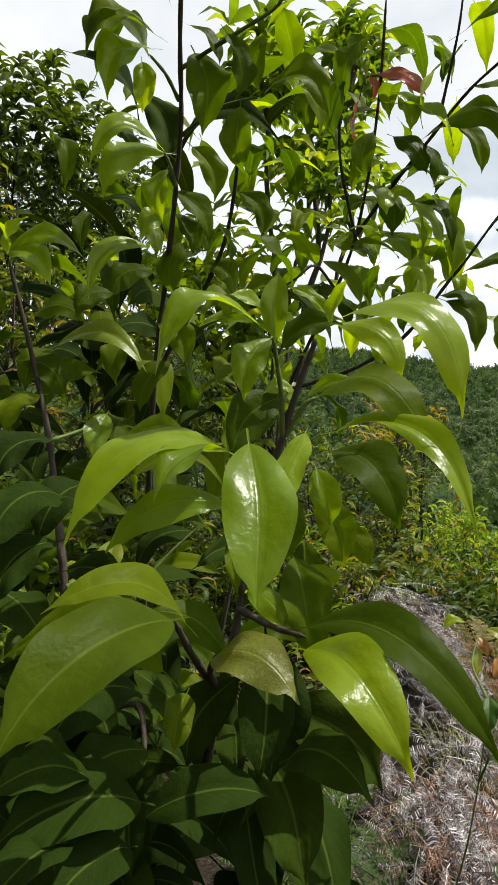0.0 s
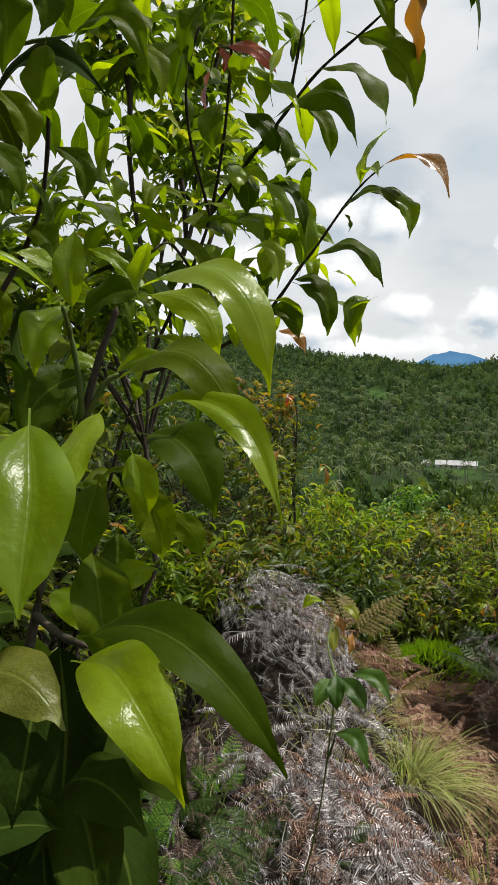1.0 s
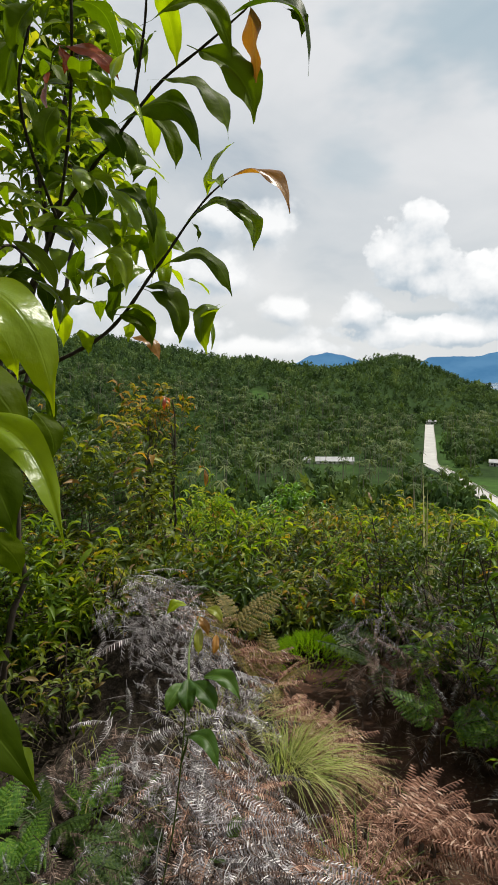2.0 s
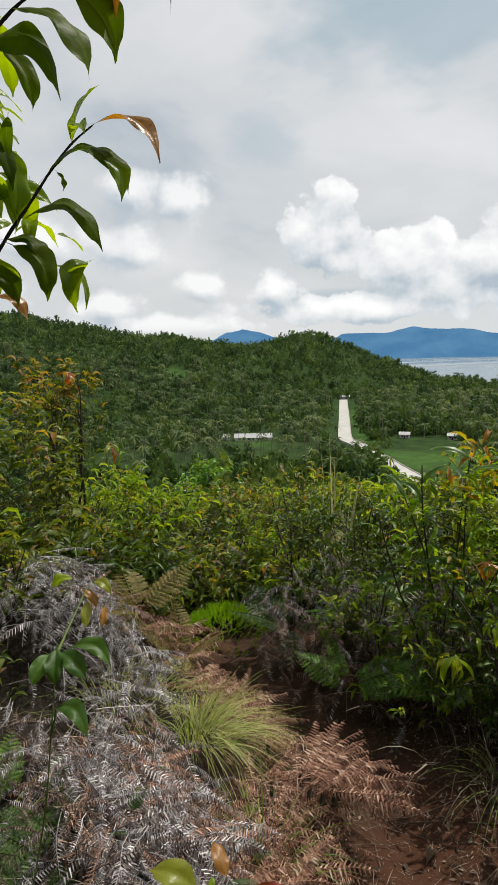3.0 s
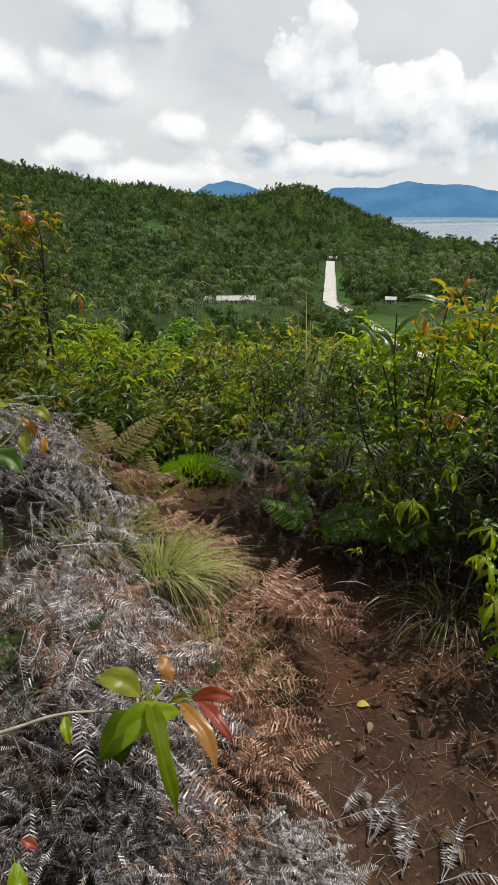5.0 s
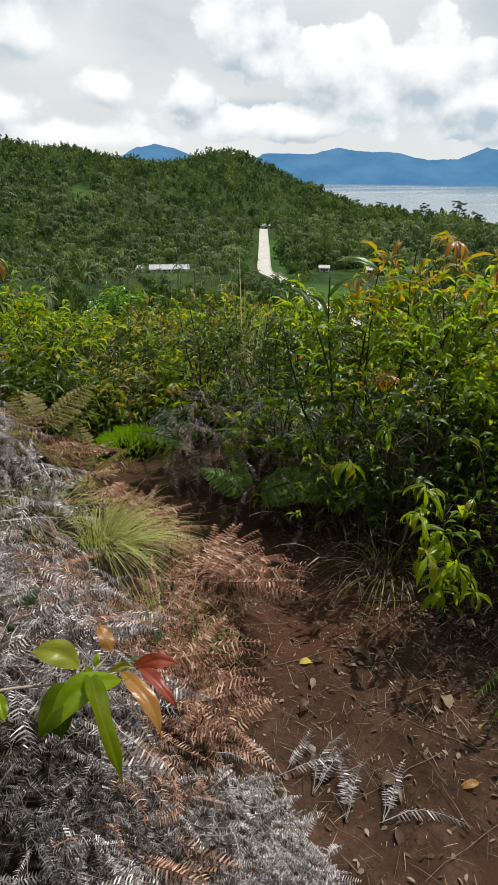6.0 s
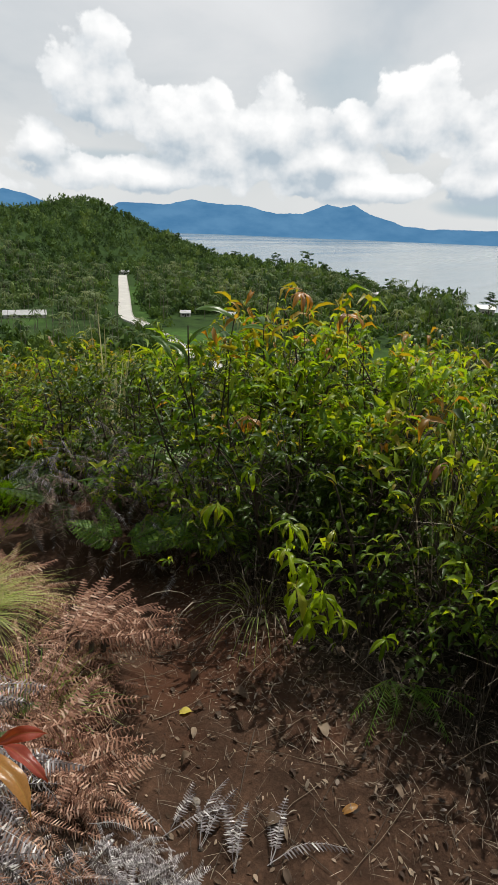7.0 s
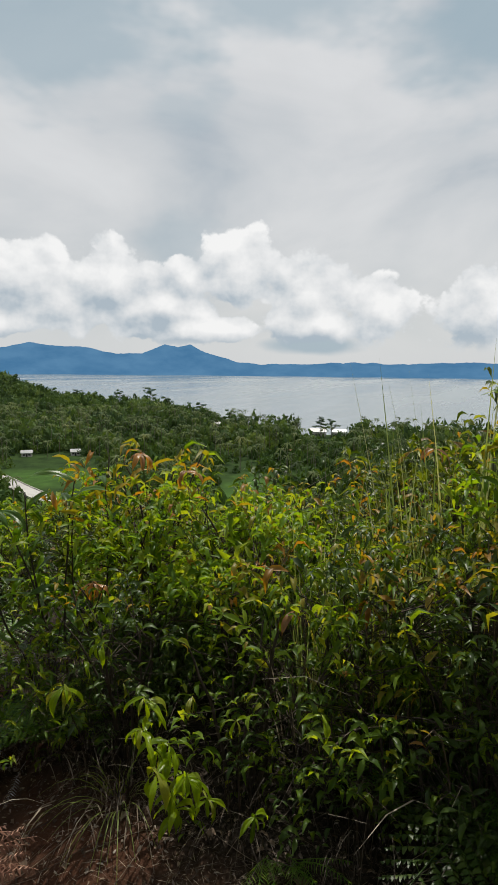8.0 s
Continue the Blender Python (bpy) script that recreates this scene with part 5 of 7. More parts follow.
leaves_on(leaning_sapling, [
    ("d", 0.205, 1.169, 1.945, 120, -31, 0.128, 0.045, 0.25, 0),
    ("d", 0.216, 1.175, 1.916, -88, 17, 0.086, 0.052, 0.20, 0),
    ("d", 0.224, 1.096, 2.147, -76, -16, 0.076, 0.069, 0.20, 0),
    ("d", 0.257, 1.165, 1.927, 94, -35, 0.086, 0.046, 0.20, 0),
    ("d", 0.290, 1.169, 1.878, -68, -50, 0.070, 0.041, 0.20, 0),
    ("d", 0.219, 1.057, 2.227, -70, -22, 0.067, 0.069, 0.20, 0),
    ("g", 0.233, 1.054, 2.228, 95, -11, 0.043, 0.052, 0.20, 0),
    ("d", 0.297, 1.039, 2.231, 50, -57, 0.058, 0.046, 0.10, 0),
    ("d", 0.222, 1.075, 2.192, 89, -23, 0.068, 0.052, 0.20, 0),
], 45, 1.15)
leaves_on(leaning_sapling, [
    ("d", 0.321, 1.059, 2.182, 147, 52, 0.064, 0.034, 0.10, 0),
    ("d", 0.219, 1.148, 2.012, -74, -28, 0.065, 0.063, 0.20, 0),
    ("d", 0.292, 1.132, 1.777, 126, -39, 0.087, 0.039, 0.20, 0),
    ("o", 0.313, 1.131, 1.736, 132, -33, 0.071, 0.026, 0.20, 0),
    ("d", 0.112, 0.905, 2.108, -87, -57, 0.086, 0.075, 0.20, 0),
    ("d", 0.135, 0.893, 2.127, -62, -70, 0.106, 0.066, 0.10, 0),
    ("d", 0.025, 0.873, 2.064, 117, -38, 0.086, 0.066, 0.30, 0),
    ("d", 0.145, 0.879, 2.150, -76, -69, 0.078, 0.075, 0.10, 0),
    ("d", 0.172, 0.928, 2.044, -103, -74, 0.069, 0.066, 0.10, 0),
], 45, 1.15)
leaves_on(leaning_sapling, [
    ("d", 0.041, 0.891, 2.138, 117, -39, 0.049, 0.047, 0.10, 0),
    ("d", 0.183, 0.957, 2.208, -43, -49, 0.051, 0.074, 0.10, 0),
], 45, 1.15)
wood_on(path_shoot, "trunk", [(-0.033, 0.969, 0.593), (0.153, 0.931, 0.658), (0.324, 0.882, 0.674), (0.390, 0.876, 0.674), (0.436, 0.862, 0.669), (0.492, 0.846, 0.652), (0.553, 0.835, 0.631), (0.620, 0.827, 0.619), (0.649, 0.823, 0.614)], 0.0045, 0.0016)
wood_on(path_shoot, "branch", [(0.553, 0.835, 0.631), (0.607, 0.862, 0.634), (0.623, 0.866, 0.644)], 0.0016, 0.0010)
leaves_on(path_shoot, [
    ("y", 0.544, 0.834, 0.670, -49, 24, 0.092, 0.069, 0.20, 0),
    ("d", 0.539, 0.813, 0.648, -106, -7, 0.108, 0.068, 0.10, 0),
    ("g", 0.606, 0.798, 0.630, -95, -2, 0.162, 0.063, 0.20, 0),
    ("d", 0.560, 0.846, 0.658, -168, -22, 0.214, 0.048, 0.22, 0),
    ("d", 0.500, 0.836, 0.658, -162, -31, 0.092, 0.057, 0.10, 0),
    ("g", 0.412, 0.867, 0.669, -166, -22, 0.051, 0.027, 0.05, 0),
    ("o", 0.620, 0.827, 0.619, 176, -17, 0.142, 0.049, 0.12, 0),
    ("r", 0.653, 0.820, 0.613, 169, -12, 0.109, 0.038, 0.10, 0),
    ("r", 0.645, 0.827, 0.616, 122, 5, 0.088, 0.041, 0.15, 0),
], 40, 0.75)
leaves_on(path_shoot, [
    ("o", 0.621, 0.863, 0.640, -2, 36, 0.062, 0.048, 0.10, 0),
    ("s", 0.601, 0.837, 0.621, 109, 4, 0.045, 0.024, 0.10, 0),
    ("g", 0.578, 0.849, 0.639, 52, 42, 0.026, 0.024, 0.10, 0),
    ("g", 0.273, 0.561, 0.786, -173, -16, 0.060, 0.034, 0.05, 0),
    ("r", 0.296, 0.762, 0.562, 134, -27, 0.031, 0.023, 0.10, 0),
], 40, 0.75)
wood_on(bank_shoot, "trunk", [(0.288, 0.744, 0.990), (0.303, 0.731, 1.132), (0.320, 0.747, 1.229)], 0.0014, 0.0010)
wood_on(bank_shoot, "branch", [(0.303, 0.731, 1.132), (0.307, 0.722, 1.156), (0.309, 0.719, 1.172)], 0.0020, 0.0010)
wood_on(bank_shoot, "branch", [(0.320, 0.747, 1.229), (0.421, 1.072, 1.127), (0.483, 1.175, 1.146)], 0.0020, 0.0010)
leaves_on(bank_shoot, [
    ("c", 0.327, 0.747, 1.231, 157, -27, 0.051, 0.026, 0.15, 0),
    ("c", 0.342, 0.746, 1.235, 139, -14, 0.060, 0.026, 0.25, 0),
    ("c", 0.321, 0.750, 1.235, -159, -42, 0.045, 0.035, 0.10, 0),
    ("c", 0.309, 0.719, 1.172, 148, -20, 0.058, 0.022, 0.30, 0),
    ("c", 0.314, 0.749, 1.230, -126, -27, 0.044, 0.029, 0.10, 0),
    ("o", 0.471, 1.175, 1.137, 148, -42, 0.048, 0.019, 0.10, 0),
    ("y", 0.494, 1.174, 1.150, 142, -26, 0.045, 0.027, 0.20, 0),
    ("o", 0.507, 1.150, 1.099, -145, -47, 0.041, 0.017, 0.05, 0),
    ("y", 0.477, 1.164, 1.114, -146, -48, 0.054, 0.023, 0.05, 0),
], 40, 0.95)
leaves_on(bank_shoot, [
    ("g", 0.453, 1.188, 1.161, -85, -18, 0.047, 0.032, 0.20, 0),
], 40, 0.95)



def twig_leaves(tree, a, b, n, length, keys, seed, spread=0.05):
    """Further leaves along a stem from a to b, as parts."""
    rng = np.random.default_rng(seed)
    a, b = np.asarray(a, float), np.asarray(b, float)
    rows = []
    for k in range(n):
        p = a + (b - a) * rng.uniform(0, 1) + rng.normal(0, spread, 3)
        size = length * rng.uniform(0.7, 1.2)
        rows.append((keys[int(rng.integers(0, len(keys)))], *p, rng.uniform(0, 360), rng.uniform(-60, 15), size, size * rng.uniform(0.3, 0.42), rng.uniform(0.08, 0.3), rng.uniform(-30, 30)))
    leaves_on(tree, rows, 30, 1.0)


# k leaves darken the shaded crowns through their colour
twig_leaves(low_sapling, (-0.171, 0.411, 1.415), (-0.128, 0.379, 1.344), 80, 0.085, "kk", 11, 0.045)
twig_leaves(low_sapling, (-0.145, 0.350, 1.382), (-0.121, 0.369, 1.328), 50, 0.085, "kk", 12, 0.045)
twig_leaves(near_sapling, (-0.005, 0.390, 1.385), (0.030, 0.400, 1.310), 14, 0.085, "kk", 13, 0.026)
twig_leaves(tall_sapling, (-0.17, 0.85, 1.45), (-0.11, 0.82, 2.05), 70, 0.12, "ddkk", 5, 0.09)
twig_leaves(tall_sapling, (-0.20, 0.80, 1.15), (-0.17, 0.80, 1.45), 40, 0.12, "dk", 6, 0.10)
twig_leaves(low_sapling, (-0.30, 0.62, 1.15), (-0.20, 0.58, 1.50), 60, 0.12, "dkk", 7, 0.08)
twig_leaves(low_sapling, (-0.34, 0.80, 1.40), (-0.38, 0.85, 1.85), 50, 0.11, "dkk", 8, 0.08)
twig_leaves(leaning_sapling, (-0.02, 1.25, 1.75), (0.10, 1.15, 2.25), 64, 0.11, "dddg", 9, 0.11)
twig_leaves(leaning_sapling, (-0.15, 1.35, 1.35), (-0.02, 1.30, 1.80), 36, 0.10, "dd", 10, 0.11)
twig_leaves(leaning_sapling, (0.246, 1.095, 2.051), (0.410, 1.099, 1.784), 22, 0.085, "dgg", 21, 0.06)
twig_leaves(leaning_sapling, (0.160, 1.158, 1.899), (0.300, 1.133, 1.742), 32, 0.085, "dg", 22, 0.06)
twig_leaves(leaning_sapling, (0.188, 1.090, 2.156), (0.313, 1.100, 2.034), 8, 0.100, "dg", 23, 0.06)
twig_leaves(leaning_sapling, (0.246, 1.030, 2.215), (0.377, 1.022, 2.133), 5, 0.110, "dg", 24, 0.05)

# ---------------------------------------------------------------- bushes along the path and on the slope
shrub("tall_shrub", "dense bush with long leaves and orange new growth", 3.00, 1.72, 1.42, 0.66, 270, 0.105, 0.25, M_SHRUB_LIGHT, 101, 0.55, 10, 6, 0.6, low=0.30, lean=(-0.06, 0.0))
shrub("shrub", "leafy green bush overhanging the path edge", 2.78, 1.10, 1.10, 0.62, 170, 0.080, 0.32, M_SHRUB_LIGHT, 102, 0.12, 8, 6, 0.6, low=0.40)
shrub("shrub", "leafy green bush with bronze tips overhanging the path", 2.70, 0.42, 1.04, 0.58, 150, 0.080, 0.32, M_SHRUB, 103, 0.45, 8, 6, 0.6, low=0.45, lean=(-0.05, 0.0))
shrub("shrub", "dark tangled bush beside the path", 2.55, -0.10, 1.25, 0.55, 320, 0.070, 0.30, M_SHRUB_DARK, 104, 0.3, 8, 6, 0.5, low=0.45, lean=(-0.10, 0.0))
# dark-leaved fill: its colour stands in for shade below the crowns
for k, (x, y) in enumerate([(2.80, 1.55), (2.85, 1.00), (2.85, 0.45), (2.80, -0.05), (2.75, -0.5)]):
    shrub("low_shrub", "leafy undergrowth, its dark colour standing in for shade under the bushes", x, y, 0.62, 0.42, 130, 0.065, 0.32, M_SHRUB_DARK, 121 + k, 0.0, 6, 6, 0.5, low=0.0)
shrub("shrub", "bush with light green drooping leaves", 3.35, 0.25, 1.15, 0.65, 190, 0.085, 0.30, M_SHRUB_LIGHT, 105, 0.3, 8, 6, 0.6)
shrub("shrub", "green bush behind the path edge", 3.45, 1.25, 1.10, 0.65, 190, 0.085, 0.30, M_SHRUB, 106, 0.2, 8, 6, 0.6)
shrub("shrub", "slender bush with pale green top leaves", 2.77, -0.08, 1.77, 0.22, 80, 0.085, 0.28, M_SHRUB_LIGHT, 107, 0.3, 4, 6, 0.7)
# the dark-leaved ones carry the hollow's shade in their colour
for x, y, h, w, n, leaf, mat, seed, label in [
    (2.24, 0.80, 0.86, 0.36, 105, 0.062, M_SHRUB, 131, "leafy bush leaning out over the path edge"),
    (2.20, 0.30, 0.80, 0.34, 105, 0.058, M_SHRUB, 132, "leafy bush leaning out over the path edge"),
    (2.26, -0.22, 0.95, 0.40, 150, 0.060, M_SHRUB_DARK, 133, "bush at the path edge with shade put into its dark leaves"),
    (2.22, 1.34, 0.86, 0.34, 150, 0.055, M_SHRUB_DARK, 134, "bush at the path edge with shade put into its dark leaves"),
    (2.24, 0.55, 0.62, 0.36, 120, 0.050, M_SHRUB_DARK, 136, "undergrowth at the path edge with shade put into its dark leaves"),
    (2.24, 0.05, 0.62, 0.36, 120, 0.050, M_SHRUB_DARK, 137, "undergrowth at the path edge with shade put into its dark leaves"),
    (2.20, -0.70, 1.00, 0.42, 130, 0.065, M_SHRUB_DARK, 135, "bush at the path edge with shade put into its dark leaves"),
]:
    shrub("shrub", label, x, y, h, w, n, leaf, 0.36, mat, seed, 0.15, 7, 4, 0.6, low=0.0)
shrub("shrub", "dark bush over dead fern", 2.55, 2.75, 0.95, 0.50, 150, 0.07, 0.32, M_SHRUB_DARK, 109, 0.0, 7, 6, 0.5)
shrub("shrub", "green bush above dead fern heap", 2.75, 3.55, 1.10, 0.60, 190, 0.07, 0.32, M_SHRUB, 110, 0.1, 7, 6, 0.5)
shrub("shrub", "dark low bush under the tall bush", 2.22, 1.72, 0.62, 0.34, 90, 0.06, 0.30, M_SHRUB, 111, 0.0, 6, 6, 0.5, low=0.0)
shrub("shrub", "dark low bush over dead fern", 2.25, 2.15, 0.62, 0.34, 90, 0.06, 0.32, M_SHRUB, 112, 0.0, 6, 6, 0.5, low=0.0)
M_SLOPE = leaf_material("slope_shrub_leaf", [(0.0, (0.026, 0.046, 0.007)), (0.4, (0.060, 0.092, 0.013)), (0.78, (0.122, 0.158, 0.024)), (0.90, (0.23, 0.26, 0.04)), (0.94, (0.22, 0.14, 0.07)), (1.0, (0.17, 0.12, 0.08))], 0.42, 0.40, 0.25)
for k, (a, r, h, w, mat, share) in enumerate([
    (14.5, 5.1, 2.45, 0.36, M_SHRUB, 1.6), (20.0, 5.6, 1.35, 0.70, M_SHRUB_LIGHT, 0.3), (25.0, 5.4, 1.05, 0.75, M_SHRUB, 0.2), (29.5, 6.2, 1.35, 0.80, M_SHRUB, 0.3), (34.0, 5.4, 1.10, 0.75, M_SHRUB, 0.2),
    (38.5, 6.0, 1.40, 0.80, M_SHRUB_LIGHT, 0.4), (43.0, 5.4, 1.25, 0.75, M_SHRUB, 0.3), (47.5, 5.0, 1.25, 0.75, M_SHRUB, 0.4), (53.0, 5.0, 1.35, 0.80, M_SHRUB, 0.6), (59.0, 4.8, 1.10, 0.75, M_SHRUB_LIGHT, 0.5),
    (65.0, 4.6, 0.90, 0.70, M_SHRUB, 0.2), (71.0, 4.6, 1.10, 0.75, M_SHRUB, 0.5), (78.0, 4.4, 1.20, 0.75, M_SHRUB_LIGHT, 0.5), (85.0, 4.0, 1.45, 0.70, M_SHRUB, 0.6), (92.0, 3.8, 1.7, 0.8, M_SHRUB_DARK, 0.3),
    (9.0, 4.4, 1.45, 0.80, M_SHRUB, 0.2), (3.0, 4.2, 1.70, 0.80, M_SHRUB_DARK, 0.1), (-4.0, 4.0, 2.2, 0.80, M_SHRUB_DARK, 0.1), (-11.0, 3.8, 2.4, 0.80, M_SHRUB_DARK, 0.1), (-18.0, 3.6, 2.6, 0.80, M_SHRUB, 0.1), (-26.0, 3.4, 2.6, 0.8, M_SHRUB_DARK, 0.1),
    (17.0, 8.0, 1.9, 1.0, M_SHRUB, 0.4), (23.0, 8.5, 1.7, 1.1, M_SHRUB_LIGHT, 0.2), (28.5, 9.0, 1.9, 1.1, M_SHRUB, 0.2), (34.0, 8.2, 1.7, 1.0, M_SHRUB, 0.3), (39.5, 8.8, 2.0, 1.1, M_SHRUB_LIGHT, 0.2), (45.0, 8.0, 1.8, 1.0, M_SHRUB, 0.4), (51.0, 7.6, 1.8, 1.0, M_SHRUB, 0.4), (58.0, 7.6, 1.7, 1.0, M_SHRUB, 0.4), (72.0, 7.4, 1.7, 1.0, M_SHRUB, 0.4), (82.0, 6.8, 1.8, 1.0, M_SHRUB, 0.4),
    (3.0, 3.1, 0.75, 0.45, M_SHRUB, 0.2), (-6.0, 3.0, 0.95, 0.5, M_SHRUB, 0.1), (9.0, 3.5, 0.60, 0.40, M_SHRUB_LIGHT, 0.4), (14.0, 4.0, 0.65, 0.45, M_SHRUB, 0.3), (-14.0, 2.6, 1.0, 0.5, M_SHRUB_DARK, 0.1), (-24.0, 2.4, 1.1, 0.5, M_SHRUB, 0.1), (20.0, 3.6, 0.55, 0.40, M_SHRUB_LIGHT, 0.2), (27.0, 4.4, 0.70, 0.50, M_SHRUB, 0.3), (33.0, 4.6, 0.60, 0.50, M_SHRUB_DARK, 0.2),
]):
    p = polar(a, r)
    h = h * (0.66 if r > 7 else 0.82 if 4.5 < r else 1.0)
    shrub("slope_shrub", ("leafy bush on the slope with bronze tips", "green bush on the slope below the path", "bush on the slope with small bright leaves")[k % 3], p[0], p[1], h, w, int((150 + 80 * w) * (1.25, 0.9, 1.1)[k % 3]), (0.080, 0.115, 0.095, 0.105)[k % 4], (0.36, 0.24, 0.30)[k % 3], (M_SLOPE, mat, M_SHRUB_DARK, M_SLOPE, M_SLOPE)[k % 5], 210 + k, share * 0.32, 5, 6, 0.5)


shrub("slope_shrub", "small tree with glossy bright green leaves on the slope", *polar(27.3, 11.0)[:2], grounded(*polar(27.3, 11.0)[:2]) * -1 - 0.36, 0.62, 230, 0.15, 0.42, M_SHRUB_BRIGHT, 261, 0.0, 5, 6, 0.4, low=0.3)
for k, (a, r, top_) in enumerate([(36.5, 4.7, -0.05), (38.0, 5.2, 0.0), (20.5, 5.0, 0.25), (31.0, 4.9, -0.15)]):
    q = polar(a, r)
    shrub("slope_shrub", "slender bush with pale yellow-green leaves on the slope", q[0], q[1], top_ - grounded(q[0], q[1]), 0.30, 70, 0.10, 0.26, M_SHRUB_LIGHT if k < 2 else M_SLOPE, 270 + k, 0.3, 4, 6, 0.7, low=0.4)
for k, (x, y, h) in enumerate([(-0.05, 2.25, 0.55), (0.28, 2.45, 0.42), (0.55, 2.95, 0.40)]):
    shrub("low_shrub", "small olive and bronze leafed plant on the bank", x, y, h, 0.24, 60, 0.055, 0.32, M_SLOPE, 280 + k, 0.1, 5, 5, 0.6, low=0.1)


M_TREE = leaf_material("dark_tree_leaf", [(0.0, (0.030, 0.055, 0.008)), (0.6, (0.055, 0.095, 0.012)), (1.0, (0.10, 0.15, 0.02))], 0.36, 0.28, 0.35)


def broad_tree(name, label, x, y, height, radius, trunk_r, whorls, leaf, mat, seed):
    """A tree with forked limbs and a crown of leaf whorls in uneven lumps."""
    rng = np.random.default_rng(seed)
    ob = thing(name, label, "tree", pose(x, y, grounded(x, y)))
    fork = np.array((0.1, 0.05, height * 0.35))
    part("trunk", tube(bend((0, 0, -0.1), fork, 8, 0, 0.03, rng), np.linspace(trunk_r, trunk_r * 0.7, 8), 9), M_BARK, ob)
    lumps_ = []
    for k in range(9):
        a = k * 2.4 + rng.uniform(-0.4, 0.4)
        end = np.array((math.cos(a) * radius * rng.uniform(0.3, 0.8), math.sin(a) * radius * rng.uniform(0.3, 0.8), height * rng.uniform(0.5, 0.9)))
        part("limb", tube(bend(fork, end, 9, -0.1, 0.05, rng), np.linspace(trunk_r * 0.5, 0.012, 9), 6), M_BARK, ob)
        lumps_.append((end, radius * rng.uniform(0.32, 0.5)))
    origin, ahead = [], []
    for k in range(whorls):
        c, rad = lumps_[k % 9]
        u = rng.normal(0, 1, 3)
        u /= np.linalg.norm(u)
        p = c + u * rad * rng.uniform(0.4, 1.1) * (1, 1, 0.8)
        for j in range(6):
            a = j * 2.4 + rng.uniform(0, 1)
            ahead.append(np.array((math.cos(a), math.sin(a), rng.uniform(-0.6, 0.5))) + u * 0.5)
            origin.append(p)
    origin, ahead = np.array(origin), np.array(ahead)
    tagged(part("crown", leaf_cloud(rng, origin, ahead, leaf * rng.uniform(0.6, 1.3, len(origin)), 0.4), mat, ob), kind="stuff")
    return ob


broad_tree("tree", "dark broadleaf tree standing against the sky", *polar(-24.0, 6.4)[:2], 5.7, 2.0, 0.10, 2600, 0.115, M_TREE, 301)
broad_tree("tree", "small tree with bright yellow-green leaves in its top", *polar(1.0, 2.7)[:2], 3.3, 0.62, 0.016, 420, 0.095, M_SHRUB, 302)

# two out-of-view trees, added to keep skylight off the saplings
broad_tree("tree", "unseen dense tree added beside the saplings to block skylight", -1.75, 0.35, 4.2, 1.35, 0.07, 900, 0.15, M_SHRUB_DARK, 303)
broad_tree("tree", "unseen dense tree added on the upper bank to block skylight", -1.5, -1.7, 4.6, 1.5, 0.08, 900, 0.15, M_SHRUB_DARK, 304)

# cane grass, tall blades and tufts


def cane(foot, tip, leaves, length, seed, label):
    """A dark cane with broad arching blades as parts."""
    rng = np.random.default_rng(seed)
    ob = thing("cane_grass", label, "grass", pose(foot[0], foot[1], grounded(foot[0], foot[1])), "canes in the bush")
    a = np.array((0, 0, -0.03))
    b = np.array((tip[0] - foot[0], tip[1] - foot[1], tip[2] - grounded(foot[0], foot[1])))
    q = bend(a, b, 12, -0.03, 0.008, rng)
    part("cane", tube(q, np.linspace(0.007, 0.003, 12), 6), M_BARK, ob)
    for k in range(leaves):
        s = q[5 + int(k * 6.9 / leaves)]
        h = (k * 137 + seed * 40) % 360
        f = new("blade", leaf_mesh("c", 0.13, k % 3, (-28, 28)[k % 2], 0.18))
        f.parent = ob
        size = length * rng.uniform(0.55, 0.95)
        f.matrix_local = Matrix(frames_of(s, heading(h, rng.uniform(-5, 50)), (0.0, -0.3, 1.0))[0].tolist()) @ Matrix.Diagonal((size, size, size, 1))


for k, (foot, tip, n, size) in enumerate([((2.42, 1.86), (2.33, 1.96, 1.06), 7, 0.24), ((2.40, 1.80), (2.52, 1.83, 1.09), 8, 0.26), ((2.44, 1.84), (2.26, 2.00, 0.90), 8, 0.26), ((2.50, 1.72), (2.64, 1.74, 1.06), 8, 0.25), ((2.40, 1.92), (2.12, 2.04, 0.84), 7, 0.24), ((2.46, 1.70), (2.44, 1.78, 0.92), 8, 0.26)]):
    cane(foot, tip, n, size, k + 1, "dark cane with long arching green blades")



def sprig(x, y, z, keys, n, length, seed, label, spread=75):
    """A thin stem with one whorl of drooping leaves at its top."""
    rng = np.random.default_rng(seed)
    ob = thing("sprig", label, "plant", group="sprigs in the bushes")
    foot = (x + 0.22, y + 0.02, grounded(x + 0.22, y + 0.02) - 0.03)
    part("stem", tube(bend(foot, (x, y, z), 8, 0, 0.006, rng), np.linspace(0.0030, 0.0012, 8), 5), M_BARK, ob)
    rows = []
    for k in range(n):
        size = length * rng.uniform(0.5, 1.1)
        rows.append((keys[k % len(keys)], x, y, z - 0.25 * length * rng.uniform(0, 1), k * 360 / n + rng.uniform(-20, 20), rng.uniform(-spread - 5, -15), size, size * rng.uniform(0.2, 0.32), rng.uniform(0.08, 0.3), 0))
    leaves_on(ob, rows, 30)


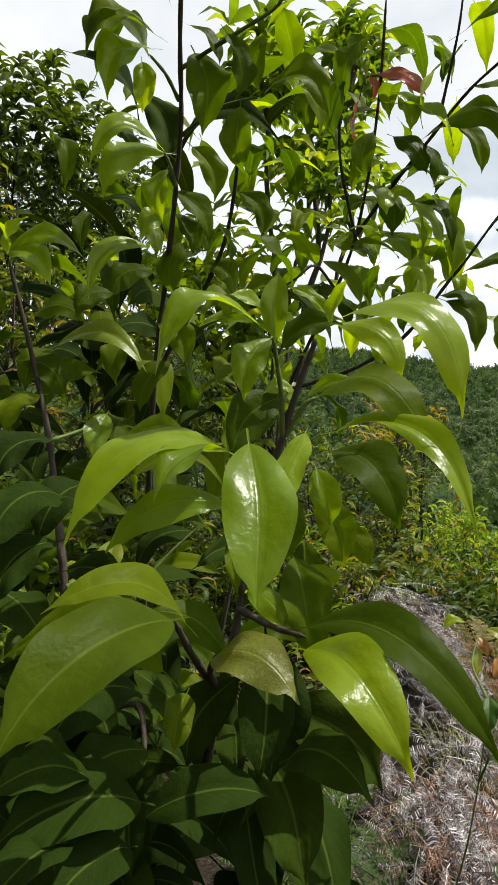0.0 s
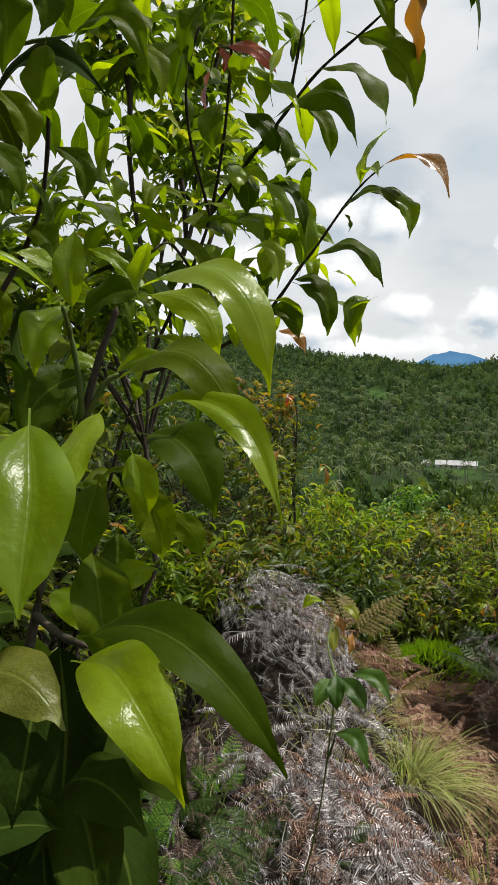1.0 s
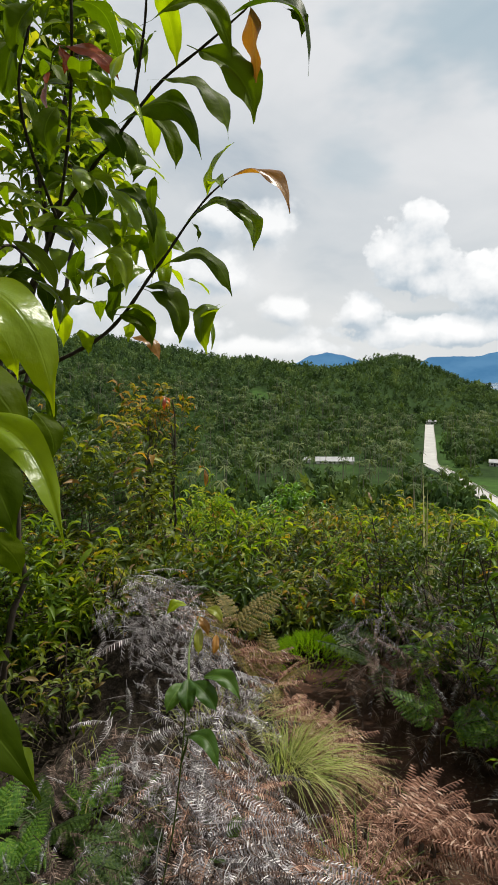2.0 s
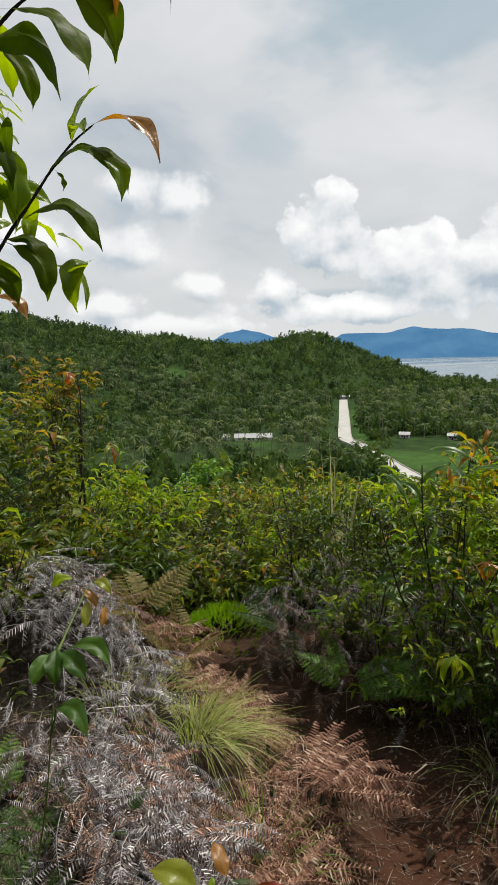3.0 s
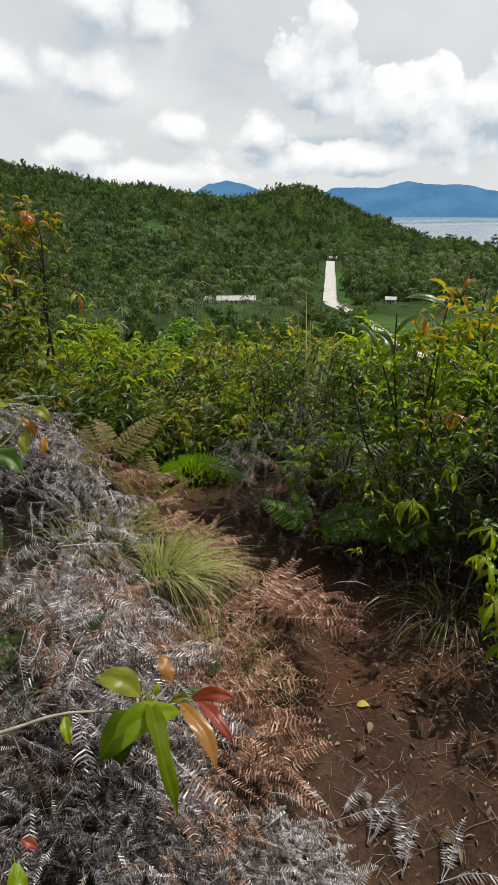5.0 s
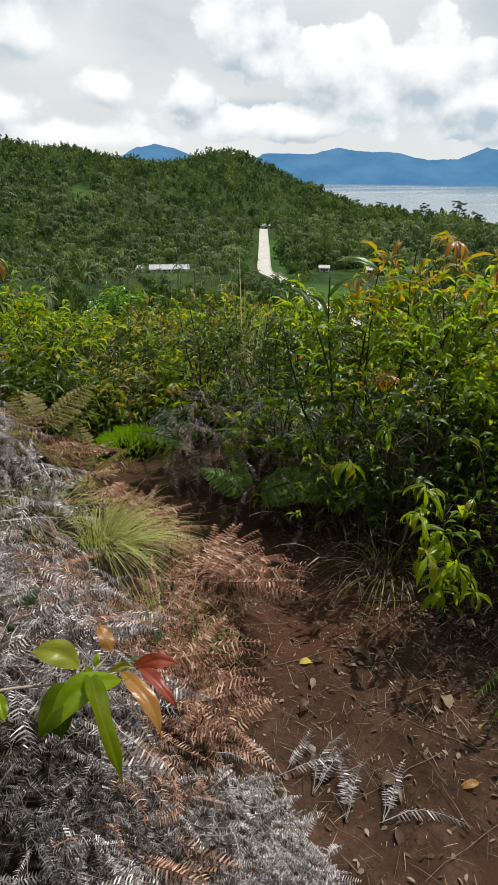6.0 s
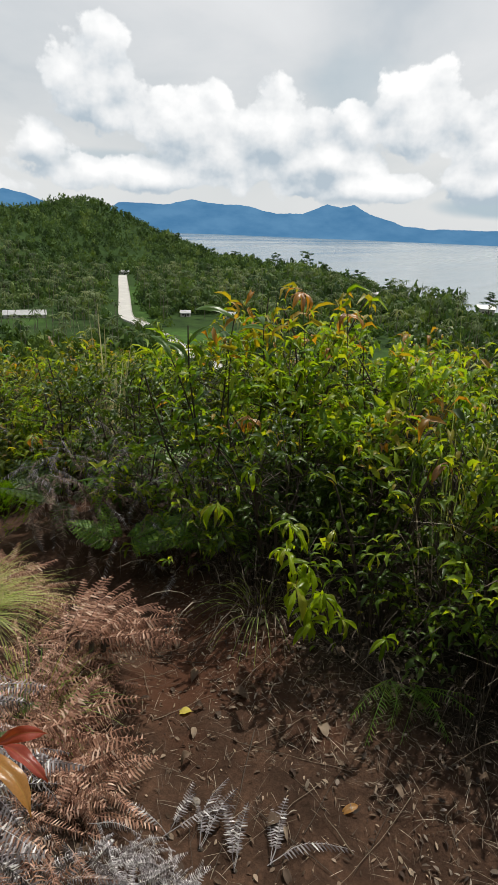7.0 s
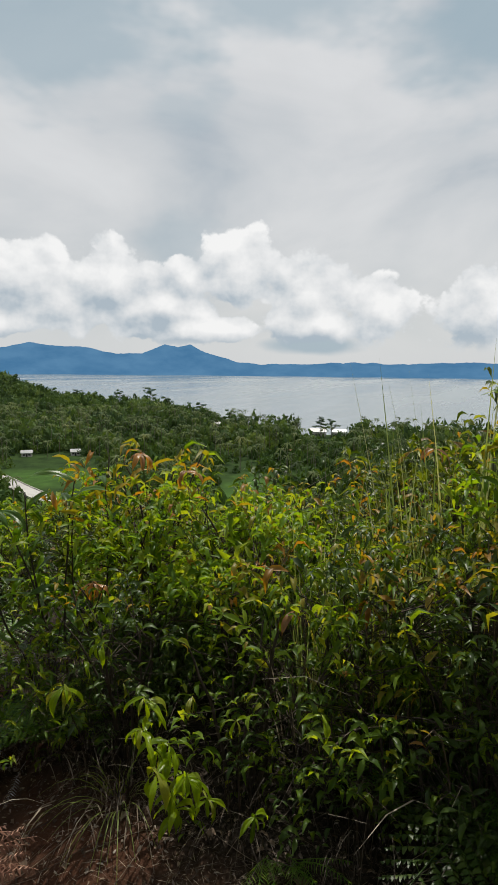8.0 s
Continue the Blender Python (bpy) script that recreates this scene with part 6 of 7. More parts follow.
sprig(1.89, 1.38, 0.48, "gyg", 8, 0.115, 31, "sprig of yellow-green drooping leaves", 80)
sprig(2.00, 1.37, 0.53, "gg", 3, 0.100, 32, "small sprig of bright green leaves", 80)
sprig(2.02, 1.21, 0.47, "s", 3, 0.080, 46, "sprig with spotted pale leaves", 80)
sprig(1.88, 1.05, 0.40, "ygg", 8, 0.085, 38, "sprig of light green leaves at the path edge", 80)
sprig(1.87, 0.97, 0.35, "gg", 8, 0.085, 39, "sprig of light green leaves at the path edge", 80)
sprig(1.90, 0.92, 0.33, "gyg", 8, 0.090, 40, "sprig of light green leaves at the path edge", 80)
sprig(1.79, 0.86, 0.28, "gg", 8, 0.085, 47, "sprig of light green leaves at the path edge", 80)
sprig(1.85, 0.86, 0.30, "yg", 7, 0.085, 57, "sprig of light green leaves at the path edge", 80)
for k, (x, y, z) in enumerate([(1.80, 0.98, 0.46), (1.84, 0.90, 0.42), (1.76, 0.90, 0.36), (1.82, 0.82, 0.34), (1.78, 0.84, 0.24), (1.84, 0.76, 0.27), (1.88, 1.02, 0.52)]):
    sprig(x, y, z, ("ggy", "gg", "gyg")[k % 3], 7, 0.115, 60 + k, "sprig of long light green leaves over the path edge", 70)
sprig(2.25, 1.52, 0.73, "ob", 8, 0.120, 35, "sprig of bronze leaves", 80)
sprig(2.09, 0.95, 0.43, "dyo", 5, 0.090, 37, "sprig with one orange leaf", 80)
sprig(1.99, 1.29, 0.63, "g", 5, 0.100, 33, "sprig with bright green leaves", 80)
sprig(2.00, 0.43, 0.54, "gg", 3, 0.100, 48, "sprig with two bright green leaves", 80)
sprig(2.37, 0.37, 0.80, "gb", 7, 0.110, 36, "sprig of green and bronze leaves", 80)
sprig(1.74, 0.78, 0.40, "ggd", 8, 0.090, 49, "sprig of light green leaves", 80)
sprig(1.74, 0.55, 0.34, "gd", 7, 0.080, 50, "sprig of light green leaves", 80)
sprig(2.47, 0.29, 0.89, "bo", 6, 0.100, 51, "sprig of bronze leaves", 80)
sprig(2.54, 1.46, 1.26, "ob", 8, 0.120, 52, "sprig of orange young leaves", 80)
sprig(2.64, 1.28, 1.18, "oyb", 7, 0.110, 53, "sprig of orange young leaves", 80)
sprig(1.93, 0.70, 0.50, "yg", 4, 0.110, 54, "sprig of pale green narrow leaves", 80)
sprig(2.28, 0.62, 0.75, "bdg", 8, 0.100, 55, "sprig of green and bronze leaves", 80)
sprig(2.84, 0.20, 1.32, "bog", 7, 0.100, 56, "sprig of bronze leaves", 80)
sprig(1.96, 2.00, 0.02, "g", 4, 0.10, 41, "low sprig of bright green leaves")
sprig(2.05, 2.92, 0.35, "gyo", 6, 0.10, 42, "sprig of yellowish leaves over dead fern")
sprig(1.35, 4.60, 1.50, "ory", 7, 0.13, 43, "tall sprig with red young leaves")
sprig(1.60, 4.40, 0.95, "oyg", 6, 0.13, 44, "tall sprig with bronze young leaves")
for k, (x, y) in enumerate([(2.18, 1.52), (2.14, 1.36), (2.10, 1.22), (2.08, 0.75), (2.02, 0.30), (2.02, -0.1)]):
    tuft("dry_grass", "dull brown dead grass hanging in the hollow bush", x, y, 60, 0.55, 0.004, M_DULL, 440 + k, 0.30, 0.75, 0.12, lean=(-0.12, -0.05))
tuft("tall_grass", "tall pale yellow-green grass stalk", 2.95, 3.35, 30, 1.36, 0.022, M_FANGRASS, 402, 0.13, 0.10, 0.03)
tuft("tall_grass", "tall thin pale grass standing over the bushes", 2.91, 0.46, 28, 1.63, 0.011, M_GRASS, 470, 0.14, 0.25, 0.07)
tuft("tall_grass", "tall thin pale grass standing over the bushes", 2.97, 0.39, 21, 1.62, 0.011, M_PALEGRASS, 471, 0.14, 0.25, 0.07)
tuft("tall_grass", "tall thin pale grass standing over the bushes", 2.62, 0.65, 21, 1.38, 0.009, M_PALEGRASS, 472, 0.14, 0.25, 0.07)
tuft("tall_grass", "tall thin pale grass standing over the bushes", 2.86, 0.17, 36, 1.81, 0.012, M_PALEGRASS, 474, 0.14, 0.25, 0.07)
tuft("tall_grass", "tall thin pale grass standing over the bushes", 2.87, 0.04, 43, 1.91, 0.012, M_PALEGRASS, 475, 0.14, 0.25, 0.07)
tuft("tall_grass", "tall thin pale grass standing over the bushes", 3.04, 0.66, 21, 1.40, 0.010, M_GRASS, 476, 0.14, 0.25, 0.07)
tuft("tall_grass", "tall thin pale grass standing over the bushes", 2.73, 0.26, 21, 1.57, 0.009, M_PALEGRASS, 477, 0.14, 0.25, 0.07)
tuft("tall_grass", "dry grass hanging over the dark bank", 2.40, -0.08, 46, 1.45, 0.008, M_STRAW, 406, 0.5, 0.5, 0.2)
for k, (x, y, h) in enumerate([(2.50, 0.62, 1.10), (2.60, 0.42, 1.25), (2.52, 0.22, 1.15), (2.66, 0.02, 1.35), (2.48, -0.12, 1.20)]):
    tuft("dry_grass", "dry straw and green grass standing in the bush", x, y, 46, h, 0.006, (M_STRAW, M_GRASS)[k % 2], 480 + k, 0.28, 0.35, 0.14)
tuft("grass_tuft", "yellow-green grass tuft on the fern bank", 1.10, 1.92, 330, 0.33, 0.0026, M_TUFT, 407, 0.85, 0.95, 0.10, lean=(0.55, -0.15), lift=0.06)
tuft("grass_tuft", "pale green grass tuft on the fern bank", 0.88, 2.15, 240, 0.24, 0.0026, M_TUFT, 408, 0.8, 0.8, 0.20, lean=(0.25, -0.1), lift=0.06)
tuft("grass_tuft", "thin grass tuft among dead fern", 0.98, 1.30, 120, 0.26, 0.004, M_GRASS, 409, 1.0, 0.7, 0.12, lift=0.08)
tuft("dry_grass", "bleached dry grass at the foot of the bush", 1.96, 1.40, 16, 0.42, 0.005, M_STRAW, 410, 0.35, 1.1, 0.10, lean=(-0.35, -0.1))
tuft("dry_grass", "bleached hanging dry grass at the foot of the bush", 1.98, 1.22, 16, 0.42, 0.005, M_STRAW, 411, 0.35, 1.1, 0.12, lean=(-0.35, -0.1))
tuft("dry_grass", "bleached dry grass under the bush", 2.20, 1.80, 30, 0.45, 0.006, M_STRAW, 412, 0.9, 0.8, 0.12)
tuft("grass_tuft", "green grass clump at the path edge", 1.98, 1.22, 14, 0.34, 0.004, M_GRASS, 413, 0.6, 0.9, 0.06, lean=(-0.3, 0.0))
tuft("dry_grass", "bleached dry grass beside the path", 2.20, 0.25, 30, 0.70, 0.004, M_DULL, 414, 0.6, 0.8, 0.15)
tuft("dry_grass", "bleached dry grass in the dark bush", 2.20, -0.20, 50, 0.95, 0.005, M_STRAW, 415, 0.5, 0.7, 0.15)
for k, (a, r, h) in enumerate([(11, 4.3, 0.8), (17, 4.6, 0.7), (22, 4.2, 0.55), (26, 4.9, 0.8), (30, 4.4, 0.55), (34, 5.0, 0.8), (37, 4.5, 0.6), (41, 4.9, 0.9), (46, 4.6, 0.9), (7, 4.0, 0.8), (56, 4.3, 0.9), (63, 4.0, 1.0)]):
    q = polar(a, r)
    tuft("dry_grass", "dull brown dry stalks among the slope bushes", q[0], q[1], 70, h, 0.009, M_DULL if k % 3 else M_STRAW, 490 + k, 0.5, 0.45, 0.25)
for k, (x, y) in enumerate([(0.25, 1.7), (0.10, 2.1), (0.35, 2.4), (0.55, 2.9), (0.2, 3.0), (0.95, 3.2), (1.4, 3.6)]):
    tuft("dry_grass", "bleached dry grass on the bank", x, y, 34, 0.36, 0.004, M_DULL if k % 2 else M_GRASS, 420 + k, 1.1, 0.8, 0.18)

# ---------------------------------------------------------------- ferns
fern_rng = np.random.default_rng(500)


def fern_mat(name, label, zones, n, length, mat, seed, lift=(0.02, 0.22), aim=None):
    """A tangled mat of dead fern blades over the bank."""
    rng = np.random.default_rng(seed)
    pieces = [[], [], [], []]
    for (x, y, rx, ry), share in zones:
        k = int(n * share)
        a, q = rng.uniform(0, 2 * np.pi, k), np.sqrt(rng.uniform(0, 1, k))
        px, py = x + np.cos(a) * q * rx, y + np.sin(a) * q * ry
        pz = land(px, py) + rng.uniform(*lift, k)
        h = rng.uniform(0, 2 * np.pi, k) if aim is None else np.radians(aim) + rng.normal(0, 0.7, k)
        d = np.stack([np.sin(h), np.cos(h), rng.normal(0.0, 0.35, k)], -1)
        m = frames_of(np.stack([px, py, pz], -1), d, np.array((0.0, -0.25, 1.0)) + rng.normal(0, 0.32, (k, 3)), length * rng.uniform(0.5, 1.25, k))
        for j in range(4):
            pieces[j].append(m[j::4])
    arr = joined([stamp(*COMBS[j], np.concatenate(pieces[j])) for j in range(4)])
    return tagged(part(name, arr, mat), label, "dead fern", kind="stuff")


SILVER = [((0.60, 1.14, 0.16, 0.30), 0.34), ((0.72, 1.62, 0.20, 0.36), 0.30), ((0.84, 2.55, 0.26, 0.45), 0.20), ((0.48, 1.75, 0.16, 0.40), 0.07)]
GREY = [((0.42, 0.98, 0.30, 0.36), 0.40), ((0.60, 0.70, 0.22, 0.22), 0.34), ((0.20, 0.75, 0.28, 0.3), 0.12), ((0.45, 1.60, 0.4, 0.5), 0.14)]
RUSTY = [((1.16, 1.42, 0.14, 0.22), 0.26), ((1.30, 2.15, 0.18, 0.36), 0.30), ((0.92, 1.12, 0.13, 0.22), 0.26), ((1.32, 2.75, 0.2, 0.4), 0.18)]
fern_mat("dead_fern_mat", "silvery white dead fern fronds hanging over the bank", SILVER, 360, 0.135, M_SILVER, 501, (0.08, 0.22), 168)
fern_mat("dead_fern_mat", "fine silvery dead fern along the path edge", [((0.86, 0.66, 0.09, 0.22), 0.55), ((0.70, 0.46, 0.16, 0.18), 0.45)], 420, 0.080, M_SILVER, 507, (0.02, 0.13), 140)
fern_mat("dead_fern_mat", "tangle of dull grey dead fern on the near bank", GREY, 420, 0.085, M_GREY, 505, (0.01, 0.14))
fern_mat("dead_fern_mat", "pale dead fern scattered over the near bank", GREY, 260, 0.090, M_SILVER, 515, (0.04, 0.15), 150)
fern_mat("dead_fern_mat", "pink-brown dead fern among the silvery fronds", [((0.82, 1.36, 0.18, 0.30), 0.4), ((0.74, 1.00, 0.15, 0.22), 0.3), ((0.70, 1.75, 0.2, 0.3), 0.3)], 170, 0.13, M_RUSTFERN, 516, (0.06, 0.18), 150)
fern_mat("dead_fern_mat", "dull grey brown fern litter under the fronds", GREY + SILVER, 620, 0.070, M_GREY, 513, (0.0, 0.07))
fern_mat("dead_fern_mat", "rusty brown dead fern fronds on the bank", RUSTY, 250, 0.155, M_RUSTFERN, 502, (0.03, 0.13))
fern_mat("dead_fern_mat", "crumpled pink-brown dead fern on the bank", RUSTY + [((0.66, 1.36, 0.22, 0.36), 0.5), ((0.56, 0.78, 0.16, 0.16), 0.12)], 150, 0.135, M_RUSTFERN, 506, (0.05, 0.17), 150)
fern_mat("dead_fern_mat", "dull brown dead fern among the silvery fronds", SILVER + [((0.38, 1.55, 0.30, 0.60), 0.5)], 240, 0.12, M_DULLFERN, 514, (0.06, 0.19), 160)
fern_mat("dead_fern_mat", "silvery dead fern higher up the bank", [((0.78, 2.75, 0.30, 0.40), 0.6), ((0.86, 2.25, 0.22, 0.30), 0.25), ((0.55, 1.95, 0.22, 0.35), 0.15)], 220, 0.16, M_SILVER, 508, (0.08, 0.24), 165)
fern_mat("dead_fern_mat", "orange-brown dead fern on the crest of the bank", [((1.42, 2.35, 0.14, 0.34), 0.6), ((1.05, 2.85, 0.25, 0.30), 0.4)], 130, 0.17, M_RUSTFERN, 509, (0.03, 0.15), 100)
fern_mat("dead_fern_mat", "brown dead fern heap under the bushes", [((2.12, 2.45, 0.35, 0.45), 0.6), ((2.3, 1.9, 0.3, 0.3), 0.4)], 230, 0.16, M_DULLFERN, 503, (0.02, 0.50), 200)
fern_mat("dead_fern_mat", "grey dead fern heap under the bushes", [((2.2, 2.6, 0.45, 0.5), 0.5), ((2.6, 3.9, 0.4, 0.4), 0.3), ((2.1, 2.0, 0.2, 0.3), 0.2)], 150, 0.16, M_GREY, 504, (0.05, 0.62), 200)


def straw_mat(name, label, zones, n, length, width, mat, seed, lift):
    rng = np.random.default_rng(seed)
    o, d = [], []
    for (x, y, rx, ry), share in zones:
        k = int(n * share)
        a, q = rng.uniform(0, 2 * np.pi, k), np.sqrt(rng.uniform(0, 1, k))
        px, py = x + np.cos(a) * q * rx, y + np.sin(a) * q * ry
        o.append(np.stack([px, py, land(px, py) + rng.uniform(*lift, k)], -1))
        h = rng.uniform(0, 2 * np.pi, k)
        d.append(np.stack([np.sin(h), np.cos(h), rng.normal(0.1, 0.35, k)], -1))
    o, d = np.concatenate(o), np.concatenate(d)
    arr = grass_arrays(rng, o, d, length * rng.uniform(0.4, 1.3, len(o)), width * rng.uniform(0.5, 1.3, len(o)), rng.uniform(0, 0.3, len(o)), 4)
    return tagged(part(name, arr, mat), label, "litter", kind="stuff")


straw_mat("straw_litter", "fine dry stalks and fern ribs on the bank", GREY + RUSTY, 300, 0.15, 0.0014, M_STRAW, 511, (0.0, 0.14))
straw_mat("straw_litter", "dry stalks and grey litter under the bushes", [((2.1, 2.4, 0.5, 0.7), 0.35), ((2.2, 1.5, 0.35, 0.6), 0.25), ((2.25, 0.4, 0.4, 0.9), 0.4)], 900, 0.22, 0.0022, M_DULL, 512, (0.0, 0.35))

for k in range(24):
    (x, y, rx, ry), _ = SILVER[k % 3]
    a, q = fern_rng.uniform(0, 6.28), math.sqrt(fern_rng.uniform(0, 1))
    fern("silvery grey dead fern lying on the bank", x + math.cos(a) * q * rx, y + math.sin(a) * q * ry, 4, 0.165, M_SILVER, 520 + k, "comb", 0.35, 165, "dead_fern", "dead ferns on the bank", 0.14)
for k in range(24):
    (x, y, rx, ry), _ = RUSTY[k % 4]
    a, q = fern_rng.uniform(0, 6.28), math.sqrt(fern_rng.uniform(0, 1))
    fern("rusty brown dead fern drooping over the bank", x + math.cos(a) * q * rx, y + math.sin(a) * q * ry, 4, 0.19, M_RUSTFERN, 580 + k, "comb", 0.45, 118, "dead_fern", "dead ferns on the bank", 0.10)
for k, (x, y) in enumerate([(1.04, 0.80), (1.08, 0.72), (1.10, 0.62), (1.18, 0.56)]):
    fern("curled grey dead fern lying on the path", x, y, 4, 0.14, M_SILVER, 640 + k, "comb", 0.5, 60, "dead_fern", "", 0.0)
# two of three take the fern colour that has shade in it
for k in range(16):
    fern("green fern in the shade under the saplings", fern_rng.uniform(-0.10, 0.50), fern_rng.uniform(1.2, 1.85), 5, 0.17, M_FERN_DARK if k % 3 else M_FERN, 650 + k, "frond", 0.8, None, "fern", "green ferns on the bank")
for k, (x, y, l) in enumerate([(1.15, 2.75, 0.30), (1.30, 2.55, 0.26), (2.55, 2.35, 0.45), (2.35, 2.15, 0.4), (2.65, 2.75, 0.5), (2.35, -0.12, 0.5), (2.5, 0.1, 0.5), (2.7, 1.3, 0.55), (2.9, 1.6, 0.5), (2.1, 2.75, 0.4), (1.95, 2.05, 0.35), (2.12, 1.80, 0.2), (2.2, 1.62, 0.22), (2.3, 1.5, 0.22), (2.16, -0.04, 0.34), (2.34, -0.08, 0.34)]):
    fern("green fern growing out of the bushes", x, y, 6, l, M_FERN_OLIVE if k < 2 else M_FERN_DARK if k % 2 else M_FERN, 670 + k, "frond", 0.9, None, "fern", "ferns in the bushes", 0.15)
fern("bright green fern low at the path edge", 1.92, 0.58, 6, 0.20, M_FERN, 695, "comb", 0.7, 250, "fern", "ferns in the bushes", 0.02)
fern("bright green fern low at the path edge", 1.96, 0.50, 6, 0.22, M_FERN, 696, "comb", 0.9, 240, "fern", "ferns in the bushes", 0.02)
rng_c = np.random.default_rng(690)
for k in range(9):
    a = k * 0.698
    fern("rusty brown dead fern hanging over the path edge", 1.24 + 0.06 * math.cos(a), 1.38 + 0.07 * math.sin(a), 5, 0.20, M_RUSTFERN, 1640 + k, "comb", 0.45, 120 + 45 * math.cos(a), "dead_fern", "dead ferns on the bank", 0.14)
for k in range(4):
    fern("small green fern among the dead fern", fern_rng.uniform(0.25, 0.95), fern_rng.uniform(0.9, 1.6), 4, 0.07, M_FERN_DARK, 1700 + k, "frond", 0.9, None, "fern", "small ferns on the bank", 0.12)
cushion = thing("feathery_fern", "low cushion of bright green feathery fern", "fern", pose(1.86, 3.18, grounded(1.86, 3.18)))
pieces = []
for k in range(900):
    a, q = rng_c.uniform(0, 6.28), math.sqrt(rng_c.uniform(0, 1))
    pieces.append(stamp(*COMBS[k % 4], frames_of((math.cos(a) * q * 0.29, math.sin(a) * q * 0.22, 0.08 + 0.24 * math.sqrt(1 - q * q * 0.98)), (math.cos(a) * q, math.sin(a) * q, 0.9 + rng_c.uniform(0, 1.0)), rng_c.normal(0, 0.4, 3) + (0, 0, 1), rng_c.uniform(0.040, 0.065))))
tagged(part("foliage", joined(pieces), M_CUSHION, cushion), kind="stuff")

# ---------------------------------------------------------------- litter on the path
litter_rng = np.random.default_rng(700)
dry_meshes = []
for k in range(5):
    v, f, uv = blade_shape((0.25, 0.1, 0.35, 0.18, 0.05)[k], (0.8, 0.4, 1.1, 0.3, 0.6)[k], (0.10, 0.05, 0.12, 0.08, 0.15)[k], 7, 4, k)
    dry_meshes.append(mesh_data("fallen_leaf", v, f, M_DRYLEAF, True, uv))


def on_path(rng, y0=-0.5, y1=1.6):
    while True:
        x, y = rng.uniform(0.7, 2.2), rng.uniform(y0, y1)
        if -0.5 < side_of_path(np.array([x]), np.array([y]))[0] < 0.75:
            return x, y


def lay(me, name, label, category, x, y, size, ratio, rng, group, up=0.004):
    ob = tagged(new(name, me), label, category, group)
    ob.matrix_world = pose(x, y, grounded(x, y) + up, rng.uniform(-14, 14), rng.uniform(-14, 14), rng.uniform(0, 360)) @ Matrix.Diagonal((size * ratio, size, size, 1))
    return ob


for k in range(200):
    x, y = on_path(litter_rng)
    lay(dry_meshes[k % 5], "fallen_leaf", "dry brown curled leaf lying on the soil", "leaf", x, y, 0.018 + 0.05 * litter_rng.uniform(0, 1) ** 2, litter_rng.uniform(0.2, 0.6), litter_rng, "fallen leaves on the path")
yellow = mesh_data("fallen_leaf", *blade_shape(0.05, 0.3, 0.03, 8, 4, 1)[:2], M_YELLOWLEAF)
orange = mesh_data("fallen_leaf", *blade_shape(0.10, 0.3, 0.03, 8, 4, 2)[:2], M_LEAF["o"])
lay(yellow, "fallen_leaf", "bright yellow fallen leaf on the path", "leaf", 1.42, 1.07, 0.048, 0.75, litter_rng, "fallen leaves on the path")
lay(orange, "fallen_leaf", "orange fallen leaf on the path", "leaf", 1.47, 0.46, 0.06, 0.4, litter_rng, "fallen leaves on the path")
for k in range(130):
    x, y = on_path(litter_rng)
    a, l = litter_rng.uniform(0, 6.28), 0.06 + 0.44 * litter_rng.uniform(0, 1) ** 2
    dx, dy = math.cos(a) * l / 2, math.sin(a) * l / 2
    q = bend((x - dx, y - dy, 0), (x + dx, y + dy, 0), 7, 0, 0.004, litter_rng)
    q[:, 2] = land(q[:, 0], q[:, 1]) + 0.004 + litter_rng.uniform(0, 0.01)
    ob = part("twig", tube(q, np.linspace(0.0020, 0.0008, 7) * litter_rng.uniform(0.35, 0.95), 5), M_STRAW if k % 3 else M_BARK)
    tagged(ob, "thin dry twig lying on the soil", "twig", "twigs on the path")
for k in range(4):
    x, y = on_path(litter_rng)
    bm = bmesh.new()
    bmesh.ops.create_icosphere(bm, subdivisions=2, radius=litter_rng.uniform(0.005, 0.016))
    for v in bm.verts:
        v.co *= 1 + 0.25 * noise.noise(v.co * 60 + Vector((k, 0, 0)))
        v.co.z *= 0.6
    ob = part("pebble", bm, M_PEBBLE)
    ob.location = (x, y, grounded(x, y) + 0.002)
    tagged(ob, "small rounded brown pebble in the soil", "pebble", "pebbles on the path")
crumbs = []
for k in range(3):
    n_c = 900
    px, py = litter_rng.uniform(0.75, 2.3, n_c), litter_rng.uniform(-0.6, 1.9, n_c)
    s_c = side_of_path(px, py)
    keep = (s_c > -0.5) & (s_c < 0.9)
    px, py = px[keep], py[keep]
    h = litter_rng.uniform(0, 6.28, len(px))
    m = frames_of(np.stack([px, py, land(px, py) + 0.004], -1), np.stack([np.sin(h), np.cos(h), litter_rng.normal(0, 0.2, len(px))], -1), litter_rng.normal(0, 0.4, (len(px), 3)) + (0, 0, 1), litter_rng.uniform(0.006, 0.026, len(px)))
    m[:, :3, 0] *= litter_rng.uniform(0.15, 0.6, len(px))[:, None]
    m[:, :3, 2] *= 0.4
    crumbs.append(stamp(*SMALL[k], m))
M_CRUMB = leaf_material("leaf_crumbs", [(0.0, (0.04, 0.024, 0.016)), (0.5, (0.11, 0.072, 0.048)), (1.0, (0.34, 0.26, 0.19))], 0.7, 0.1, 0.2, tint=(1.25, 1.2, 1.1))
tagged(part("soil_litter", joined(crumbs), M_CRUMB), "crumbs of dry brown leaf on the path", "litter", kind="stuff")


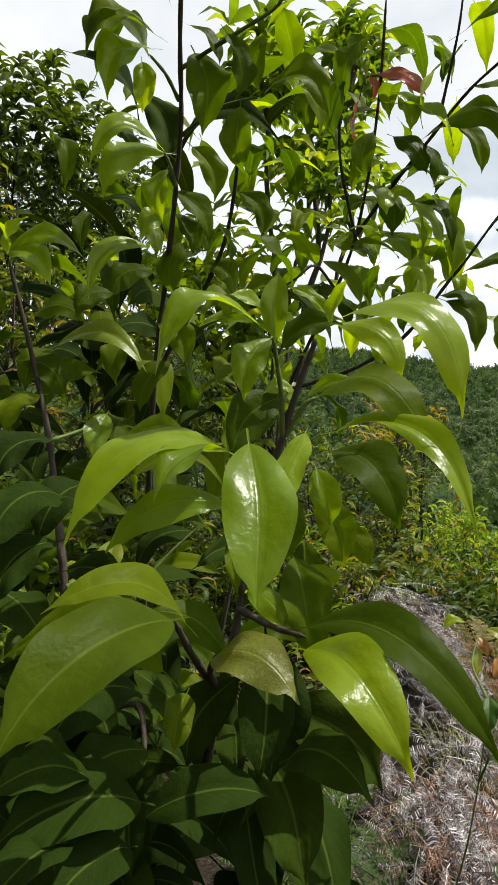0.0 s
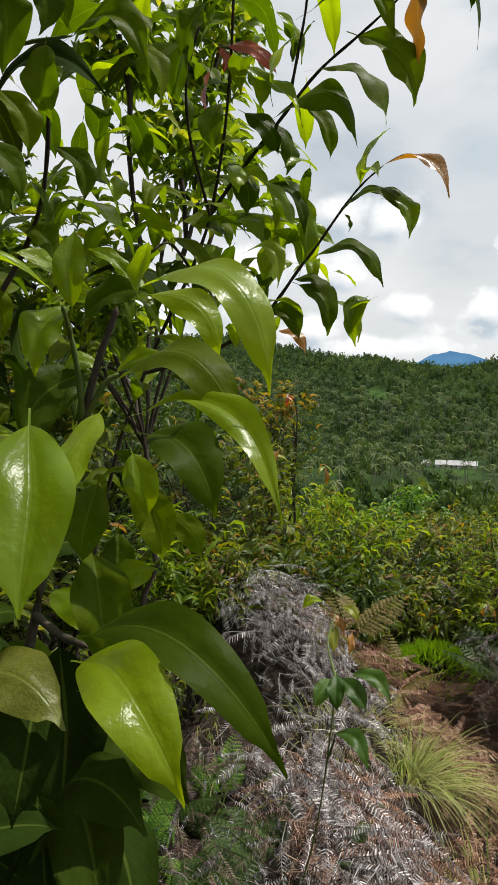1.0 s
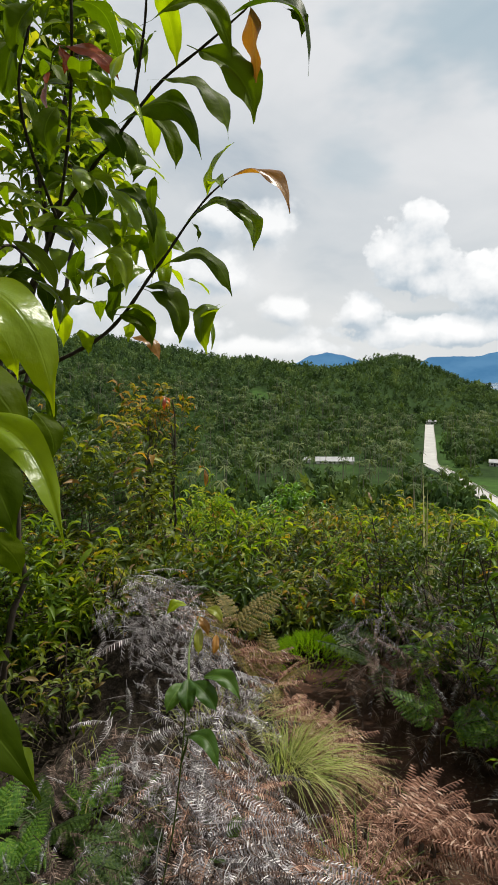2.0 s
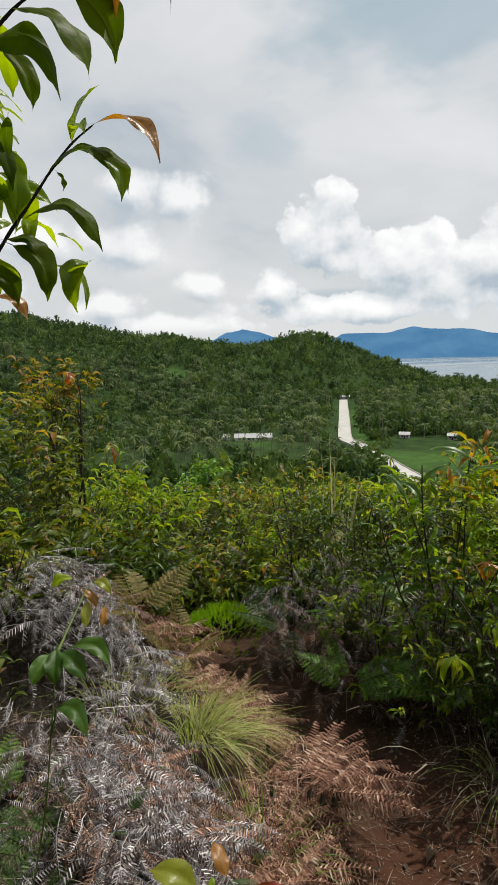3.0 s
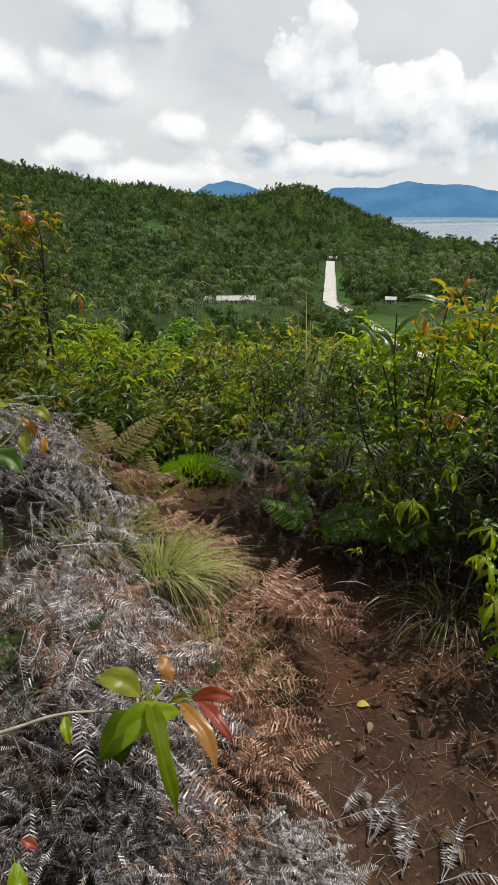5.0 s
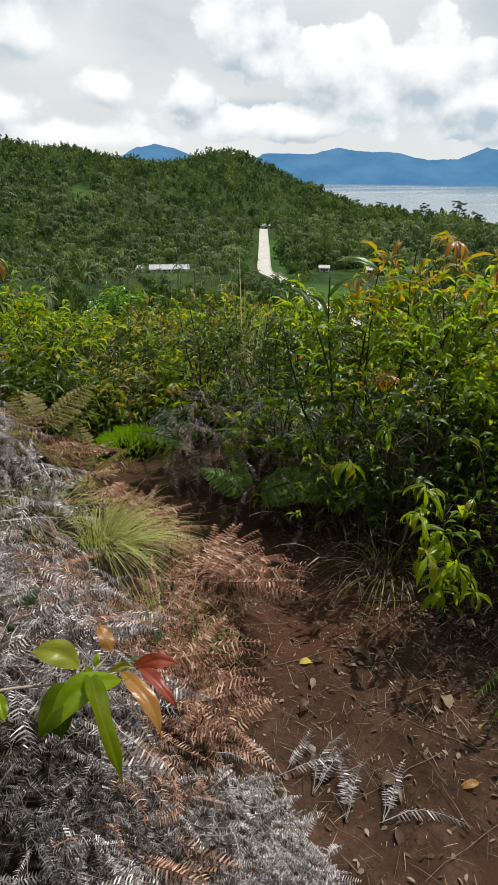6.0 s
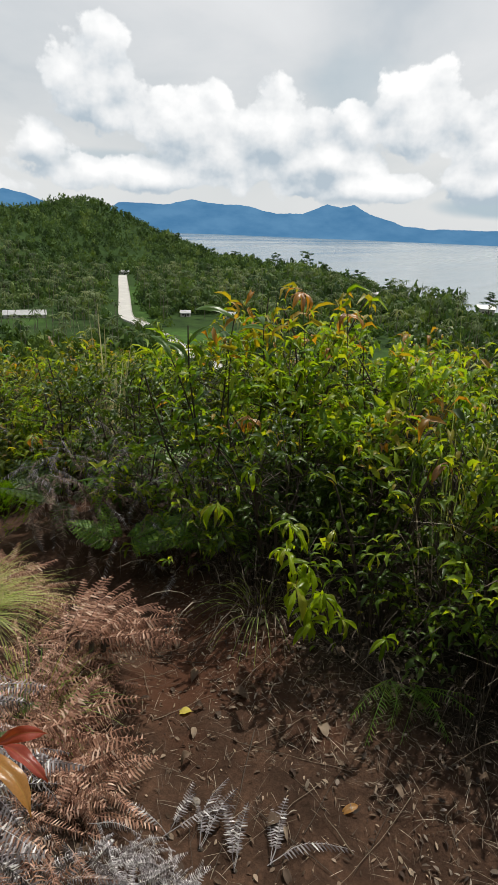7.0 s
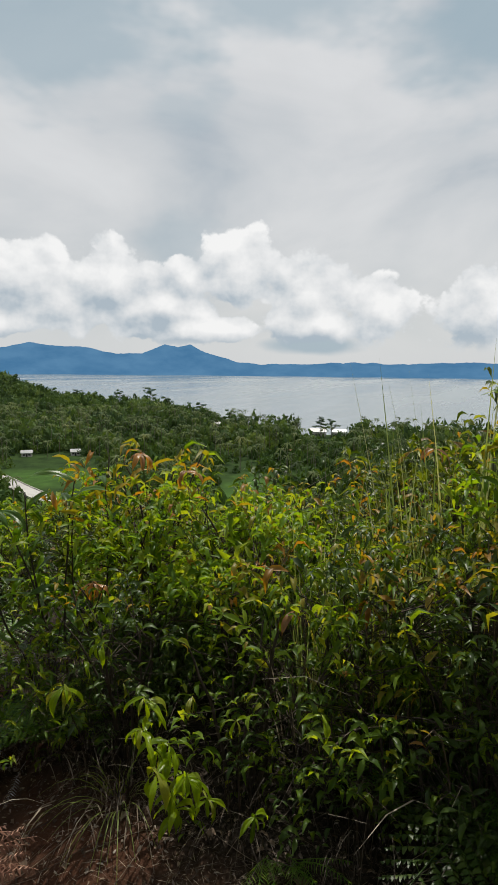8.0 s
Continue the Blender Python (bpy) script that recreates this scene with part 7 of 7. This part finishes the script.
flakes = []
for k in range(3):
    n_c = 2500
    px, py = litter_rng.uniform(1.0, 2.5, n_c), litter_rng.uniform(-0.8, 2.3, n_c)
    s_c = side_of_path(px, py) + litter_rng.normal(0, 0.08, n_c)
    keep = (s_c > 0.18) & (s_c < 1.0)
    px, py = px[keep], py[keep]
    h = litter_rng.uniform(0, 6.28, len(px))
    m = frames_of(np.stack([px, py, land(px, py) + 0.006], -1), np.stack([np.sin(h), np.cos(h), litter_rng.normal(0, 0.35, len(px))], -1), litter_rng.normal(0, 0.6, (len(px), 3)) + (0, 0, 1), 0.005 + 0.026 * litter_rng.uniform(0, 1, len(px)) ** 2)
    m[:, :3, 0] *= litter_rng.uniform(0.12, 0.6, len(px))[:, None]
    m[:, :3, 2] *= 0.4
    flakes.append(stamp(*SMALL[k], m))
M_FLAKE = leaf_material("grey_leaf_flakes", [(0.0, (0.034, 0.025, 0.020)), (0.5, (0.12, 0.092, 0.073)), (0.8, (0.20, 0.16, 0.13)), (1.0, (0.34, 0.29, 0.25))], 0.7, 0.1, 0.2, tint=(1.25, 1.2, 1.1))
tagged(part("soil_litter", joined(flakes), M_FLAKE), "curled grey-brown leaf litter along the path edge", "litter", kind="stuff")


straw_mat("stalk_litter", "short broken dry stalks on the path", [((1.35, 0.75, 0.5, 0.8), 0.45), ((1.8, 0.6, 0.3, 0.9), 0.55)], 2000, 0.065, 0.0015, M_STRAW, 721, (0.002, 0.015))


# ---------------------------------------------------------------- houses and trees on the plain
def box(lo, hi):
    (a, b, c), (d, e, f) = lo, hi
    v = np.array([(a, b, c), (d, b, c), (d, e, c), (a, e, c), (a, b, f), (d, b, f), (d, e, f), (a, e, f)], float)
    return v, np.array([(3, 2, 1, 0), (4, 5, 6, 7), (0, 1, 5, 4), (1, 2, 6, 5), (2, 3, 7, 6), (3, 0, 4, 7)])


def house(name, label, a, r, wide, deep, tall, yaw, roof_mat, windows=3, eave=0.5, pitch=0.28):
    p = polar(a, r)
    ob = thing(name, label, "house", pose(p[0], p[1], max(grounded(p[0], p[1]), PLAIN) - 0.2, 0, 0, yaw), "houses on the plain")
    part("wall", box((-wide / 2, -deep / 2, 0), (wide / 2, deep / 2, tall)), M_WALL, ob, smooth=False)
    h = deep * pitch
    for sg in (-1, 1):
        e = deep / 2 + eave
        v = np.array([(-wide / 2 - eave, sg * e, tall - eave * pitch * 2), (wide / 2 + eave, sg * e, tall - eave * pitch * 2), (wide / 2 + eave, 0, tall + h), (-wide / 2 - eave, 0, tall + h)])
        v = np.concatenate([v, v + (0, 0, 0.18)])
        part("roof", (v, np.array([(3, 2, 1, 0), (4, 5, 6, 7), (0, 1, 5, 4), (1, 2, 6, 5), (2, 3, 7, 6), (3, 0, 4, 7)])), roof_mat, ob, smooth=False)
    step = wide / (windows + 1)
    for k in range(windows):
        x = -wide / 2 + step * (k + 1)
        if k == windows // 2:
            part("door", box((x - 0.5, -deep / 2 - 0.06, 0.1), (x + 0.5, -deep / 2 + 0.02, 2.1)), M_DARK, ob, smooth=False)
        else:
            win = part("window", box((x - 0.7, -deep / 2 - 0.05, 1.0), (x + 0.7, -deep / 2 + 0.02, 2.0)), M_DARK, ob, smooth=False)
            part("sill", box((x - 0.8, -deep / 2 - 0.16, 0.9), (x + 0.8, -deep / 2 + 0.02, 1.0)), M_WALL, win, smooth=False)
    return ob


house("long_shed", "long low whitewashed shed with a pale roof", 31.6, 400, 25, 8, 2.3, -31, M_ROOF, 7)
house("shed", "small whitewashed shed beside the palms", 28.9, 402, 5, 5, 2.6, -30, M_ROOF, 1)
house("house", "low house with a pale roof at the road's end", 40.5, 742, 11, 7, 3.0, -40, M_ROOF, 3)
house("house", "small white house beside the field", 46.1, 407, 6.5, 5, 2.8, -48, M_ROOF, 3)
house("house", "small white house with a dark doorway", 50.4, 405, 6.0, 5, 2.8, -52, M_ROOF, 3)
house("house", "small pale house among trees near the shore", 63.7, 588, 8, 6, 3.4, -64, M_ROOF, 3)
house("house", "pale-roofed house near the shore", 73.6, 520, 14, 9, 4.2, -74, M_ROOF, 4)
house("house", "pale-roofed house near the shore", 75.6, 525, 12, 8, 3.8, -70, M_ROOF, 3)
house("hut", "small hut with a rusty roof", 70.8, 400, 6, 5, 2.6, -70, M_RUST, 1)
house("hut", "small pale hut below the slope", 84.0, 290, 5, 4, 2.4, -80, M_ROOF, 1)


def shore_tree(label, a, r, height, radius, mat, seed, feathery=False):
    rng = np.random.default_rng(seed)
    p = polar(a, r)
    ob = thing("shore_tree", label, "tree", pose(p[0], p[1], grounded(p[0], p[1]) - 0.3), "tall trees near the shore")
    part("trunk", tube(bend((0, 0, -0.5), (0.4, 0, height * 0.8), 7, 0, 0.2, rng), np.linspace(0.4, 0.12, 7), 6), M_BARK, ob)
    pieces = []
    for k in range(7):
        a_ = k * 2.4
        z = height * (0.45 + 0.5 * k / 6)
        end = np.array((math.cos(a_) * radius * 0.8 * (1.1 - k / 9), math.sin(a_) * radius * 0.8 * (1.1 - k / 9), z + 1.0))
        part("limb", tube(bend((0.2, 0, z * 0.8), end, 5, -0.2, 0.1, rng), np.linspace(0.16, 0.05, 5), 5), M_BARK, ob)
        cv, cf = crown_shape(rng, 170, 0.20, 0.7)
        pieces.append((cv * radius * (0.36 if feathery else 0.55) * rng.uniform(0.8, 1.2) * np.array((1, 1, 1.3 if feathery else 0.8)) + end, cf))
    crown = part("crown", joined(pieces), mat, ob, smooth=False)
    set_tone(crown.data, np.full(len(crown.data.vertices), rng.uniform(0.1, 0.5)))
    tagged(crown, kind="stuff")


for k, (a, r, h, w, fe) in enumerate([(57.4, 880, 30, 9, False), (59.0, 800, 18, 8, False), (50.6, 1000, 20, 8, False), (62.2, 690, 17, 7, False), (65.0, 585, 17, 6, False), (69.6, 505, 17, 5, True), (70.7, 500, 18, 5, True), (71.4, 505, 17, 4, True), (73.9, 508, 17, 5.5, False), (74.9, 512, 15, 5, False), (78.0, 520, 15, 5, False), (54.5, 950, 22, 8, False)]):
    shore_tree("feathery dark casuarina standing by the shore" if fe else "dark spreading tree standing by the shore", a, r, h, w, M_CANOPY_DARK, 800 + k, fe)

palm_meshes = [(mesh_data("trunk", *tube([(0, 0, -1), (0.3, 0, 4), (0.1, 0, 9), (0.4, 0, 13)], (0.24, 0.16, 0.13, 0.11), 6), M_PALM_TRUNK), mesh_data("crown", *palm_crowns[k], M_PALM)) for k in range(4)]
for k in range(4):
    set_tone(palm_meshes[k][1], np.full(len(palm_crowns[k][0]), (0.35, 0.6, 0.8, 0.5)[k]))
for k, (a, r, h) in enumerate([(24.2, 330, 1.25), (24.9, 326, 1.1), (22.0, 350, 1.0), (26.0, 350, 0.9), (28.0, 372, 1.0), (29.6, 380, 1.0), (30.2, 376, 0.8), (34.0, 380, 1.0), (35.0, 390, 0.9), (36.6, 396, 1.0), (37.8, 402, 1.1), (38.5, 392, 0.9), (45.2, 420, 0.8), (47.0, 418, 0.9), (47.9, 398, 0.8), (49.0, 415, 1.0), (51.6, 405, 0.9), (52.6, 395, 1.0), (18.0, 330, 0.9), (20.0, 338, 1.0), (66.0, 340, 0.9), (68.0, 352, 1.0), (70.0, 342, 0.9), (62.0, 352, 1.0), (60.0, 345, 0.9)]):
    p = polar(a, r)
    palm = thing("coconut_palm", "coconut palm with a slender grey trunk", "palm", pose(p[0], p[1], grounded(p[0], p[1]), 0, 0, k * 77) @ Matrix.Diagonal((h, h, h, 1)), "coconut palms on the plain")
    part("trunk", palm_meshes[k % 4][0], None, palm)
    part("crown", palm_meshes[k % 4][1], None, palm).location = (0.4, 0, 13)
